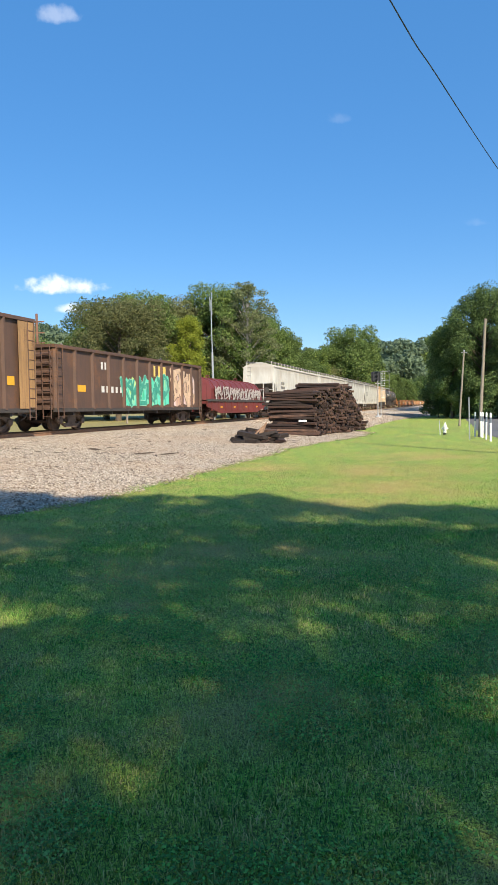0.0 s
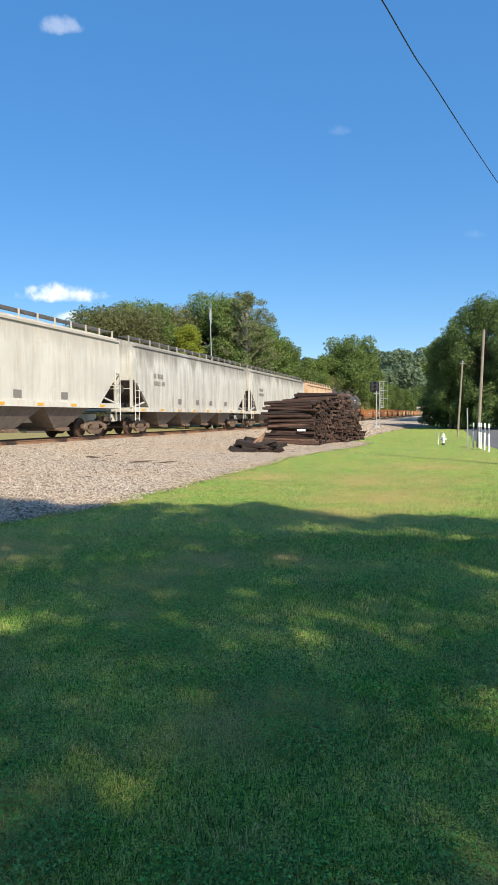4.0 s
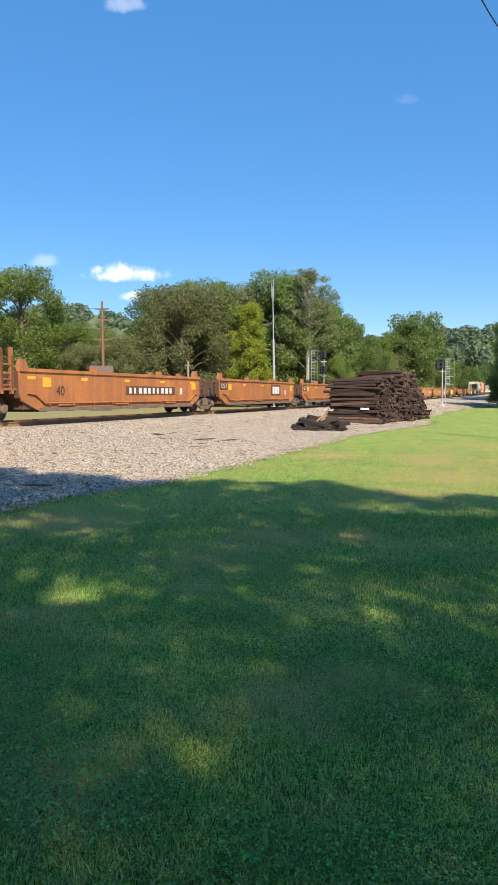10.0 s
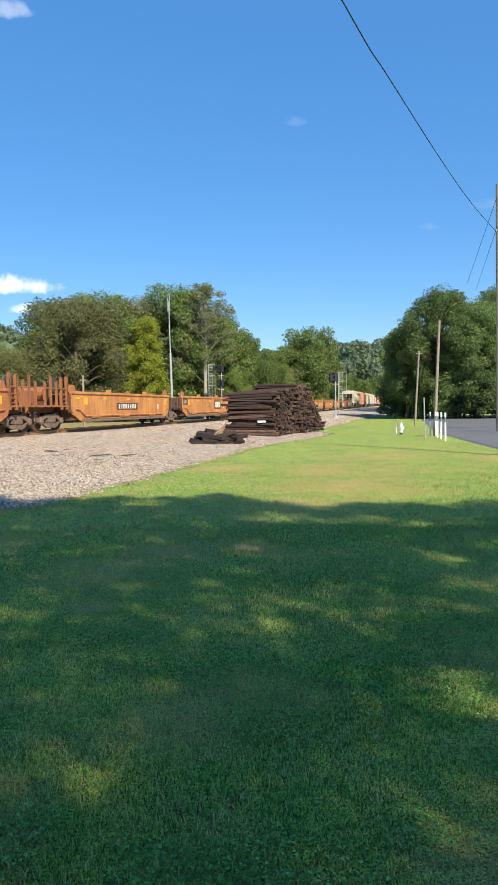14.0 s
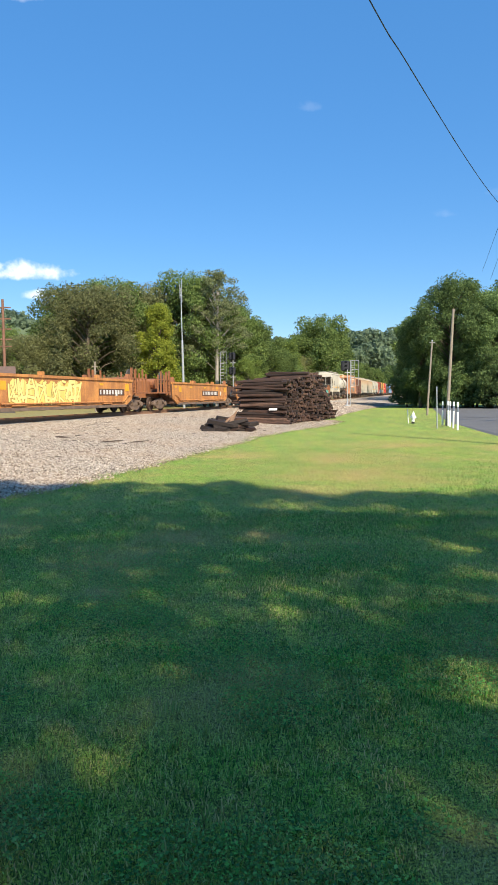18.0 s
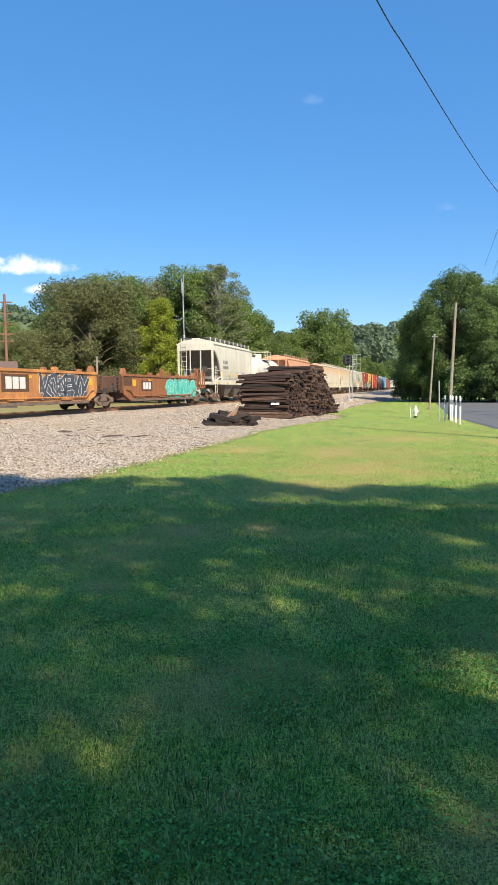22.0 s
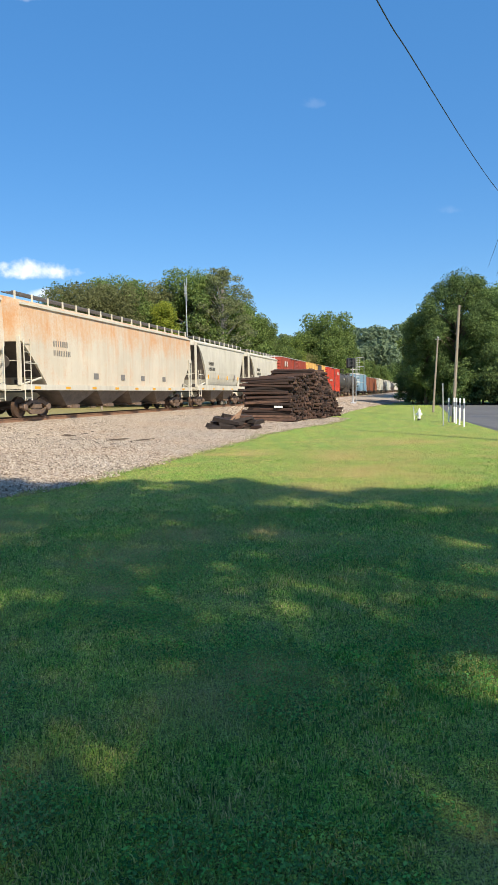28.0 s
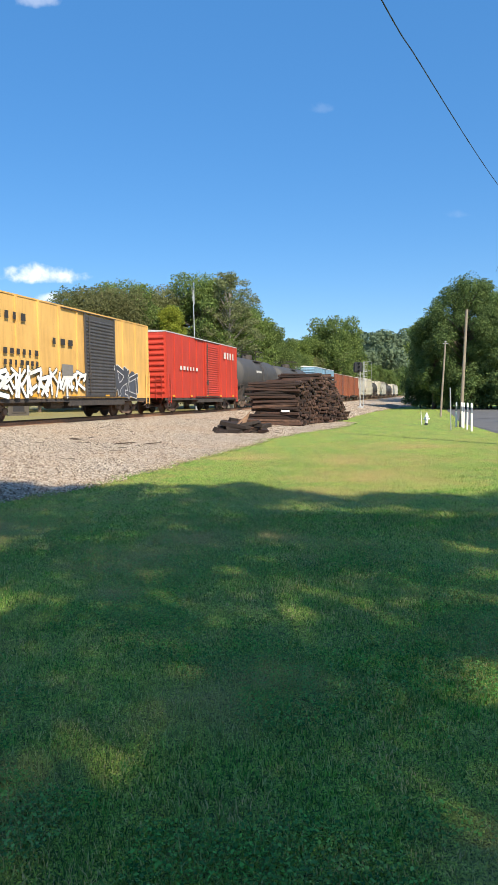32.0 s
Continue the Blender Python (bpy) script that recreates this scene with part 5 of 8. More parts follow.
def curved_mark(car, x0, x1, a0, a1, r, zc, mat, name, bars=0):
    """Paint that follows the tank's side; angles from level, in degrees, upward."""
    b = Build()
    n = max(1, bars)
    w = (x1 - x0) / n
    for i in range(n):
        xa, xb = x0 + i * w, x0 + i * w + (w * 0.68 if bars else w)
        st = np.radians(np.linspace(a0, a1, 5))
        ring = [[(x, -(r + d) * math.cos(a), zc + (r + d) * math.sin(a)) for a in st] for x, d in ((xa, 0.006), (xb, 0.006))]
        k = len(st)
        v = ring[0] + ring[1]
        b.add(v, [(j, k + j, k + j + 1, j + 1) for j in range(k - 1)])
    return part(name, b, mat, car)


def coil_car(name, label, s0, s1, paint, hood, H=3.15):
    car, L = car_root(name, label, s0, s1)
    b = Build()
    b.box(-L / 2, L / 2, -1.5, 1.5, 1.25, 1.42)
    for sgn in (-1, 1):
        b.rings([[(-L / 2 + d * 0.0 + x, sgn * 1.46 + e, z) for x, z in ((0, 1.05), (0, 1.4), (L, 1.4), (L, 1.05), (L - 2.6, 0.55), (2.6, 0.55))] for d, e in ((0, -0.05), (0, 0.05))])
    b.box(-L / 2, L / 2, -0.25, 0.25, 0.7, 1.3)
    part("underframe", b, paint, car, fix=True)
    b = Build()
    for i in range(10):
        x = -L / 2 + 0.8 + i * (L - 1.6) / 9
        b.box(x - 0.05, x + 0.05, -1.56, -1.45, 0.75, 1.42)
    parts("side_post", b, paint, car)
    b = Build().box(-L / 2, L / 2, -1.58, -1.42, 1.40, 1.55).box(-L / 2, L / 2, 1.42, 1.58, 1.40, 1.55)
    part("deck_edge", b, DARK_STEEL, car)
    hl = L / 2 - 0.75
    b = Build()
    prof = [(1.44, 1.5), (1.38, 2.35), (1.05, 2.85), (0.45, H - 0.05), (0.0, H)]
    pr = [(-y, z) for y, z in prof] + [(y, z) for y, z in prof[-2::-1]]
    sl = lambda z: hl - 0.75 * max(0, (z - 1.5) / (H - 1.5))
    b.rings([[(sg * sl(z), y, z) for y, z in pr] for sg in (-1, 1)])
    cover = part("hood", b, hood, car, fix=True)
    for i in range(9):
        x = -hl + 1.0 + i * (2 * hl - 2.0) / 8
        b = Build()
        b.rings([[(x + d, y * 1.03, 1.5 + (z - 1.5) * 1.03) for y, z in pr] + [(x + d, y * 0.98, 1.5 + (z - 1.5) * 0.98) for y, z in pr[::-1]] for d in (-0.05, 0.05)])
        part("hood_rib", b, hood, cover, fix=True)
    b = Build()
    for x in (-hl * 0.5, hl * 0.5):
        b.path([(x - 0.3, 0, H), (x - 0.3, 0, H + 0.22), (x + 0.3, 0, H + 0.22), (x + 0.3, 0, H)], 0.04)
    parts("lifting_bracket", b, hood, cover)
    for sgn in (-1, 1):
        b = Build()
        for y in (-1.4, 0, 1.4):
            b.tube((sgn * (L / 2 - 0.1), y, 1.5), (sgn * (L / 2 - 0.1), y, 2.6), 0.025, 6)
        b.tube((sgn * (L / 2 - 0.1), -1.4, 2.6), (sgn * (L / 2 - 0.1), 1.4, 2.6), 0.025, 6)
        part("end_railing", b, paint, car)
    at(part("brake_wheel", BRAKE_WHEEL, None, car), -L / 2 - 0.05, -0.6, 2.4)
    reflectors(car, L, -1.52, 0.95, 3.0, 2.6)
    running_gear(car, L, 1.9)
    return car, L, hl


def well_unit(label, s0, s1, paint, plat=0, panel=None, post=True, first=False):
    """One low unit of an articulated well car: a trough between the trucks. plat: -1, 1 for an end platform with its own truck and coupler on that end."""
    car, L = car_root("well_car", label, s0, s1, "well cars of the train")
    top = 1.80
    b, low = Build(), Build()
    for sgn in (-1, 1):
        y0, y1 = sgn * 1.42, sgn * 1.5
        ya, yb = min(y0, y1), max(y0, y1)
        outline = [(-L / 2 + 0.9, 0.42), (L / 2 - 0.9, 0.42), (L / 2 - 0.1, 0.75), (L / 2, 1.0), (L / 2, top), (-L / 2, top), (-L / 2, 1.0), (-L / 2 + 0.1, 0.75)]
        b.rings([[(x, y, z) for x, z in outline] for y in (ya, yb)])
        b.box(-L / 2, L / 2, sgn * 1.46 - 0.10, sgn * 1.46 + 0.10, top - 0.02, top + 0.10)
        low.box(-L / 2 + 1.0, L / 2 - 1.0, sgn * 1.46 - 0.12, sgn * 1.46 + 0.10, 0.36, 0.50)
    parts("side_sill", b, paint, car, fix=True)
    parts("bottom_rail", low, GRIME, car, fix=True)
    b = Build()
    for i in range(8):
        x = -L / 2 + 1.4 + i * (L - 2.8) / 7
        b.box(x - 0.12, x + 0.12, -1.42, 1.42, 0.34, 0.46)
    b.box(-L / 2 + 1.0, L / 2 - 1.0, -1.42, -1.1, 0.36, 0.44).box(-L / 2 + 1.0, L / 2 - 1.0, 1.1, 1.42, 0.36, 0.44)
    part("well_floor", b, DARK_STEEL, car)
    for sgn in (-1, 1):
        x0, x1 = sorted((sgn * (L / 2 - 0.25), sgn * (L / 2 + 0.05)))
        b = Build()
        b.box(x0, x1, -1.45, 1.45, 0.85, top - 0.05)
        b.rings([[(sgn * (L / 2 - 0.25), y, 0.45), (sgn * (L / 2 - 0.25), y, 0.9), (sgn * (L / 2 - 1.1), y, 0.45)] for y in (-1.4, 1.4)])
        part("bulkhead", b, P_RUSTDARK, car, fix=True)
        b = Build()                                               # container guides on the corners
        for y in (-1.35, 1.35):
            b.rings([[(sgn * (L / 2 - 0.30) - 0.22, y - 0.12, top + 0.08), (sgn * (L / 2 - 0.30) + 0.22, y - 0.12, top + 0.08), (sgn * (L / 2 - 0.30) + 0.22, y + 0.12, top + 0.08), (sgn * (L / 2 - 0.30) - 0.22, y + 0.12, top + 0.08)],
                     [(sgn * (L / 2 - 0.30) - 0.10, y - 0.10, top + 0.42), (sgn * (L / 2 - 0.30) + 0.10, y - 0.10, top + 0.42), (sgn * (L / 2 - 0.30) + 0.10, y + 0.10, top + 0.42), (sgn * (L / 2 - 0.30) - 0.10, y + 0.10, top + 0.42)]])
        parts("corner_guide", b, P_RUSTORANGE, car, fix=True)
    b = Build()
    for x in (-L * 0.18, L * 0.2):
        b.box(x - 0.14, x + 0.14, -1.5, -1.32, top + 0.08, top + 0.26)
    parts("side_guide", b, paint, car)
    b = Build()
    for x in (-L * 0.32, -L * 0.05, L * 0.26):
        b.box(x - 0.5, x + 0.5, -1.60, -1.5, 0.56, 0.62)
    parts("side_step", b, paint, car)
    b = Build()
    zp = 0.66
    b.path([(-L / 2 + 0.35, -1.54, 1.02), (-L / 2 + 0.75, -1.56, 0.98), (-L / 2 + 1.25, -1.56, zp), (L / 2 - 1.25, -1.56, zp), (L / 2 - 0.75, -1.56, 0.98), (L / 2 - 0.35, -1.54, 1.02)], 0.032, 7)
    for i in range(9):
        x = -L / 2 + 1.5 + i * (L - 3.0) / 8
        b.box(x - 0.03, x + 0.03, -1.575, -1.49, zp - 0.07, zp + 0.07)
    part("train_line", b, paint, car)
    for x in (-L / 2 + 1.2, L / 2 - 0.95):
        stencil(car, x, x + 0.46, 1.24, 1.60, -1.507, YELLOW_MARK, "end_patch")
    stencil(car, L * 0.34, L * 0.34 + 0.22, 0.98, 1.3, -1.507, WHITE_MARK, "data_panel")
    # the joint on the forward end, over a shared truck
    for sgn in (-1, 1):
        joint = plat != sgn
        reach = 1.55 if joint else 2.35
        x0, x1 = sorted((sgn * L / 2, sgn * (L / 2 + reach)))
        dark = Build()
        dark.box(x0, x1, -0.55, 0.55, 0.85, 1.12)
        if joint:
            dark.rings([[(sgn * L / 2, y, 0.9), (sgn * L / 2, y, 1.65), (sgn * (L / 2 + 0.9), y, 1.12), (sgn * (L / 2 + 0.9), y, 0.9)] for y in (-1.25, -1.1)])
            dark.rings([[(sgn * L / 2, y, 0.9), (sgn * L / 2, y, 1.65), (sgn * (L / 2 + 0.9), y, 1.12), (sgn * (L / 2 + 0.9), y, 0.9)] for y in (1.1, 1.25)])
            part("joint_frame", dark, DARK_STEEL, car, fix=True)
        else:
            dark.box(x0, x1, -1.4, 1.4, 1.12, 1.2)
            part("end_platform", dark, P_RUSTORANGE, car)
            b = Build()
            for k in range(5):
                x = sgn * (L / 2 + 0.25 + k * 0.5)
                b.box(x - 0.05, x + 0.05, -1.42, -1.34, 1.15, 2.55 if k % 2 else 2.3)
                b.box(x - 0.05, x + 0.05, 1.34, 1.42, 1.15, 2.55 if k % 2 else 2.3)
            xs = sorted((sgn * (L / 2 + 0.3), sgn * (L / 2 + 2.3)))
            b.tube((xs[0], -1.38, 2.0), (xs[1], -1.38, 2.0), 0.03, 6).tube((xs[0], 1.38, 2.0), (xs[1], 1.38, 2.0), 0.03, 6)
            parts("platform_railing", b, P_RUSTORANGE, car)
            b = Build().tube((sgn * (L / 2 + 1.4), -0.9, 1.75), (sgn * (L / 2 + 1.4), 0.9, 1.75), 0.35, 12).box(sgn * (L / 2 + 1.9) - 0.25, sgn * (L / 2 + 1.9) + 0.25, -0.6, 0.6, 1.2, 1.9)
            parts("brake_gear", b, P_RUSTORANGE, car)
            wheel_ = part("brake_wheel", BRAKE_WHEEL, None, car)
            wheel_.matrix_basis = pose(sgn * (L / 2 + 0.75), -1.0, 2.15, 0, 0, 90) @ Matrix.Diagonal((1.5, 1.5, 1.5, 1))
            truck(car, sgn * (L / 2 + 1.25))
            at(part("coupler", COUPLER, None, car), sgn * (L / 2 + 2.35), 0, 0, 0 if sgn > 0 else 180)
        if post:
            b = Build()
            tall = 1.85 if joint else 2.6
            for k, dx in enumerate((0.25, 0.75)):
                b.box(sgn * (L / 2 + dx) - 0.06, sgn * (L / 2 + dx) + 0.06, -1.42, -1.30, 1.0, tall - 0.1 * k)
                b.box(sgn * (L / 2 + dx) - 0.06, sgn * (L / 2 + dx) + 0.06, 1.30, 1.42, 1.0, tall - 0.1 * k)
            for z in (1.3, 1.5, 1.7):
                b.tube((sgn * (L / 2 + 0.25), -1.36, z), (sgn * (L / 2 + 0.75), -1.36, z), 0.025, 5)
            parts("ladder", b, P_RUSTDARK if joint else P_RUSTORANGE, car)
    if plat != 1:
        truck(car, L / 2 + 1.55)
    reflectors(car, L, -1.502, 1.52, 3.1, 0.4)
    return car, L


def lettering(car, text, x, z, y, size, mat, name):
    """Readable letters of the built-in font, cut into a mesh."""
    cu = bpy.data.curves.new(name, "FONT")
    cu.body, cu.size, cu.extrude, cu.align_x = text, size, 0.002, "LEFT"
    tmp = bpy.data.objects.new(name, cu)
    scene.collection.objects.link(tmp)
    me = bpy.data.meshes.new_from_object(tmp)
    bpy.data.objects.remove(tmp)
    me.materials.clear()
    me.materials.append(mat)
    ob = part(name, me, None, car)
    ob.matrix_basis = pose(x, y, z, 90, 0, 0)
    return ob

# ---------------------------------------------------------------- train: paints
P_WHITE = car_paint("hopper_white", (0.63, 0.615, 0.565), (0.52, 0.40, 0.28), 0.45, 0.42, (0.40, 0.35, 0.29), 0.2, 0.55, None, 0.8, 0.16)
P_GREY = car_paint("hopper_grey", (0.63, 0.62, 0.57), (0.24, 0.15, 0.09), 0.2, 0.52, (0.20, 0.175, 0.15), 0.30, 0.55, None, 1.0)
P_CREAM = car_paint("hopper_cream", (0.63, 0.60, 0.51), (0.38, 0.22, 0.11), 0.2, 0.3, (0.34, 0.28, 0.21), 0.25)
P_TAN = car_paint("hopper_tan", (0.69, 0.555, 0.395), (0.47, 0.235, 0.10), 0.55, 0.40, (0.50, 0.30, 0.16), 0.25, 0.55, (3.9, 4.8, 0.08))
P_RUSTY = car_paint("hopper_rust_stained", (0.66, 0.60, 0.49), (0.60, 0.29, 0.11), 0.55, 0.22, (0.52, 0.38, 0.24), 0.2, 0.55, (2.8, 4.3, 0.15), 0.0, 0.20)
P_PEACH = car_paint("hopper_peach", (0.66, 0.32, 0.18), (0.68, 0.50, 0.38), 0.65, 0.3, (0.54, 0.30, 0.18), 0.3, 0.55, None, 0.0, 0.20)
P_BROWN = car_paint("gondola_brown", (0.125, 0.070, 0.050), (0.21, 0.095, 0.045), 0.55, 0.5, (0.05, 0.04, 0.035), 0.5)
P_RUSTTAN = car_paint("rusty_tan", (0.42, 0.24, 0.10), (0.16, 0.08, 0.04), 0.5, 0.6, (0.12, 0.08, 0.05), 0.4)
P_REDBROWN = car_paint("hopper_red_brown", (0.15, 0.062, 0.045), (0.11, 0.05, 0.03), 0.4, 0.6, (0.06, 0.04, 0.035), 0.4)
P_MAROON = car_paint("coil_maroon", (0.17, 0.030, 0.028), (0.17, 0.06, 0.03), 0.4, 0.5, (0.09, 0.04, 0.035), 0.35)
P_RUSTRED = car_paint("rusty_red", (0.30, 0.095, 0.05), (0.16, 0.06, 0.03), 0.5, 0.5, (0.09, 0.05, 0.04), 0.4)
P_BLACK = car_paint("tank_black", (0.055, 0.056, 0.060), (0.16, 0.085, 0.05), 0.22, 0.4, (0.085, 0.08, 0.078), 0.4, 0.68)
P_BLACKRUST = car_paint("tank_black_rusted", (0.055, 0.056, 0.060), (0.135, 0.080, 0.060), 0.30, 0.5, (0.10, 0.09, 0.085), 0.4, 0.68, (3.6, 4.6, 0.17))
P_TANKWHITE = car_paint("tank_white", (0.60, 0.57, 0.51), (0.060, 0.045, 0.040), 0.2, 0.4, (0.46, 0.38, 0.29), 0.2, 0.55, (2.22, 1.92, 0.6))
P_ORANGE = car_paint("well_orange", (0.49, 0.182, 0.050), (0.29, 0.11, 0.045), 0.95, 0.24, (0.30, 0.12, 0.05), 0.45)
P_ORANGE2 = car_paint("well_orange_pale", (0.64, 0.29, 0.082), (0.36, 0.15, 0.055), 0.95, 0.28, (0.36, 0.165, 0.07), 0.45)
P_RUSTORANGE = car_paint("well_orange_rusted", (0.34, 0.135, 0.052), (0.20, 0.08, 0.04), 0.6, 0.6, (0.14, 0.07, 0.045), 0.4)
P_RUSTDARK = car_paint("well_joint_brown", (0.115, 0.060, 0.038), (0.17, 0.08, 0.045), 0.5, 0.5, (0.06, 0.04, 0.032), 0.45)
P_BOXRED = car_paint("boxcar_red", (0.36, 0.062, 0.036), (0.20, 0.05, 0.03), 0.3, 0.4, (0.14, 0.045, 0.035), 0.3)
P_BRIGHTRED = car_paint("boxcar_bright_red", (0.52, 0.050, 0.028), (0.26, 0.05, 0.03), 0.15, 0.3, (0.22, 0.04, 0.03), 0.25)
P_YELLOW = car_paint("boxcar_yellow", (0.74, 0.45, 0.14), (0.46, 0.24, 0.08), 0.2, 0.4, (0.40, 0.22, 0.07), 0.25)
P_DOORBLACK = car_paint("door_black", (0.055, 0.055, 0.060), (0.14, 0.09, 0.06), 0.3, 0.4, (0.12, 0.11, 0.10), 0.4)
P_BLUE = car_paint("boxcar_blue", (0.20, 0.36, 0.52), (0.18, 0.10, 0.06), 0.25, 0.4, (0.15, 0.18, 0.2), 0.3)
# colour of the hopper bays, also painted on end slopes as shade
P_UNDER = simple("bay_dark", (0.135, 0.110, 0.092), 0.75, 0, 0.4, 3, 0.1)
P_SILVER = simple("roof_silver", (0.60, 0.60, 0.58), 0.5, 0.2, 0.2, 4, 0.05)
GR_GREEN = graffiti("graffiti_green", [(0.06, 0.46, 0.22), (0.10, 0.62, 0.40), (0.14, 0.66, 0.50), (0.50, 0.70, 0.22)], (0.30, 0.62, 0.45), (0.05, 0.30, 0.22))
GR_PINK = graffiti("graffiti_pink", [(0.62, 0.22, 0.42), (0.78, 0.66, 0.64), (0.60, 0.40, 0.26), (0.52, 0.33, 0.20)], (0.12, 0.07, 0.06), (0.62, 0.44, 0.30))
GR_GREY = graffiti("graffiti_silver", [(0.42, 0.40, 0.40), (0.10, 0.09, 0.10), (0.62, 0.60, 0.58), (0.30, 0.14, 0.12)], (0.09, 0.045, 0.042), (0.44, 0.39, 0.36))
GR_WHITE = graffiti("graffiti_white", [(0.80, 0.80, 0.78), (0.72, 0.72, 0.70), (0.78, 0.76, 0.70), (0.60, 0.58, 0.54)], (0.03, 0.03, 0.03), (0.78, 0.77, 0.74))
GR_TEAL = graffiti("graffiti_teal", [(0.05, 0.42, 0.34), (0.10, 0.55, 0.42), (0.04, 0.36, 0.30), (0.06, 0.48, 0.38)], (0.66, 0.72, 0.68), (0.07, 0.50, 0.40))
GR_BLUE = graffiti("graffiti_blue", [(0.26, 0.36, 0.40), (0.34, 0.40, 0.42), (0.28, 0.34, 0.38)], (0.40, 0.42, 0.40))
GR_YELLOW = graffiti("graffiti_yellow", [(0.85, 0.62, 0.16), (0.80, 0.55, 0.14), (0.88, 0.70, 0.25)], (0.35, 0.20, 0.06))
GR_DARK = graffiti("graffiti_dark", [(0.05, 0.06, 0.08), (0.09, 0.10, 0.13), (0.04, 0.04, 0.05)], (0.72, 0.72, 0.72), (0.06, 0.065, 0.08))


def stroke(b, x0, z0, x1, z1, w, y, mat):
    """One flat sprayed stroke with cut ends."""
    d = Vector((x1 - x0, 0, z1 - z0))
    q = Vector((-d.z, 0, d.x)).normalized() * w / 2
    e = d.normalized() * w * 0.25
    a, c = Vector((x0, y, z0)) - e, Vector((x1, y, z1)) + e
    v = [a - q, c - q, c + e * 0.8, c + q, a + q, a - e * 0.8]
    b.add(v, [(0, 1, 2, 3, 4, 5)], mat)


SHAPES = (((0, 0, 0.1, 1), (0.1, 1, 0.85, 0.9), (0.85, 0.9, 0.8, 0.5), (0.8, 0.5, 0.15, 0.45)), ((0.1, 0, 0, 0.95), (0.1, 0.05, 0.9, 0.1), (0.9, 0.1, 0.85, 0.6)), ((0, 1, 0.45, 0.0), (0.45, 0.0, 0.95, 1)),
          ((0, 0.5, 0.5, 1), (0.5, 1, 0.95, 0.5), (0.95, 0.5, 0.5, 0), (0.5, 0, 0, 0.5)), ((0.1, 0, 0.05, 1), (0.1, 0.5, 0.9, 1), (0.2, 0.5, 0.95, 0)), ((0.9, 0.95, 0.1, 0.85), (0.1, 0.85, 0.2, 0.5), (0.2, 0.5, 0.9, 0.42), (0.9, 0.42, 0.8, 0.05), (0.8, 0.05, 0, 0.1)))


def sprayed(car, x0, x1, z0, z1, y, mat, seed=0, tilt=0.0, coat=True):
    """A sprayed piece: an uneven coat of paint with overlapping, unreadable shapes drawn on it."""
    rr = random.Random(seed)
    b = Build()
    n = max(5, int((x1 - x0) / 0.22))
    tall = z1 - z0
    tops = [z1 - tall * (0.10 + 0.10 * math.sin(i * 1.9 + seed) + 0.08 * rr.random()) + tilt * i / n for i in range(n + 1)]
    bots = [z0 + rr.random() * tall * 0.10 for i in range(n + 1)]
    xs = [x0 + (x1 - x0) * i / n for i in range(n + 1)]
    v = [(x, y, z) for x, z in zip(xs, bots)] + [(x, y, z) for x, z in zip(xs, tops)]
    if coat:
        b.add(v, [(i, i + 1, n + 2 + i, n + 1 + i) for i in range(n)])
    if tall > 0.5:
        wide = tall * 0.55
        count = max(2, int((x1 - x0) / wide))
        wide = (x1 - x0) / count
        for i in range(count):
            xa, w = x0 + i * wide - wide * 0.05, wide * 1.1
            form = rr.choice(SHAPES)
            za, h = z0 + tall * (0.08 + 0.06 * rr.random()), tall * (0.70 + 0.08 * rr.random())
            thick = tall * rr.uniform(0.09, 0.16)
            bent = [tuple(min(1.1, max(-0.1, v + rr.uniform(-0.3, 0.3))) for v in seg) for seg in form + rr.choice(SHAPES)[:2]]
            for layer, (grow, mt) in enumerate(((1.0 + 0.05 * tall / thick * 0.9, 1), (1.0, 2))):
                for j, (p, q, r_, u) in enumerate(bent):
                    stroke(b, xa + p * w, za + q * h + tilt * i / count, xa + r_ * w, za + u * h + tilt * i / count, thick * grow, y - 0.004 - 0.004 * layer - 0.0006 * j, mt)
    return part("graffiti", b, [mat, *SPRAY[mat.name]], car, "sprayed graffiti lettering")


# ---------------------------------------------------------------- train: the cars, first to last
c, L, y = gondola("hopper_car", "rust-brown open hopper car with tan rusted end", -281.5, -265.3, P_BROWN, 4.45, 9, P_RUSTTAN)
stencil(c, L / 2 - 1.1, L / 2 - 0.02, 1.0, 4.4, y - 0.125, P_RUSTTAN, "rust_stain", 0, "tan rusted end panel")
stencil(c, L / 2 - 1.9, L / 2 - 1.25, 1.9, 2.25, y - 0.01, YELLOW_MARK, "reflector")
c, L, y = gondola("gondola_car", "dark brown gondola with green and tan graffiti", -263.9, -247.0, P_BROWN, 3.60, 11)
sprayed(c, -L * 0.14, L * 0.20, 1.05, 2.65, y - 0.006, GR_GREEN, 1, 0.3)
sprayed(c, L * 0.22, L * 0.44, 1.05, 3.3, y - 0.006, GR_PINK, 2, -0.1)
stencil(c, -L * 0.265, -L * 0.225, 2.85, 3.2, y - 0.004, WHITE_MARK, "reporting_mark", 2)
stencil(c, -L * 0.265, -L * 0.10, 1.75, 2.05, y - 0.004, WHITE_MARK, "reporting_number", 6)
stencil(c, L * 0.08, L * 0.19, 2.75, 3.35, y - 0.004, GR_YELLOW, "stencil", 3)
stencil(c, -L * 0.40, -L * 0.35, 1.75, 2.05, y - 0.004, YELLOW_MARK, "reflector")
scrap = Build()
rs = random.Random(3)
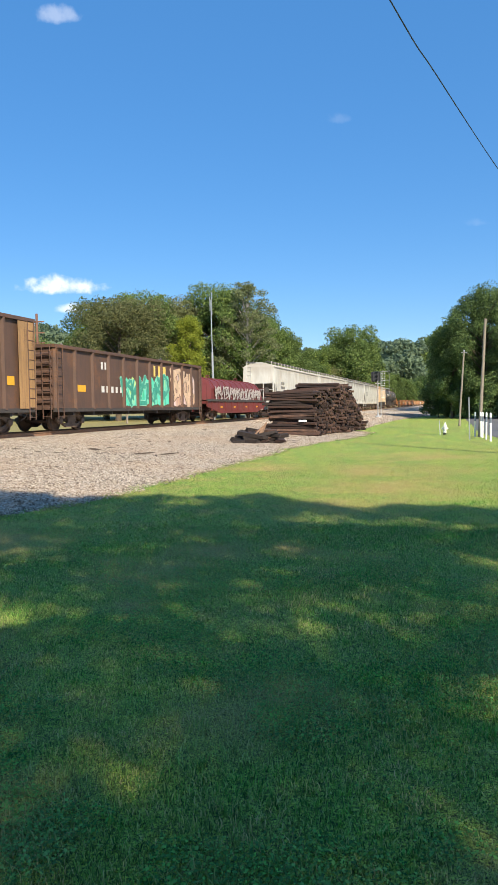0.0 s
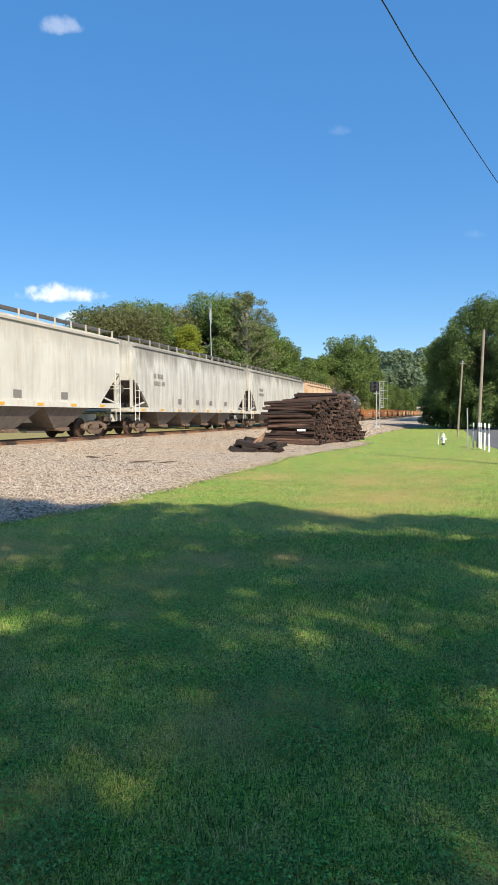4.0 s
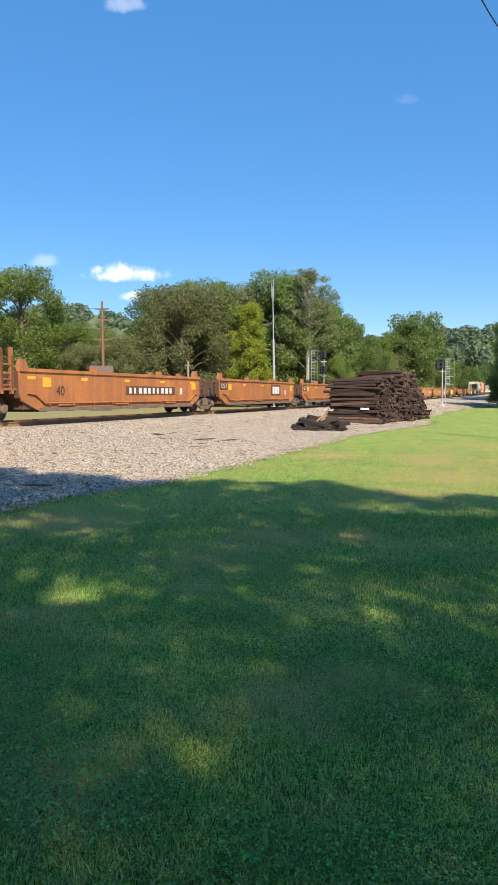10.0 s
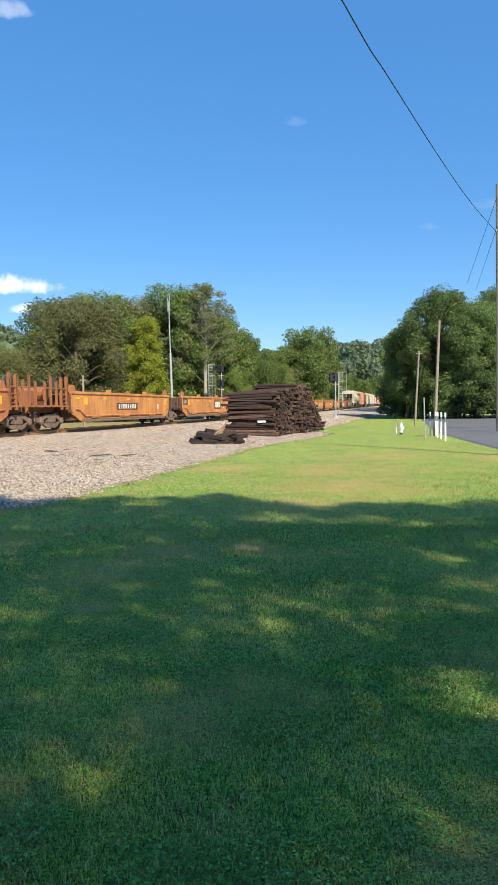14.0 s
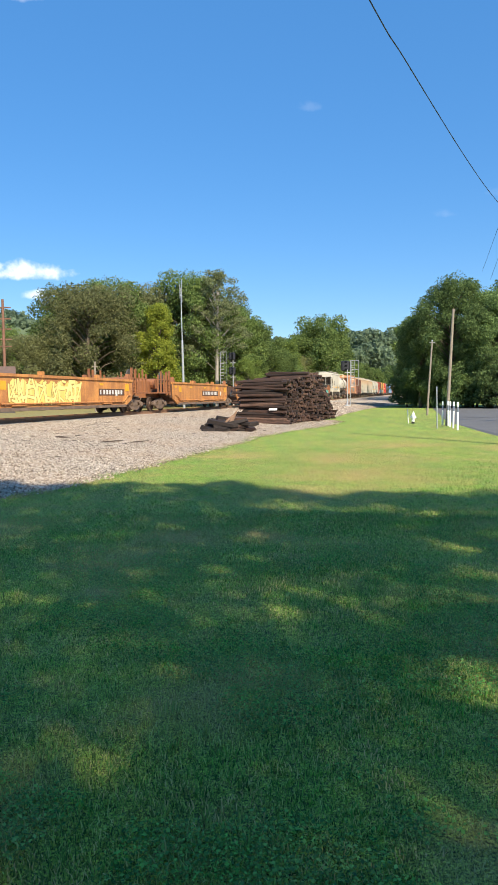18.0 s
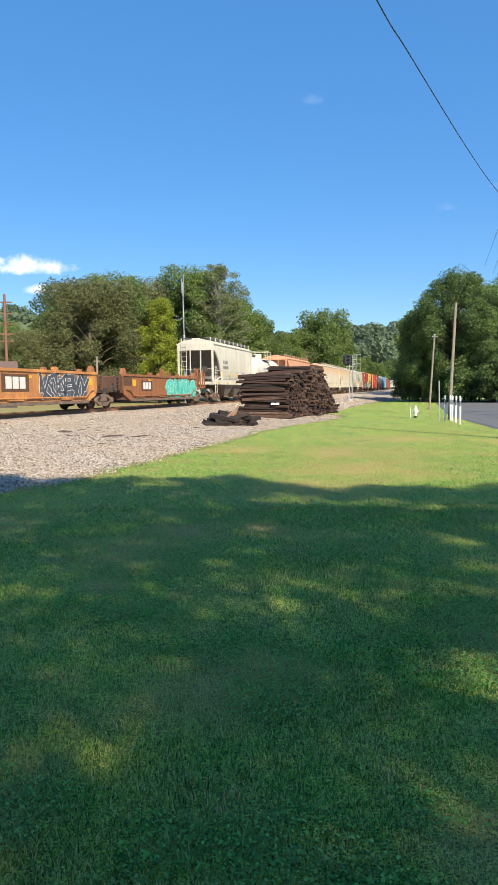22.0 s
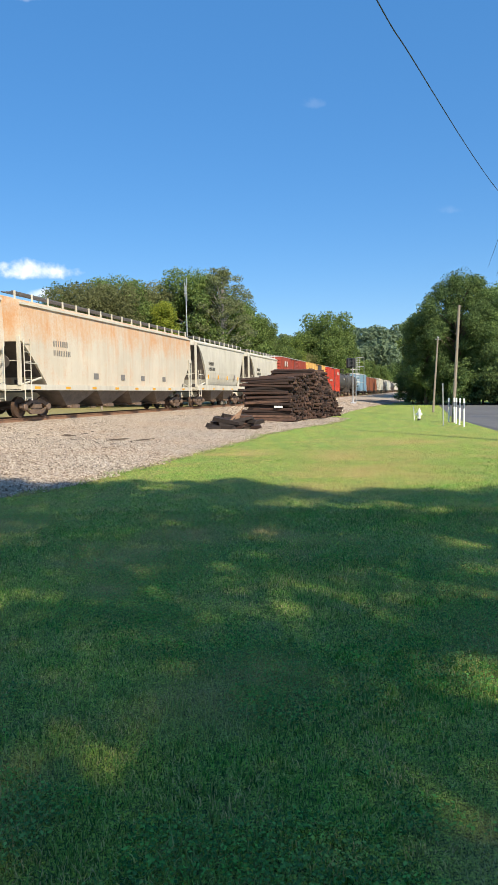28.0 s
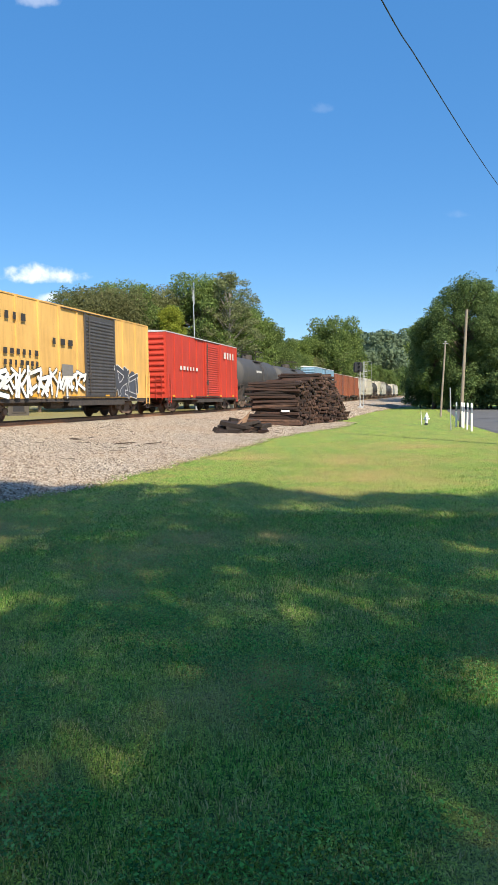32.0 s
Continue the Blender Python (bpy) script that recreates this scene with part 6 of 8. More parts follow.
for k in range(60):
    x = rs.uniform(-L * 0.46, L * 0.3)
    z = 3.3 + rs.random() * 0.35
    scrap.tube((x, rs.uniform(-1.2, 1.2), z - 0.5), (x + rs.uniform(-0.6, 0.6), rs.uniform(-1.2, 1.2), z + rs.random() * 0.3), rs.uniform(0.03, 0.12), 5)
scrap.box(-L / 2 + 0.1, L / 2 - 0.1, -1.4, 1.4, 1.1, 3.2)
part("scrap_load", scrap, simple("scrap_metal", (0.20, 0.17, 0.15), 0.6, 0.4, 0.6, 3, 0.2), c, "pale and dark scrap metal heaped inside")
c, L, hl = coil_car("coil_car", "maroon covered coil car with grey graffiti on its hood", -245.6, -231.0, P_MAROON, P_MAROON)
sprayed(c, -hl + 0.9, hl - 0.7, 1.58, 2.55, -1.49, GR_GREY, 7, -0.1, False)
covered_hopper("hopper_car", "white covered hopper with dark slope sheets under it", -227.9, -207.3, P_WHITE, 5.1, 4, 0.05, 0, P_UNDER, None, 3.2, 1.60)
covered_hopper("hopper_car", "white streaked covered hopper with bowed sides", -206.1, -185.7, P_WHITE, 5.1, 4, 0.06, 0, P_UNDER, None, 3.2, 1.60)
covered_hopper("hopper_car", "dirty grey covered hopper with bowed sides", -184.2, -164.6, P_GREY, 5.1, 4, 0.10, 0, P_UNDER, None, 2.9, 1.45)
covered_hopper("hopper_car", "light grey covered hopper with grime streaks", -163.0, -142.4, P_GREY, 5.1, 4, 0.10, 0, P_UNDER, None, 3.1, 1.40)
covered_hopper("hopper_car", "peach-tan ribbed covered hopper with rust stains", -140.4, -124.0, P_TAN, 4.95, 3, 0.0, 14, P_UNDER, None, 3.2, 1.72, True, 1.7, 1.7, True, False, None, P_TAN)
c, L, r, zc = tank_car("tank_car", "black tank car with white stencilled markings", -122.7, -108.2, P_BLACK, 1.56, 3.1)
curved_mark(c, -3.4, -0.6, 8, 17, r, zc, WHITE_MARK, "reporting_mark", 9)
curved_mark(c, -2.6, -0.7, 1, 4, r, zc, WHITE_MARK, "data_panel")
for x in (-3.8, -0.3, 2.0, 4.6):
    curved_mark(c, x, x + 0.1, -12, 14, r, zc, YELLOW_MARK, "reflector")
curved_mark(c, 2.4, 3.0, 2, 14, r, zc, GREY_MARK, "data_panel")
c, L, r, zc = tank_car("tank_car", "black tank car with rust along its top", -106.9, -93.4, P_BLACKRUST, 1.56, 3.1)
curved_mark(c, -2.1, -0.2, 8, 17, r, zc, WHITE_MARK, "reporting_mark", 9)
curved_mark(c, -2.1, -0.6, -2, 2, r, zc, WHITE_MARK, "data_panel", 12)
for x in (-2.5, 0.0, 2.6, 5.6):
    curved_mark(c, x, x + 0.1, -14, 14, r, zc, YELLOW_MARK, "reflector")
for x, w in ((1.0, 0.5), (3.0, 0.6), (4.0, 0.4), (4.8, 0.7)):
    curved_mark(c, x, x + w, -12, 4, r, zc, GREY_MARK if x < 4.5 else WHITE_MARK, "data_panel", 0 if x < 4.5 else 7)

PANEL = simple("logo_panel", (0.105, 0.052, 0.03), 0.7, 0, 0.3, 8, 0)


def logo(car, x, z, w=1.9, h=0.72):
    """The maker's block mark: three pale shapes on a dark panel."""
    stencil(car, x, x + w, z, z + h, -1.512, PANEL, "logo_panel")
    b = Build()
    u = w * 0.76 / 3
    for i in range(3):
        xa = x + 0.12 * w + i * u
        b.box(xa + u * 0.08, xa + u * 0.92, -1.521, -1.516, z + h * 0.16, z + h * 0.84)
    part("logo", b, WHITE_MARK, car, "pale block logo")


WELLS = ((-89.5, -75.6, P_ORANGE, -1, "number"), (-73.0, -59.6, P_ORANGE, 0, "logo"), (-57.4, -44.4, P_ORANGE, 0, "logo"), (-41.6, -28.6, P_ORANGE, 0, "logo_small"), (-25.4, -11.4, P_ORANGE, 1, "number"),
         (-6.1, 7.4, P_ORANGE2, -1, "number_small"), (10.3, 23.1, P_ORANGE2, 0, "logo"), (26.2, 39.2, P_ORANGE2, 0, "logo"), (42.3, 54.6, P_ORANGE2, 0, "graffiti"), (57.7, 71.4, P_ORANGE2, 1, "yellow"),
         (77.8, 90.6, P_ORANGE2, -1, "number"), (93.7, 106.5, P_ORANGE2, 0, "logo"), (109.6, 122.6, P_ORANGE2, 0, "logo_small"), (125.7, 138.5, P_ORANGE2, 0, "wild"), (141.6, 153.8, P_RUSTORANGE, 1, "green"))
for i, (a, b_, paint, plat, deco) in enumerate(WELLS):
    words = {"number": "orange well car unit with a number panel", "number_small": "orange well car unit with small number panel", "logo": "orange well car unit with a block logo", "logo_small": "orange well car unit with a small block logo",
             "graffiti": "orange well car unit with white graffiti", "yellow": "pale orange well car unit with yellow graffiti", "wild": "orange well car unit covered in graffiti", "green": "rusty orange well car unit with green graffiti"}[deco]
    c, L = well_unit(words, a, b_, paint, plat)
    y = -1.506
    if deco.startswith("number"):
        stencil(c, -L * 0.02 if deco == "number" else -L * 0.12, L * 0.30 if deco == "number" else L * 0.10, 0.95, 1.35, y, PANEL, "number_panel")
        stencil(c, L * 0.0 if deco == "number" else -L * 0.10, L * 0.29 if deco == "number" else L * 0.09, 1.02, 1.28, y - 0.006, WHITE_MARK, "reporting_number", 10)
    if i == 0:
        lettering(c, "40", -L * 0.36, 0.95, y - 0.008, 0.5, BLACK_MARK, "length_stencil")
    if deco == "logo":
        logo(c, L * 0.13, 0.92)
    if deco == "logo_small":
        logo(c, -L * 0.05, 0.95, 1.5, 0.6)
    if deco == "graffiti":
        sprayed(c, -L * 0.35, L * 0.1, 0.7, 1.75, y - 0.006, GR_WHITE, i)
        logo(c, L * 0.2, 0.92)
    if deco == "yellow":
        sprayed(c, -L * 0.36, L * 0.06, 0.6, 1.75, y - 0.006, GR_YELLOW, i)
        stencil(c, L * 0.2, L * 0.42, 1.0, 1.35, y, PANEL, "number_panel")
        stencil(c, L * 0.21, L * 0.41, 1.06, 1.29, y - 0.006, WHITE_MARK, "reporting_number", 8)
    if deco == "wild":
        logo(c, -L * 0.12, 0.95)
        sprayed(c, L * 0.10, L * 0.42, 0.6, 1.8, y - 0.006, GR_DARK, i, 0.1)
        sprayed(c, -L * 0.42, -L * 0.14, 0.6, 1.6, y - 0.006, GR_WHITE, i + 1)
    if deco == "green":
        sprayed(c, L * 0.02, L * 0.48, 0.5, 1.78, y - 0.006, GR_TEAL, i)
        logo(c, -L * 0.30, 0.95, 1.6, 0.6)
    if plat != -1:
        stencil(c, -L / 2 + 0.02, -L / 2 + 1.1, 1.25, 1.75, y - 0.004, PANEL, "end_panel")
        if i in (1, 2, 3, 6, 7, 12):
            lettering(c, "125 T", -L / 2 + 0.14, 1.36, y - 0.012, 0.36, WHITE_MARK, "load_stencil")
    if i in (2, 3, 6, 7):
        lettering(c, {2: "D", 3: "C", 6: "E", 7: "D"}[i], -L * 0.06 if i == 2 else L * 0.0, 1.0, y - 0.008, 0.42, BLACK_MARK, "unit_letter")

covered_hopper("hopper_car", "cream two-bay covered hopper with dark end openings", 158.0, 170.0, P_CREAM, 5.0, 2, 0.08, 0, P_UNDER, None, 4.15, 1.65, True, 2.2, 1.6, bend=0.6, tuck=0.22)
c, L, r, zc = tank_car("tank_car", "white tank car with cream platform railing", 171.4, 184.6, P_TANKWHITE, 1.42, 2.98, None, simple("railing_cream", (0.72, 0.68, 0.48), 0.6, 0, 0.2, 6, 0))
curved_mark(c, -2.6, -0.6, 4, 12, r, zc, GREY_MARK, "reporting_mark", 7)
c = covered_hopper("hopper_car", "faded orange covered hopper with rounded sides", 186.9, 203.5, P_PEACH, 5.1, 4, 0.12, 0, P_UNDER, None, 4.6, 1.25, True, 2.2, 1.75, True, True, BLACK_MARK, P_PEACH, 0.55, 0.14, P_PEACH)
sprayed(c, 1.4, 4.2, 3.15, 3.75, -1.63, GR_BLUE, 31)
sprayed(c, -2.2, 1.6, 3.15, 3.36, -1.632, GR_BLUE, 32)
sprayed(c, 1.0, 3.2, 1.6, 2.3, -1.618, GR_BLUE, 33)
sprayed(c, -2.6, 1.3, 2.1, 2.3, -1.62, GR_BLUE, 32)
c, L, y = gondola("open_hopper_car", "red-brown ribbed open-top hopper car", 205.2, 215.9, P_REDBROWN, 4.45, 14)
stencil(c, -L * 0.22, L * 0.02, 2.6, 2.85, y - 0.004, WHITE_MARK, "reporting_number", 5)
covered_hopper("hopper_car", "off-white covered hopper with orange rust stains", 217.0, 237.7, P_RUSTY, 5.1, 4, 0.10, 0, P_UNDER, P_CREAM, 2.9, 1.40)
covered_hopper("hopper_car", "cream covered hopper heavily stained with rust", 238.9, 259.1, P_RUSTY, 5.1, 4, 0.06, 0, P_UNDER, P_CREAM, 3.2, 1.40)
covered_hopper("hopper_car", "cream covered hopper with rounded sides", 260.5, 273.3, P_CREAM, 5.0, 2, 0.10, 0, P_UNDER, None, 4.5, 1.45, True, 2.2, 1.6, mark_mat=BLACK_MARK, bend=0.55, tuck=0.30)
covered_hopper("hopper_car", "pale grey two-bay covered hopper with rounded sides", 275.2, 287.0, P_CREAM, 4.95, 2, 0.09, 0, P_UNDER, None, 4.45, 1.45, True, 2.2, 1.6, mark_mat=BLACK_MARK, bend=0.55, tuck=0.26)
c, L, y = boxcar("box_car", "dark red ribbed boxcar with teal and white graffiti", 288.5, 304.3, P_BOXRED, P_BOXRED, 5.25, P_SILVER, 12, (-0.6, 2.5), 5)
sprayed(c, L * 0.17, L * 0.46, 1.1, 2.7, y - 0.03, GR_TEAL, 41, 0.1)
sprayed(c, -L * 0.42, -L * 0.06, 1.02, 2.35, y - 0.03, GR_GREY, 42, -0.2)
stencil(c, -L * 0.38, -L * 0.24, 4.05, 4.65, y - 0.03, WHITE_MARK, "logo", 2)
stencil(c, -L * 0.42, -L * 0.16, 2.95, 3.2, y - 0.03, WHITE_MARK, "reporting_number", 7)
c, L, y = boxcar("box_car", "yellow boxcar with a black sliding door and graffiti", 306.1, 321.9, P_YELLOW, P_DOORBLACK, 5.25, P_YELLOW, 10, (0.6, 3.6))
sprayed(c, -L * 0.45, L * 0.03, 1.0, 2.3, y - 0.03, GR_WHITE, 51, 0.0, False)
sprayed(c, L * 0.24, L * 0.38, 1.0, 2.6, y - 0.03, GR_DARK, 52)
stencil(c, -L * 0.45, -L * 0.25, 4.1, 4.4, y - 0.03, BLACK_MARK, "logo", 6)
stencil(c, -L * 0.14, -L * 0.02, 3.35, 3.62, y - 0.03, BLACK_MARK, "logo", 3)
stencil(c, -L * 0.36, -L * 0.20, 2.75, 2.97, y - 0.03, BLACK_MARK, "reporting_mark", 6)
stencil(c, -L * 0.36, -L * 0.20, 2.32, 2.52, y - 0.03, BLACK_MARK, "reporting_number", 7)
stencil(c, -L * 0.10, -L * 0.04, 2.0, 2.5, y - 0.05, GREY_MARK, "placard_board")
c, L, y = boxcar("box_car", "bright red ribbed boxcar", 324.6, 339.7, P_BRIGHTRED, P_BRIGHTRED, 5.25, P_SILVER, 11, (-0.4, 2.6))
stencil(c, L * 0.26, L * 0.46, 4.0, 4.5, y - 0.03, WHITE_MARK, "logo", 4)
stencil(c, -L * 0.36, -L * 0.12, 2.8, 3.05, y - 0.03, WHITE_MARK, "reporting_number", 6)
c, L, r, zc = tank_car("tank_car", "black tank car with small white stencils", 341.2, 355.6, P_BLACK, 1.56, 3.1)
curved_mark(c, -2.1, -0.2, 6, 14, r, zc, WHITE_MARK, "reporting_mark", 7)
tank_car("tank_car", "black tank car far down the train", 357.1, 374.0, P_BLACK, 1.52, 3.0)
boxcar("box_car", "light blue boxcar with a white roof", 377.5, 394.6, P_BLUE, P_BLUE, 5.25, WHITE_PAINT, 14, (-0.6, 2.4))
boxcar("box_car", "faded rust-red ribbed steel boxcar", 396.2, 412.4, P_RUSTRED, P_RUSTRED, 4.85, P_SILVER, 11, (-0.6, 2.4))
boxcar("box_car", "rust-red boxcar with a pale roof", 414.0, 430.2, P_RUSTRED, P_RUSTRED, 4.85, WHITE_PAINT, 11, (-0.6, 2.4))
s = 431.8
for k in range(9):
    ln = (12.2, 17.5, 17.5)[k % 3]
    if k in (2, 5, 6):
        tank_car("tank_car", "black tank car far down the train", s, s + 14.5, P_BLACK, 1.5, 3.0)
        s += 16
    else:
        covered_hopper("hopper_car", "pale covered hopper far down the train", s, s + ln, (P_GREY, P_CREAM)[k % 2], 4.9, 3, 0.05, 0, P_UNDER)
        s += ln + 1.6

# ---------------------------------------------------------------- the stack of old ties
def tie_mesh(length, seed):
    """A worn tie: chamfered, slightly bowed, with split ends."""
    rr = random.Random(seed)
    b = Build()
    n = 5
    rings = []
    w, h = rr.uniform(0.075, 0.100), rr.uniform(0.055, 0.070)
    for i in range(n):
        x = -length / 2 + length * i / (n - 1)
        dy, dz = rr.uniform(-0.008, 0.008), 0.012 * math.sin(i * 0.8 + seed)
        k = rr.uniform(0.93, 1.03)
        c = 0.015 + rr.random() * 0.012
        rings.append([(x + rr.uniform(-0.012, 0.012) * (i in (0, n - 1)), y * k + dy, z * k + dz) for y, z in
                      ((-w + c, -h), (w - c, -h), (w, -h + c), (w, h - c), (w - c, h), (-w + c, h), (-w, h - c), (-w, -h + c))])
    b.rings(rings)
    return fix_normals(b.mesh("tie", [TIE]))


TIES = [tie_mesh((2.6, 2.75, 2.6, 2.9, 3.2, 2.65)[k], k) for k in range(6)]


STACK_TURN = 69                              # the row of stacks runs beside the track, its ties point at it


def tie_stack(along, cols, rows, seed, spread, narrow=0.0, base=0.08, back=0.0):
    """Ties laid side by side in layers. along: how far the stack stands from the row's near corner; spread: by how much the lowest layers jut past the upper ones; narrow: how far the top layers draw in."""
    rr = random.Random(seed)
    root = tagged(new("tie_stack"), "tall stack of old dark railroad ties on the gravel", "tie stack", "stacks of old ties")
    a = radians(STACK_TURN)
    root.matrix_basis = pose(3.42 + math.cos(a) * along, 34.9 + math.sin(a) * along, base, 0, 0, STACK_TURN)
    sag = [rr.uniform(-0.02, 0.02) for c in range(cols)]
    for r in range(rows):
        k = r / rows
        lo = int(round(narrow * cols * max(0.0, k - 0.55)))
        for c in range(lo // 2, cols - lo):
            if r > 2 and rr.random() < 0.035:
                continue
            long_one = k < 0.22 or rr.random() < 0.12
            m = TIES[rr.choice((3, 4)) if long_one else rr.choice((0, 1, 2, 5))]
            length = (2.6, 2.75, 2.6, 2.9, 3.2, 2.65)[TIES.index(m)]
            o = new("tie", m)
            o.parent = root
            jut = rr.gauss(0, 0.13) + spread * (1 - k) ** 1.3 - back
            lx = 0.10 + c * 0.197 + rr.uniform(-0.03, 0.03)
            o.matrix_basis = pose(lx, length / 2 * 0.93 - jut, 0.07 + r * 0.124 + sag[c] * k + rr.uniform(-0.016, 0.016), rr.uniform(-16, 16), rr.uniform(-2.0, 2.0), 90 + rr.gauss(0, 3.2)) @ Matrix.Diagonal((0.93, 1, 1, 1))
    return root


near_stack = tie_stack(0.0, 11, 19, 21, 0.10, 0.2)
tie_stack(2.35, 11, 20, 22, 0.22, 0.1, 0.10, 0.05)
tie_stack(4.70, 12, 23, 23, 0.55, 0.2, 0.12, 0.0)
tie_stack(7.30, 12, 23, 24, 0.90, 0.9, 0.13, 0.10)


# the broken heap before the stack
hb = new("tie_heap")
tagged(hb, "low heap of broken charred ties on the gravel", "tie heap")
hb.matrix_basis = pose(0.47, 28.7, 0.09) @ Matrix.Diagonal((0.92, 0.92, 0.92, 1))
rr = random.Random(8)
CHARRED = simple("charred_tie", (0.024, 0.017, 0.015), 0.85, 0, 0.6, 7, 0.3)
PALE_SPLIT = simple("pale_split_wood", (0.24, 0.15, 0.10), 0.9, 0, 0.35, 9, 0.3)
for k in range(30):
    b = Build()
    ln = rr.uniform(0.55, 1.25)
    w, h = rr.uniform(0.10, 0.15), rr.uniform(0.08, 0.11)
    b.rings([[(-ln / 2 + rr.uniform(-0.08, 0.08), y * w, z * h) for y, z in ((-1, -1), (1, -1), (1, 1), (-1, 1))], [(0, y * w * 1.05, z * h) for y, z in ((-1, -1), (1, -1), (1, 1), (-1, 1))],
             [(ln / 2 + rr.uniform(-0.15, 0.15), y * w * 0.8, z * h * 0.7) for y, z in ((-1, -1), (1, -1), (1, 1), (-1, 1))]])
    o = part("broken_tie", b, CHARRED if k % 4 else TIE, hb, fix=True)
    lay = k // 9
    o.matrix_basis = pose(rr.uniform(-0.95, 1.0) * (1 - 0.25 * lay), rr.uniform(-0.5, 0.6), 0.08 + lay * 0.155, rr.uniform(-20, 20), rr.uniform(-14, 14), rr.uniform(-35, 35))
for x, lean, turn, ln in ((0.02, -58, 12, 0.95), (0.12, -66, -8, 1.05), (-0.12, -42, 20, 0.8)):
    w = 0.045
    o = part("splinter", Build().rings([[(q * ln, yy * w * g, zz * w * g) for yy, zz in ((-1, -1), (1, -1), (1, 0.6), (-0.6, 1))] for q, g in ((-0.5, 1.0), (0.1, 0.9), (0.35, 0.6), (0.5, 0.15))]), PALE_SPLIT, hb, "pale split splinter standing up", fix=True)
    o.matrix_basis = pose(x, -0.32, 0.55, 0, lean, turn)
white_box = Build().bevel_box(-0.22, 0.22, -0.05, 0.05, -0.055, 0.055, 0.012)
o = part("end_plate", white_box, WHITE_PAINT, near_stack, "white painted board on a tie")
o.matrix_basis = pose(-0.06, 0.62, 0.80, 0, 0, 90)

# splinters and scraps of wood on the gravel
rr = random.Random(14)
SPLINT = simple("grey_brown_splinter", (0.075, 0.055, 0.042), 0.9, 0, 0.4, 9, 0.2)
spots = [(19.75, 8.8, 0.62, 10), (19.6, 9.5, 0.45, 35), (19.2, 9.6, 0.5, -8), (20.2, 11.9, 0.45, -35), (20.0, 11.6, 0.4, 40), (8.9, 7.6, 0.55, 15)]
for k in range(84):
    spots.append((rr.uniform(11, 40), rr.uniform(6.6, 15.5), rr.uniform(0.08, 0.30), rr.uniform(0, 180)))
for k, (s, n, ln, turn) in enumerate(spots):
    if n < gravel_edge(s) + 0.3:
        continue
    b = Build()
    w = rr.uniform(0.012, 0.024) if k > 5 else 0.032
    b.rings([[(x * ln / 2, y * w * q, z * w * 0.6 * q + 0.01) for y, z in ((-1, -1), (1, -1), (1, 1), (-0.7, 1))] for x, q in ((-1, 0.5), (-0.3, 1.0), (0.4, 0.9), (1, 0.3))])
    o = tagged(part("wood_scrap", b, SPLINT, fix=True), "dark splintered wood scrap on the gravel", "wood scrap", "scraps of wood on the gravel")
    o.matrix_basis = pose(*place(s, n, profile(s, n) + 0.055), 0, rr.uniform(-5, 5), turn)

# ---------------------------------------------------------------- signals, poles, posts
def signal(name, label, x, y, base, height, heads, turn, ladder_dx, paint, big=1.25, head_dx=0.0):
    root = tagged(new(name), label, "rail signal", "trackside signals")
    root.matrix_basis = pose(x, y, base, 0, 0, turn)
    part("mast", Build().tube((0, 0, -0.1), (0, 0, height - 0.3), 0.06, 10).box(-0.28, 0.28, -0.28, 0.28, -0.1, 0.12).tube((0, 0, 0.1), (0, 0, 0.5), 0.12, 10, 0, 0.08), paint, root)
    for z in heads:
        b = Build()
        b.bevel_box(head_dx - 0.42 * big, head_dx + 0.42 * big, -0.06, 0.5, z - 0.5 * big, z + 0.5 * big, 0.12)
        h = part("signal_head", b, SIGNAL_BLACK, root, "black signal head with hooded lamps")
        for dz in (-0.38, 0, 0.38):
            n = 9
            v = [(head_dx + math.cos(a) * 0.15, yy, z + dz * big + math.sin(a) * 0.15) for yy in (-0.06, -0.34) for a in np.linspace(-0.5, math.pi + 0.5, n)]
            part("hood", Build().add(v, [(i, i + 1, n + i + 1, n + i) for i in range(n - 1)]), SIGNAL_BLACK, h)
        part("bracket", Build().tube((0, 0, z - 0.2), (0, 0.15, z - 0.2), 0.05, 8).tube((-0.3, 0.1, z - 0.75), (0.3, 0.1, z - 0.75), 0.04, 8), GALV, root)
    b = Build()
    lx = ladder_dx
    for dx in (-0.22, 0.22):
        b.tube((lx + dx, 0.25, height * 0.42), (lx + dx, 0.25, height), 0.02, 6)
    b.tube((lx - 0.22, 0.25, 0), (lx - 0.22, 0.25, height), 0.045, 8)
    for k in range(12):
        z = height * 0.42 + k * height * 0.58 / 11
        b.tube((lx - 0.22, 0.25, z), (lx + 0.22, 0.25, z), 0.016, 5)
    part("ladder", b, GALV, root, "pale service ladder")
    b = Build()
    for z in (height * 0.45, height * 0.62, height * 0.8, height - 0.02):
        b.path([(lx - 0.22, 0.25, z), (lx - 0.22, -0.45, z), (lx + 0.55, -0.45, z), (lx + 0.55, 0.25, z), (lx - 0.22, 0.25, z)], 0.016)
    for dx in (-0.22, 0.55):
        b.tube((lx + dx, -0.45, height * 0.45), (lx + dx, -0.45, height), 0.018, 6)
    part("safety_cage", b, GALV, root)
    return root


signal("railway_signal", "white trackside signal mast with black head and ladder", 14.5, 75.0, 0.42, 5.1, (4.5,), 0, 0.62, GALV, 1.15, -0.2)
signal("railway_signal", "two-headed trackside signal beyond the rails", 1.7, 80.0, 0.3, 6.6, (6.05, 4.35), 0, -1.3, GALV, 0.95, -0.1)

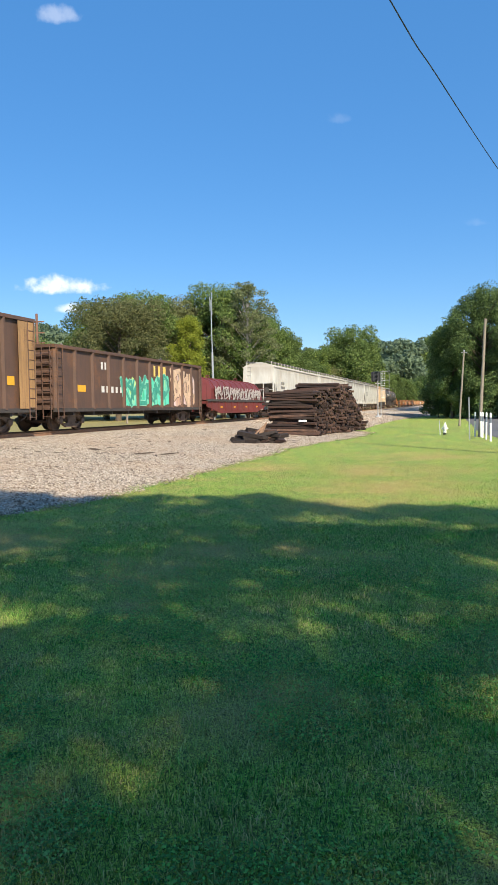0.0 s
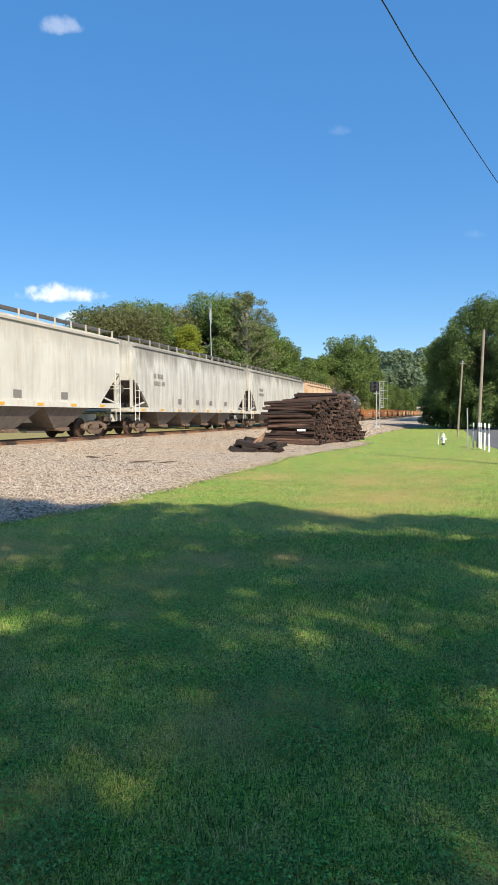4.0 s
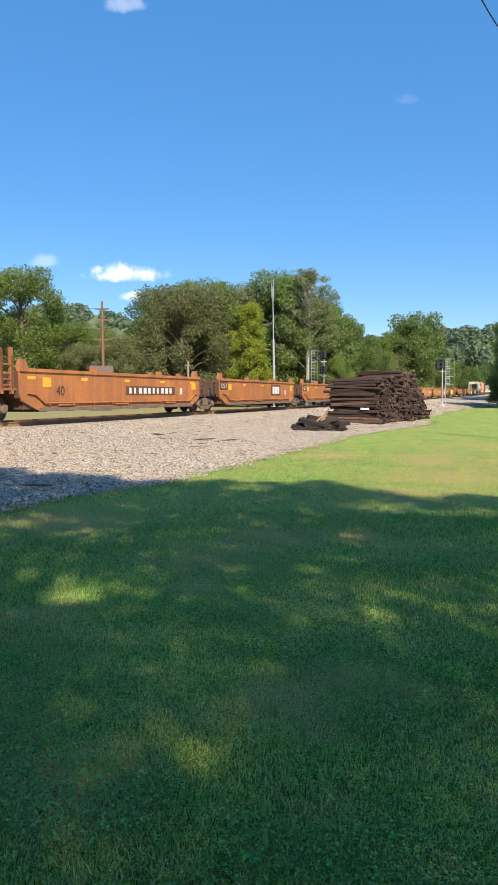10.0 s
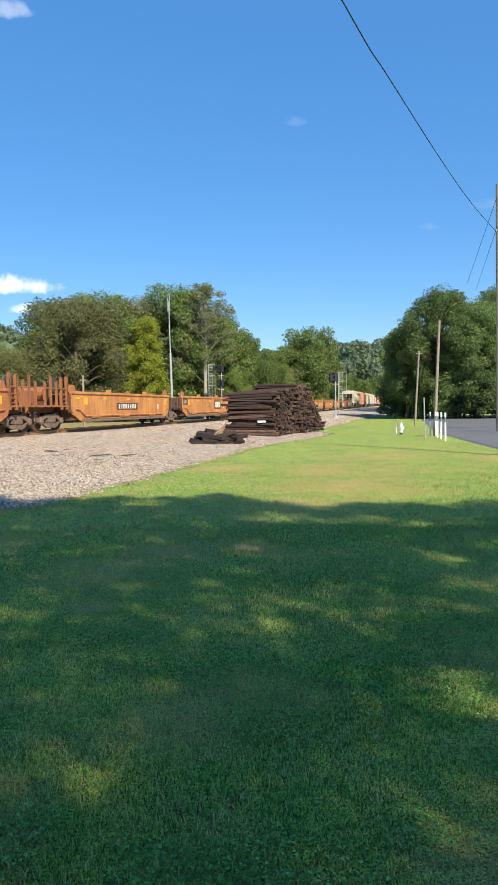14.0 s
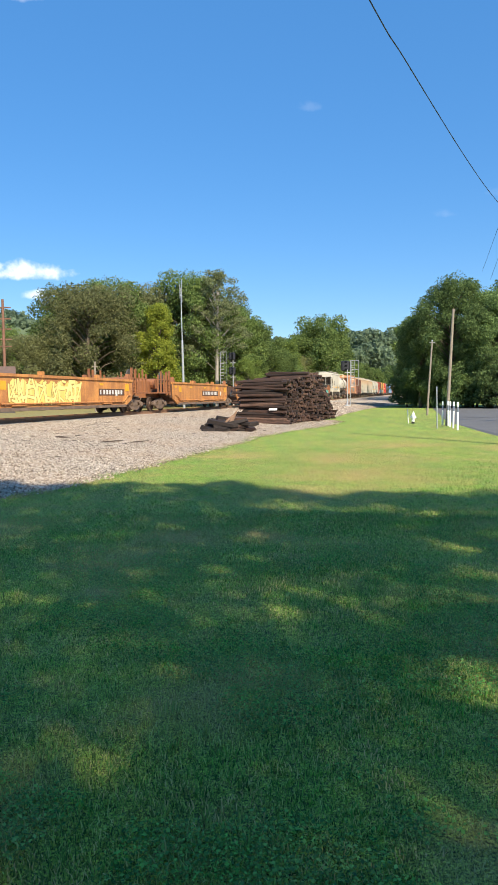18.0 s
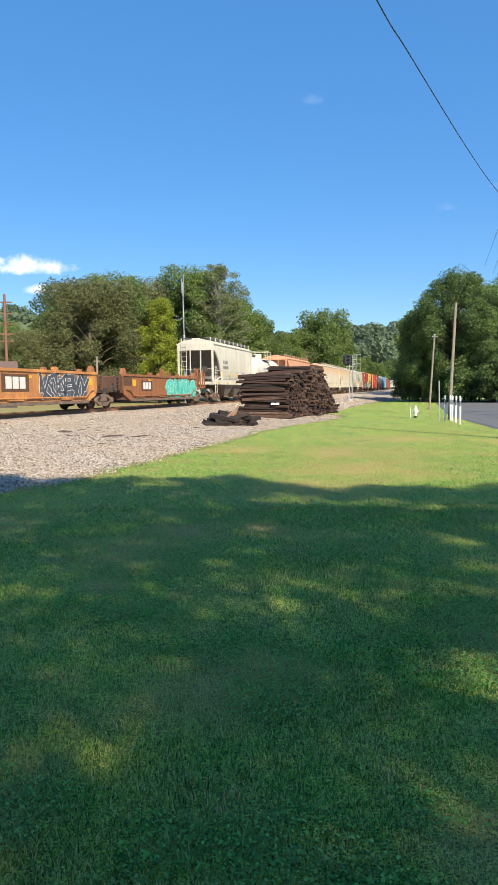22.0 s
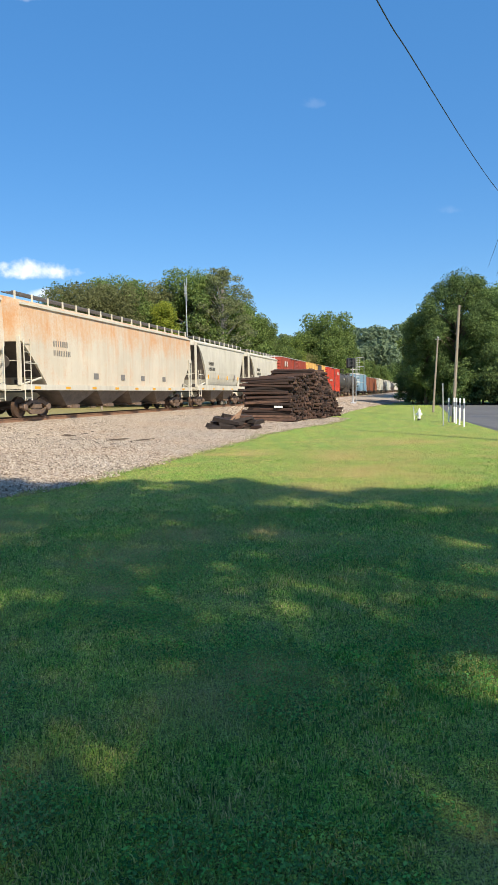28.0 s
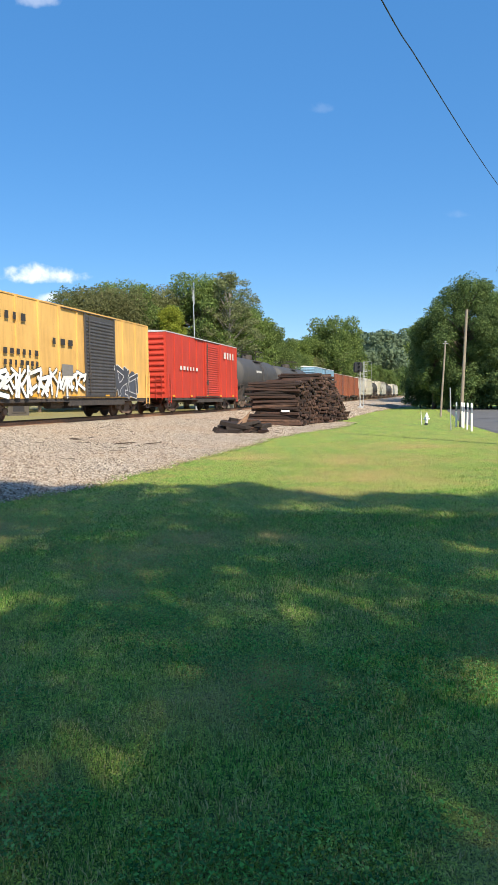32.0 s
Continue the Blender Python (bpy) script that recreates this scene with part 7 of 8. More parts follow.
mast = tagged(new("radio_mast"), "slender grey radio mast with thick lower tube", "mast")
mast.matrix_basis = pose(-3.95, 75.2, 0.3, 0, -0.7, 0)
part("lower_tube", Build().tube((0, 0, -0.2), (0, 0, 7.6), 0.16, 12, 0, 0.12), GALV, mast)
part("upper_tube", Build().tube((0, 0, 7.5), (0, 0, 13.4), 0.06, 8, 0, 0.045), GALV, mast)
part("antenna", Build().tube((0.1, 0, 11.8), (0.1, 0, 14.3), 0.035, 6).tube((-0.12, 0, 12.2), (-0.12, 0, 13.8), 0.03, 6).box(-0.15, 0.15, -0.03, 0.03, 12.5, 12.56), GALV, mast)


def wood_pole(label, base, top, r, name="utility_pole", extra=0.0):
    a, b_ = Vector(base), Vector(top)
    root = tagged(new(name), label, "pole")
    root.matrix_basis = Matrix.Translation(a)
    d = b_ - a
    b = Build()
    n = 12
    rings = []
    for i in range(6):
        k = i / 5
        c = d * k
        q = r * (1 - 0.3 * k)
        rings.append([(c.x + math.cos(j * math.tau / n) * q, c.y + math.sin(j * math.tau / n) * q, c.z - (0.3 if i == 0 else 0)) for j in range(n)])
    b.rings(rings)
    part("shaft", b, POLE_WOOD, root, fix=True)
    return root, d


pa, d = wood_pole("thick weathered wooden utility pole by the posts", (11.50, 33.25, 0), (11.75, 33.2, 5.85), 0.09)
part("cap_plate", Build().box(d.x - 0.02, d.x + 0.13, d.y - 0.02, d.y + 0.02, d.z - 0.10, d.z - 0.05), DARK_STEEL, pa)
pb, d = wood_pole("slim leaning wooden pole on the lawn", (15.95, 50.6, 0), (16.30, 50.6, 5.65), 0.085)
part("insulator", Build().disc((d.x, d.y, d.z - 0.05), (0, 0, 1), [(0, 0.05), (0.06, 0.075), (0.11, 0.075), (0.16, 0.02)], 10).tube((d.x - 0.2, d.y, d.z - 0.1), (d.x + 0.22, d.y, d.z - 0.1), 0.025, 6), GALV, pb)
rod = tagged(new("marker_rod"), "thin galvanised pipe standing in the grass", "post")
rod.matrix_basis = pose(10.16, 30.7, 0, 0, -1.2, 0)
part("pipe", Build().tube((0, 0, -0.2), (0, 0, 1.92), 0.03, 8), GALV, rod)
part("cap", Build().disc((0, 0, 1.9), (0, 0, 1), [(0, 0.036), (0.04, 0.036), (0.05, 0.01)], 8), GALV, rod)

BAND = simple("post_band_grey", (0.17, 0.20, 0.25), 0.4, 0, 0.2, 8, 0.05)
for k, (x, y, lean) in enumerate(((11.36, 33.5, 0.4), (11.50, 33.05, -1.0), (11.21, 32.0, 0.6), (10.97, 30.84, 1.2), (10.61, 29.26, -0.6))):
    p = tagged(new("bollard_post"), "white marker post with a dark band near its top", "post", "white posts along the asphalt")
    p.matrix_basis = pose(x, y, 0, 0, lean, 10 * k)
    part("post_body", Build().tube((0, 0, -0.2), (0, 0, 0.80), 0.044, 10), WHITE_PAINT, p)
    part("band", Build().tube((0, 0, 0.80), (0, 0, 1.04), 0.043, 10), BAND, p, "dark band")
    part("post_cap", Build().tube((0, 0, 1.04), (0, 0, 1.20), 0.045, 10).disc((0, 0, 1.20), (0, 0, 1), [(0, 0.045), (0.03, 0.036), (0.045, 0.01)], 10), WHITE_PAINT, p)

hy = tagged(new("fire_hydrant"), "silver-white fire hydrant with a dark foot on the lawn", "hydrant")
hy.matrix_basis = pose(10.6, 36.1, 0, 0, 2, 20) @ Matrix.Diagonal((0.9, 0.9, 0.9, 1))
part("barrel", Build().disc((0, 0, 0), (0, 0, 1), [(0.12, 0.085), (0.16, 0.10), (0.18, 0.10), (0.2, 0.085), (0.46, 0.085), (0.48, 0.13), (0.51, 0.13), (0.53, 0.10), (0.62, 0.085), (0.68, 0.045), (0.74, 0.03)], 16), WHITE_PAINT, hy, smooth=False)
part("foot", Build().disc((0, 0, 0), (0, 0, 1), [(-0.05, 0.12), (0.03, 0.12), (0.05, 0.085), (0.13, 0.085)], 14), SIGNAL_BLACK, hy, "dark foot")
for a in (0, 2.1, 4.2):
    part("nozzle", Build().disc((0, 0, 0.38), (math.cos(a), math.sin(a), 0), [(0.07, 0.055), (0.13, 0.055), (0.14, 0.065), (0.19, 0.065), (0.2, 0.02)], 12), WHITE_PAINT, hy)
part("operating_nut", Build().tube((0, 0, 0.73), (0, 0, 0.78), 0.025, 5), GALV, hy)
fl = tagged(new("hydrant_marker"), "thin white marker rod beside the hydrant", "post")
fl.matrix_basis = pose(10.38, 36.2, 0, 0, -4, 0)
part("rod", Build().tube((0, 0, -0.1), (0, 0, 0.78), 0.02, 6), WHITE_PAINT, fl)

# the line overhead
WIRE = simple("wire_black", (0.012, 0.012, 0.014), 0.6, 0, 0.2, 5, 0)


def wire(name, label, pts, r):
    """A wire through points, smoothed."""
    out = []
    P = [Vector(p) for p in pts]
    for i in range(len(P) - 1):
        p0, p1, p2, p3 = P[max(0, i - 1)], P[i], P[i + 1], P[min(len(P) - 1, i + 2)]
        for k in range(8):
            u = k / 8
            out.append(0.5 * ((2 * p1) + (p2 - p0) * u + (2 * p0 - 5 * p1 + 4 * p2 - p3) * u * u + (3 * p1 - p0 - 3 * p2 + p3) * u ** 3))
    out.append(P[-1])
    rings = []
    for i, p in enumerate(out):
        w = (out[min(i + 1, len(out) - 1)] - out[max(i - 1, 0)]).normalized()
        u = w.cross(Vector((0, 0, 1))).normalized()
        t_ = u.cross(w)
        rings.append([p + (u * math.cos(k * math.tau / 6) + t_ * math.sin(k * math.tau / 6)) * r for k in range(6)])
    return tagged(part(name, Build().rings(rings), WIRE), label, "wire", "wires overhead")


pc, d = wood_pole("tall wooden line pole at the far end of the wire", (16.52, 36.9, 0), (16.38, 36.8, 13.8), 0.17)
part("crossarm", Build().box(d.x - 0.15, d.x + 1.4, d.y - 0.06, d.y + 0.06, 11.2, 11.32), POLE_WOOD, pc)
for dx in (0.4, 0.8, 1.2):
    part("insulator", Build().disc((d.x + dx, d.y, 11.32), (0, 0, 1), [(0, 0.03), (0.05, 0.05), (0.10, 0.05), (0.14, 0.02)], 10), GALV, pc)
wire("power_line", "single black line sagging overhead", [(-11.5, -14.5, 12.0), (-4.0, 0.5, 9.1), (2.65, 12.5, 9.0), (4.37, 15.6, 9.15), (8.28, 22.7, 9.69), (12.0, 29.5, 10.45), (16.25, 36.9, 11.3)], 0.014)
wire("service_drop", "thin wire running from the line pole into the trees", [(16.35, 37.0, 13.0), (30.2, 76.0, 15.55)], 0.014)
wire("service_drop", "thin wire running from the line pole into the trees", [(16.38, 37.0, 11.4), (31.2, 76.0, 14.7)], 0.014)
pe, d = wood_pole("wooden utility pole whose shadow crosses the lawn", (10.95, 15.9, 0), (10.95, 15.9, 12.4), 0.12)
part("cap_plate", Build().box(-0.1, 0.1, -0.1, 0.1, d.z - 0.02, d.z + 0.02), GALV, pe)
pd, d = wood_pole("wooden line pole behind the lawn", (-11.6, -14.6, 0), (-11.5, -14.5, 12.2), 0.17)
part("crossarm", Build().box(d.x - 1.0, d.x + 1.0, d.y - 0.06, d.y + 0.06, 11.3, 11.42), POLE_WOOD, pd)

# beyond the track: a rust-brown line pole, a post and a house roof
RUSTPOLE = simple("rust_brown_pole", (0.20, 0.10, 0.065), 0.8, 0, 0.3, 4, 0.1)
lp = tagged(new("line_pole"), "rust-brown railway line pole with five short crossarms", "pole")
lp.matrix_basis = pose(-21.1, 67.1, 0.3)
part("shaft", Build().tube((0, 0, -0.3), (0, 0, 11.0), 0.17, 10, 0, 0.12), RUSTPOLE, lp)
for k, z in enumerate((10.2, 9.1, 8.1, 7.1, 6.4)):
    part("crossarm", Build().box(-0.75, 0.75, -0.05, 0.05, z - 0.05, z + 0.07), RUSTPOLE, lp)
for k, z in enumerate((10.25, 8.15, 6.45)):
    for dx in (-0.6, 0.6):
        wire("line_wire", "thin wires strung between railway line poles", [(-21.1 + dx, 67.1, z + 0.3), (-36, 60, z - 0.3), (-52, 53, z + 0.3)], 0.012)
ps = tagged(new("grey_post"), "short weathered post before the trees", "post")
ps.matrix_basis = pose(-11.7, 63.9, 0.3)
part("shaft", Build().tube((0, 0, -0.3), (0, 0, 4.7), 0.10, 8), POLE_WOOD, ps)
part("bracket", Build().box(-0.25, 0.25, -0.04, 0.04, 4.2, 4.3), POLE_WOOD, ps)

ROOF_BROWN = simple("brown_shingle", (0.13, 0.085, 0.07), 0.9, 0, 0.3, 5, 0.3)
SIDING = simple("dull_siding", (0.075, 0.065, 0.055), 0.7, 0, 0.1, 4, 0.1)
hs = tagged(new("house"), "low house with a brown shingle roof among the trees", "house")
hs.matrix_basis = pose(-20.1, 63.4, -0.55, 0, 0, 18)
part("wall", Build().box(-0.9, 0.9, -2.6, 2.6, 0.4, 3.0), SIDING, hs)
part("gable", Build().rings([[(x, -2.6, 3.0), (x, 2.6, 3.0), (x, 0, 4.85)] for x in (-0.9, 0.9)]), SIDING, hs, fix=True)
for sgn in (-1, 1):
    part("roof_slope", Build().rings([[(x, sgn * 3.0, 2.72), (x, 0, 5.0), (x, 0, 5.14), (x, sgn * 3.1, 2.84)] for x in (-1.1, 1.1)]), ROOF_BROWN, hs, fix=True)
w = part("window", Build().box(-0.5, 0.5, -2.66, -2.6, 1.2, 2.3), SIGNAL_BLACK, hs, "dark window")
part("window_frame", Build().box(-0.6, -0.5, -2.68, -2.6, 1.1, 2.4).box(0.5, 0.6, -2.68, -2.6, 1.1, 2.4).box(-0.6, 0.6, -2.68, -2.6, 2.3, 2.4).box(-0.6, 0.6, -2.68, -2.6, 1.1, 1.2), SIDING, w)

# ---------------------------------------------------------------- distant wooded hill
# paled leaf colours: the haze of distance is mixed into them
HILL = leaf_material("hill_woods_hazed", (0.145, 0.205, 0.130), (0.225, 0.300, 0.185), 0.05)
rg = np.random.default_rng(4)
lob = []
for k in range(1500):
    x = rg.uniform(-420, 420)
    front = k % 2
    y = rg.uniform(604, 640) if front else rg.uniform(640, 800)
    top = np.interp(x, [-420, -260, -120, 0, 60, 130, 180, 300, 420], [78, 104, 74, 58, 62, 69, 72, 64, 50]) * (1 - ((y - 720) / 160) ** 2 * 0.7)
    r = rg.uniform(4, 7)
    lob.append((x, y, max(4, top * rg.uniform(0.02, 0.9) if front else top - r * 0.9 + rg.uniform(-3, 3)), r, r, r * 0.9))
v, q, _ = leaf_cloud(rg, lob, 150000, 1.75, 0.3)
hill = tagged(new("wooded_hill", raw_mesh("wooded_hill", v, q, HILL)), "distant hill of green woods, haze put into its colour", "hill", kind="stuff")
b = Build()
xs = np.linspace(-460, 460, 24)
tops = np.interp(xs, [-420, -260, -120, 0, 60, 130, 180, 300, 420], [78, 104, 74, 58, 62, 69, 72, 64, 50]) - 7
v = [(x, 668, -2) for x in xs] + [(x, 720, max(2, z)) for x, z in zip(xs, tops)] + [(x, 880, -2) for x in xs]
b.add(v, [(i + r * 24, i + 1 + r * 24, i + 25 + r * 24, i + 24 + r * 24) for r in range(2) for i in range(23)])
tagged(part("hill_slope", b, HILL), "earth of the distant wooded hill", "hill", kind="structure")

# ---------------------------------------------------------------- trees behind the lawn that shade it
# openings in the foliage: where their light falls on the lawn, half width and depth, how open
GAPS = [(-3.83, 8.06, .65, .60, .50), (-2.60, 7.30, .45, .36, .50), (-2.80, 6.40, .40, .40, .35), (-1.45, 7.55, .45, .36, .42), (-1.85, 5.22, .38, .34, .80), (-2.45, 5.35, .35, .38, .50), (-2.0, 5.65, .30, .20, .40),
        (.25, 5.55, .66, .50, .36), (.25, 4.75, .50, .22, .48), (.67, 5.05, .30, .22, .40), (1.36, 3.48, .32, .27, .80), (.42, 7.44, .22, .20, .40), (-.78, 4.28, .18, .14, .35), (-.62, 2.78, .30, .26, .28),
        (.95, 9.66, .60, .40, .70), (2.0, 9.15, .80, .26, .70), (3.0, 8.65, .75, .26, .70), (2.56, 6.70, .36, .20, .65), (1.48, 5.04, .50, .25, .38), (-1.08, 11.4, .45, .32, .85), (2.29, 5.65, .42, .24, .55), (3.3, 7.4, .5, .28, .5), (2.2, 4.9, .36, .2, .5)]
rg = np.random.default_rng(12)
step = 0.14
gxs, gys = np.meshgrid(np.arange(-9, 9.5, step), np.arange(-3, 14.4, step))
gxs, gys = np.tile(gxs.ravel(), 5), np.tile(gys.ravel(), 5)
N = len(gxs)
sx, sy = gxs + step * 1.3 * rg.random(N), gys + step * 1.3 * rg.random(N)
edge_y = np.interp(sx, [-9, -4, -2.5, 0.2, 0.85, 1.5, 2.9, 4.2, 6, 9.5], [14.0, 12.5, 12.3, 12.3, 11.5, 10.9, 10.65, 10.8, 10.2, 9.6]) + 0.16 * np.sin(sx * 2.7 + 0.6) + 0.14 * np.sin(sx * 6.1)
low = np.maximum(6.2, (sy - 0.2) / 1.08)
h = low + 1.5 + rg.random(N) * 6.0
keep = (sy < edge_y - 0.9 * rg.random(N) ** 2) & (rg.random(N) > 0.07)
for gx, gy, ga, gb, how in GAPS:
    d2 = ((sx - gx) / (ga * 1.25)) ** 2 + ((sy - gy) / (gb * 1.35)) ** 2
    keep &= rg.random(N) > 0.95 * how * np.clip(1.5 * (1 - d2), 0, 1)
sx, sy, h = sx[keep], sy[keep], h[keep]
shift = h / math.tan(SUN_EL)
cx, cy = sx + SUN_X * shift, sy + SUN_Y * shift
M = len(sx)
c = np.stack([cx, cy, h], 1)
nrm = rg.normal(size=(M, 3)) * 0.7 + np.array(SUN_DIR) * 0.9
nrm /= np.linalg.norm(nrm, axis=1)[:, None]
u = np.cross(nrm, rg.normal(size=(M, 3)))
u /= np.linalg.norm(u, axis=1)[:, None]
w = np.cross(nrm, u)
sz = (0.075 + 0.06 * rg.random(M))[:, None]
quad = np.stack([c - u * sz, c + w * sz * 0.62, c + u * sz, c - w * sz * 0.62], 1)
homes = np.array([(3.0, -7.0), (8.2, -5.4), (-2.0, -8.2), (12.2, -8.0)])
near = np.argmin(((cx[:, None] - homes[None, :, 0]) ** 2 + (cy[:, None] - homes[None, :, 1]) ** 2), 1)
for k, (x, y) in enumerate(homes):
    root = tagged(new("lawn_tree"), "large leafy tree whose shade falls on the lawn", "tree", "shade trees behind the lawn")
    root.matrix_basis = pose(x, y, 0)
    b = Build()
    b.rings([[(math.cos(j * math.tau / 10) * r, math.sin(j * math.tau / 10) * r, z) for j in range(10)] for z, r in ((-0.2, 0.5), (0.6, 0.36), (4.5, 0.28), (9, 0.14), (12, 0.04))])
    for j in range(7):
        a = j * 2.4 + k
        e = Vector((math.cos(a) * 3.2, math.sin(a) * 3.2, 7.2 + j * 0.7))
        b.tube((0, 0, 4 + j * 0.7), e * 0.55 + Vector((0, 0, 3.2)), 0.12, 6, 0, 0.08)
        b.tube(e * 0.55 + Vector((0, 0, 3.2)), e, 0.08, 6, 0, 0.02)
    part("trunk", b, BARK, root, fix=True)
    sel = quad[near == k].reshape(-1, 3) - np.array([x, y, 0])
    part("crown", raw_mesh("crown", sel, np.arange(len(sel)).reshape(-1, 4), LEAVES[6]), None, root)

# ---------------------------------------------------------------- grass, weeds and stones
rg = np.random.default_rng(21)


def in_view(n, y0, y1, power):
    """Points on the lawn ahead, denser near the walk."""
    y = y0 + (y1 - y0) * rg.random(n) ** power
    x = (rg.random(n) * 2 - 1) * (0.50 * y + 0.5) * (1 + 0.4 * rg.random(n) ** 3)
    return x, y


def edge_array(s):
    tab = np.arange(-20, 120, 0.25)
    return np.interp(s, tab, [gravel_edge(t) for t in tab])


def blades(name, label, x, y, height, width, mat, past=0.0):
    s, nn = x * DX + y * DY, -x * DY + y * DX
    ok = nn < edge_array(s) + np.maximum(past, 0.7 * rg.random(len(x)) ** 4)
    lotx = np.interp(y, [22.5, 24.5, 27.8, 34.9, 42.5, 52.6, 81.3], [10.2, 10.6, 11.3, 12.6, 14.6, 17.7, 26.4])
    ok &= (x < lotx) | (y < 22.5)
    x, y, s, nn = x[ok], y[ok], s[ok], nn[ok]
    k = len(x)
    tab = [noise.noise((a * 0.55, b * 0.55, 9.0)) for a, b in zip(x, y)]
    hh = height * (0.55 + 0.6 * rg.random(k)) * (1 + 0.45 * np.array(tab))
    a = rg.random(k) * math.tau
    d = np.stack([np.cos(a), np.sin(a), np.zeros(k)], 1)
    side = np.stack([-np.sin(a), np.cos(a), np.zeros(k)], 1) * (width * (0.6 + 0.8 * rg.random(k)))[:, None]
    z0 = np.array([land(p, q) for p, q in zip(s, nn)]) - 0.005
    base = np.stack([x, y, z0], 1)
    lean = (0.15 + 0.75 * rg.random(k))[:, None] * hh[:, None]
    up = np.array([0, 0, 1.0]) * hh[:, None]
    mid = base + up * 0.62 + d * lean * 0.35
    tip = base + up * (1.0 - 0.25 * rg.random(k))[:, None] + d * lean
    v = np.stack([base - side, base + side, mid + side * 0.8, mid - side * 0.8, tip + side * 0.12, tip - side * 0.12], 1).reshape(-1, 3)
    i = np.arange(k)[:, None] * 6
    q = np.concatenate([i + np.array([[0, 1, 2, 3]]), i + np.array([[3, 2, 4, 5]])], 1).reshape(-1, 4)
    return tagged(new(name, raw_mesh(name, v, q, mat)), label, "grass", kind="stuff")


x, y = in_view(170000, 1.6, 9.0, 1.2)
x, y = np.concatenate([x, rg.normal(0, 3.2, 60000)]), np.concatenate([y, rg.normal(0.4, 2.8, 60000)])
blades("lawn_grass", "short green lawn grass with dry blades", x, y, 0.033, 0.0021, BLADE)
y = rg.triangular(6.0, 12.0, 32.0, 115000)
x = (rg.random(115000) * 2 - 1) * (0.5 * y + 2.0)
blades("lawn_grass_far", "mown green lawn grass further off", x, y, 0.022, 0.0045, BLADE)
y = rg.triangular(4.5, 9.0, 21.0, 95000)
x = (rg.random(95000) * 2 - 1) * (0.5 * y + 1.5)
blades("lawn_grass_middle", "mown lawn grass where the shade ends", x, y, 0.030, 0.0034, BLADE)
# coarse tufts that stand above the mown grass
tx, ty = in_view(420, 1.8, 12.0, 1.1)
extra_x, extra_y = rg.normal(0.95, 0.35, 90), rg.normal(3.35, 0.25, 90)
tx, ty = np.concatenate([tx, extra_x]), np.concatenate([ty, extra_y])
per = 14
x = np.repeat(tx, per) + rg.normal(0, 0.022, len(tx) * per)
y = np.repeat(ty, per) + rg.normal(0, 0.022, len(ty) * per)
blades("grass_tufts", "coarse longer tufts of grass in the lawn", x, y, 0.055, 0.0026, TUFT)
# ragged fringe where the lawn runs out into the gravel
k = 15000
s = 7 + 42 * rg.random(k) ** 1.3
n = edge_array(s) - 0.25 + 0.95 * rg.random(k) ** 1.6
lump = np.array([noise.noise((a * 1.4, b * 1.4, 4.0)) for a, b in zip(s, n)]) > -0.05
s, n = s[lump], n[lump]
blades("edge_grass", "uneven dry grass along the edge of the gravel", -n * DY + s * DX, n * DX + s * DY, 0.055, 0.0042, FRINGE, 0.9)
# clover and broad weeds in patches
x, y = in_view(190000, 1.7, 9.0, 1.2)
m = np.array([noise.noise((a * 0.9, b * 0.9, 31.0)) + 0.5 * noise.noise((a * 2.7, b * 2.7, 12.0)) for a, b in zip(x, y)])
bonus = np.exp(-(((x - 1.9) / 0.9) ** 2 + ((y - 4.9) / 0.5) ** 2)) + np.exp(-(((x - 0.6) / 0.9) ** 2 + ((y - 3.0) / 0.5) ** 2)) * 0.6 + np.exp(-(((x + 0.6) / 1.0) ** 2 + ((y - 2.3) / 0.3) ** 2)) * 0.7
ok = m + bonus * 0.30 + 0.25 * rg.random(len(x)) > 0.17
x, y = x[ok], y[ok]
k = len(x)
z = 0.008 + 0.032 * rg.random(k) ** 1.3 + np.array([land(a * DX + b * DY, -a * DY + b * DX) for a, b in zip(x, y)])
c = np.stack([x, y, z], 1)
nrm = np.array([0, 0, 1.0]) + rg.normal(size=(k, 3)) * 0.35
nrm /= np.linalg.norm(nrm, axis=1)[:, None]
u = np.cross(nrm, rg.normal(size=(k, 3)))
u /= np.linalg.norm(u, axis=1)[:, None]
w = np.cross(nrm, u)
sz = (0.0045 + 0.0065 * rg.random(k) ** 1.7)[:, None]
quad = np.stack([c - u * sz, c + w * sz * 0.7 + nrm * sz * 0.2, c + u * sz * 1.1, c - w * sz * 0.7 + nrm * sz * 0.2], 1).reshape(-1, 3)
tagged(new("clover", raw_mesh("clover", quad, np.arange(len(quad)).reshape(-1, 4), WEED)), "low clover and broad weeds in the lawn", "weeds", kind="stuff")

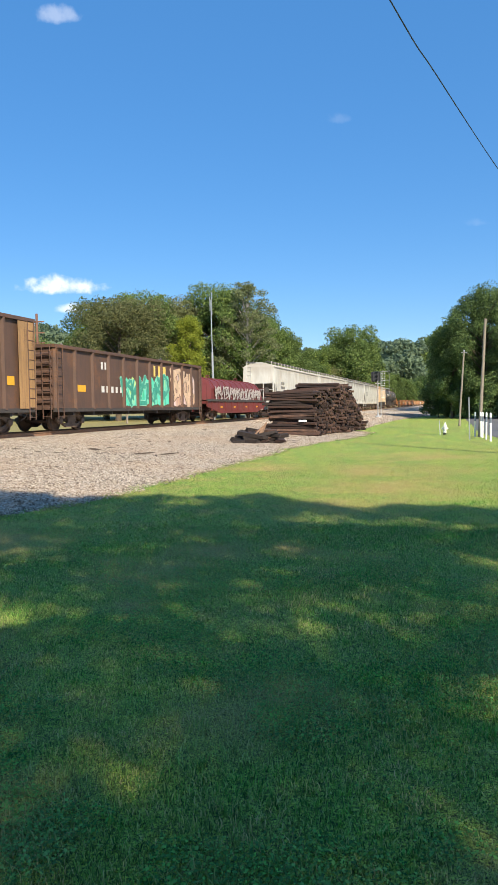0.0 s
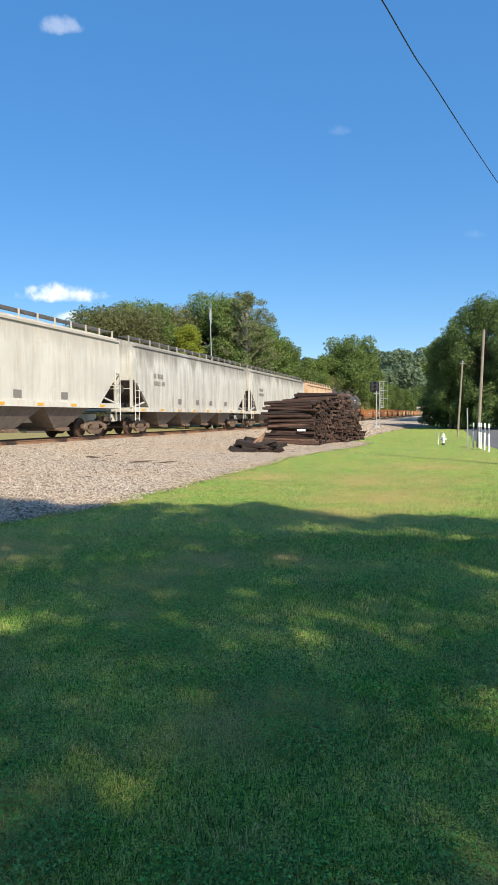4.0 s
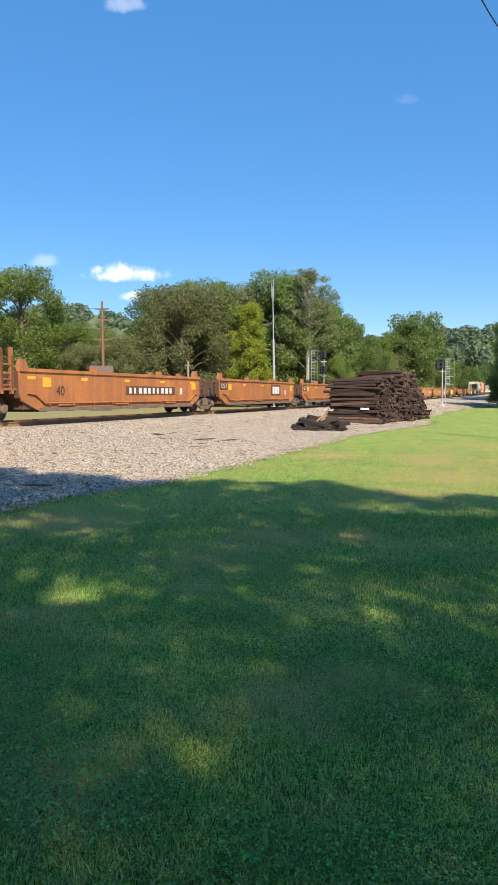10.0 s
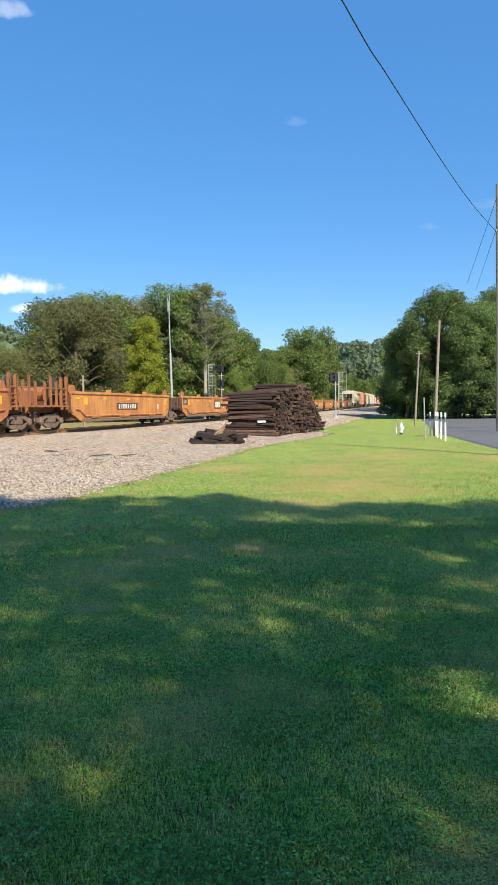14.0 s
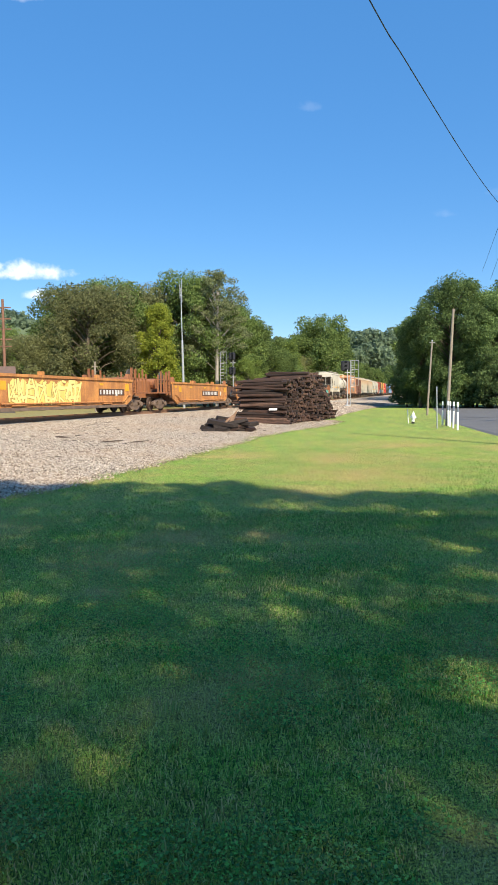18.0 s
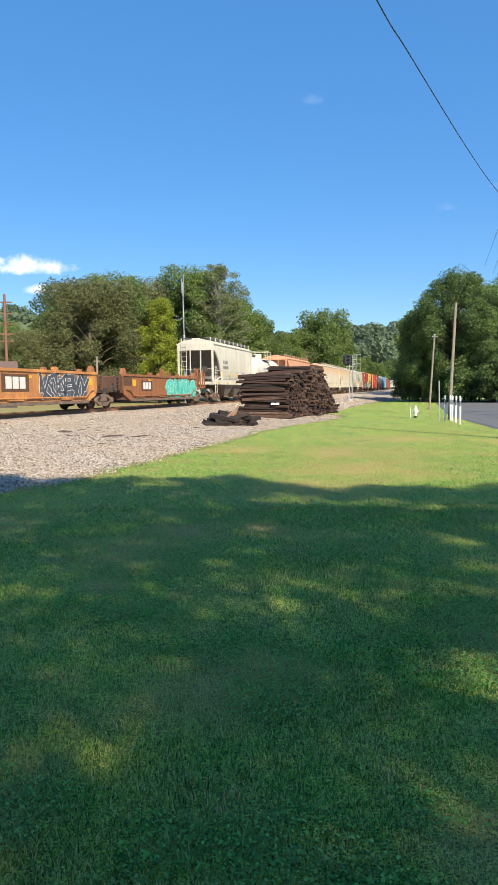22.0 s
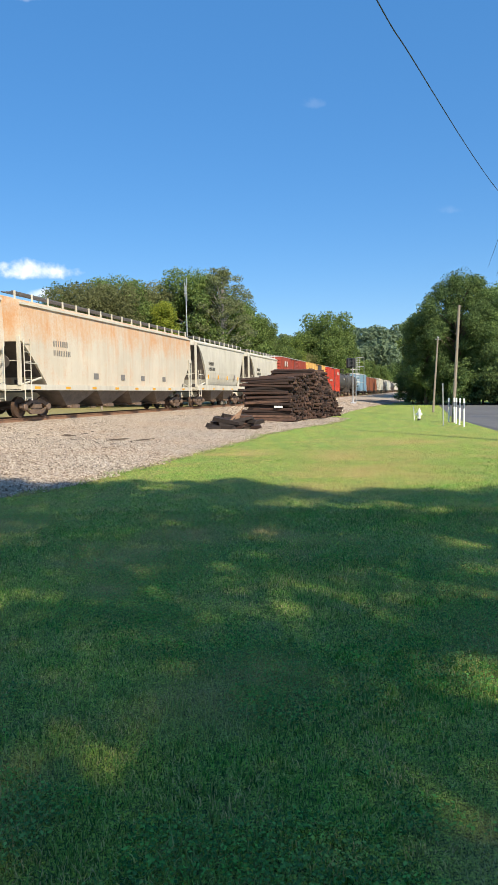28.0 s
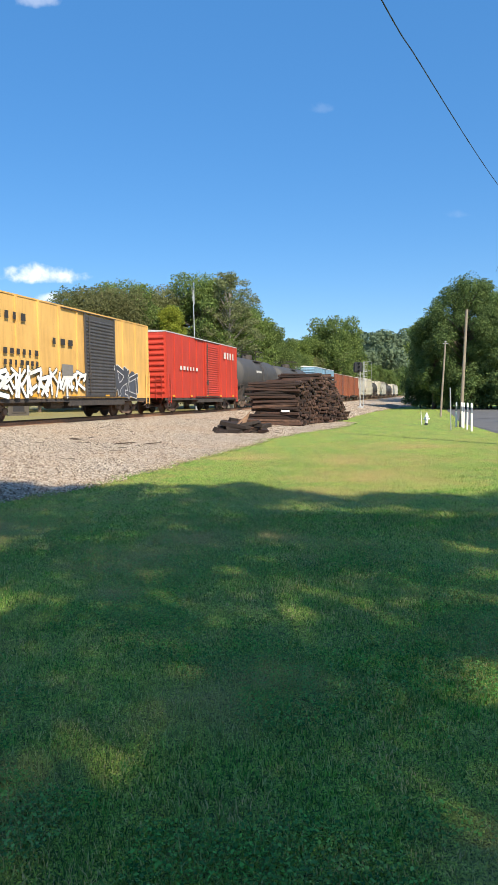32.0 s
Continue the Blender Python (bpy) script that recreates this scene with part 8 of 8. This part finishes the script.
# loose stones over the gravel bed
K = 110000
far_off = rg.random(K) < 0.2
s = np.where(far_off, 50 + 60 * rg.random(K), 7 + 46 * rg.random(K) ** 1.4)
e = edge_array(s)
n = e - 0.15 + (16.35 - e) * rg.random(K)
z = np.array([profile(a, max(b, gravel_edge(a))) + 0.025 * noise.noise((a * 0.9, b * 0.9, 0)) for a, b in zip(s, n)]) + 0.022
pos = np.stack([-n * DY + s * DX, n * DX + s * DY, z], 1)
octa = np.array([(1, 0, 0), (0, 1, 0), (-1, 0, 0), (0, -1, 0), (0, 0, 0.8), (0, 0, -0.6)], float)
size = np.where(far_off, 0.030 + 0.030 * rg.random(K), 0.010 + 0.017 * rg.random(K) ** 1.5)
pts = octa[None] * (1 + 0.35 * rg.normal(size=(K, 6, 1)) * 0.7) + rg.normal(size=(K, 6, 3)) * 0.18
a = rg.random(K) * math.tau
ca, sa = np.cos(a)[:, None], np.sin(a)[:, None]
rot = np.stack([pts[..., 0] * ca - pts[..., 1] * sa, pts[..., 0] * sa + pts[..., 1] * ca, pts[..., 2]], 2)
v = (rot * size[:, None, None] + pos[:, None]).reshape(-1, 3)
tri = np.array([(0, 1, 4), (1, 2, 4), (2, 3, 4), (3, 0, 4), (1, 0, 5), (2, 1, 5), (3, 2, 5), (0, 3, 5)])
f = (np.arange(K)[:, None, None] * 6 + tri[None]).reshape(-1, 3)
tagged(new("ballast_stones", raw_mesh("ballast_stones", v, f, STONE)), "loose angular ballast stones, tan and grey", "stones", kind="stuff")


# ---------------------------------------------------------------- what moves
def motions():
    def along(s16, t):
        return s16 - 17.951 * (t - 16) + 0.00473 * (t - 16) ** 2

    for car, s16 in CARS:
        rows = []
        for k in range(33):
            s = along(s16, k)
            g = 0.23 if s > 75 else 0.0
            rows.append((float(k), pose(*place(s, TRACK_N, rail_height(s)), 0, -g, TRACK_YAW)))
        walk(car, rows)
    middle = {car.name: s16 for car, s16 in CARS}
    for w, dx, x, car in WHEELS:
        s16 = middle[car.name] + x + dx
        rows = []
        turn = lambda s: math.degrees(s / 0.457)
        for k in range(961):
            s = along(s16, k / 30)
            if 17 < s < 62:
                rows.append((k / 30, pose(dx, 0, 0.457, 0, turn(s), 0)))
        if not rows:
            rows = [(0.0, pose(dx, 0, 0.457)), (32.0, pose(dx, 0, 0.457))]
        if rows[0][0] > 0:
            rows.insert(0, (0.0, rows[0][1]))
        if rows[-1][0] < 32:
            rows.append((32.0, rows[-1][1]))
        walk(w, rows)


motions()
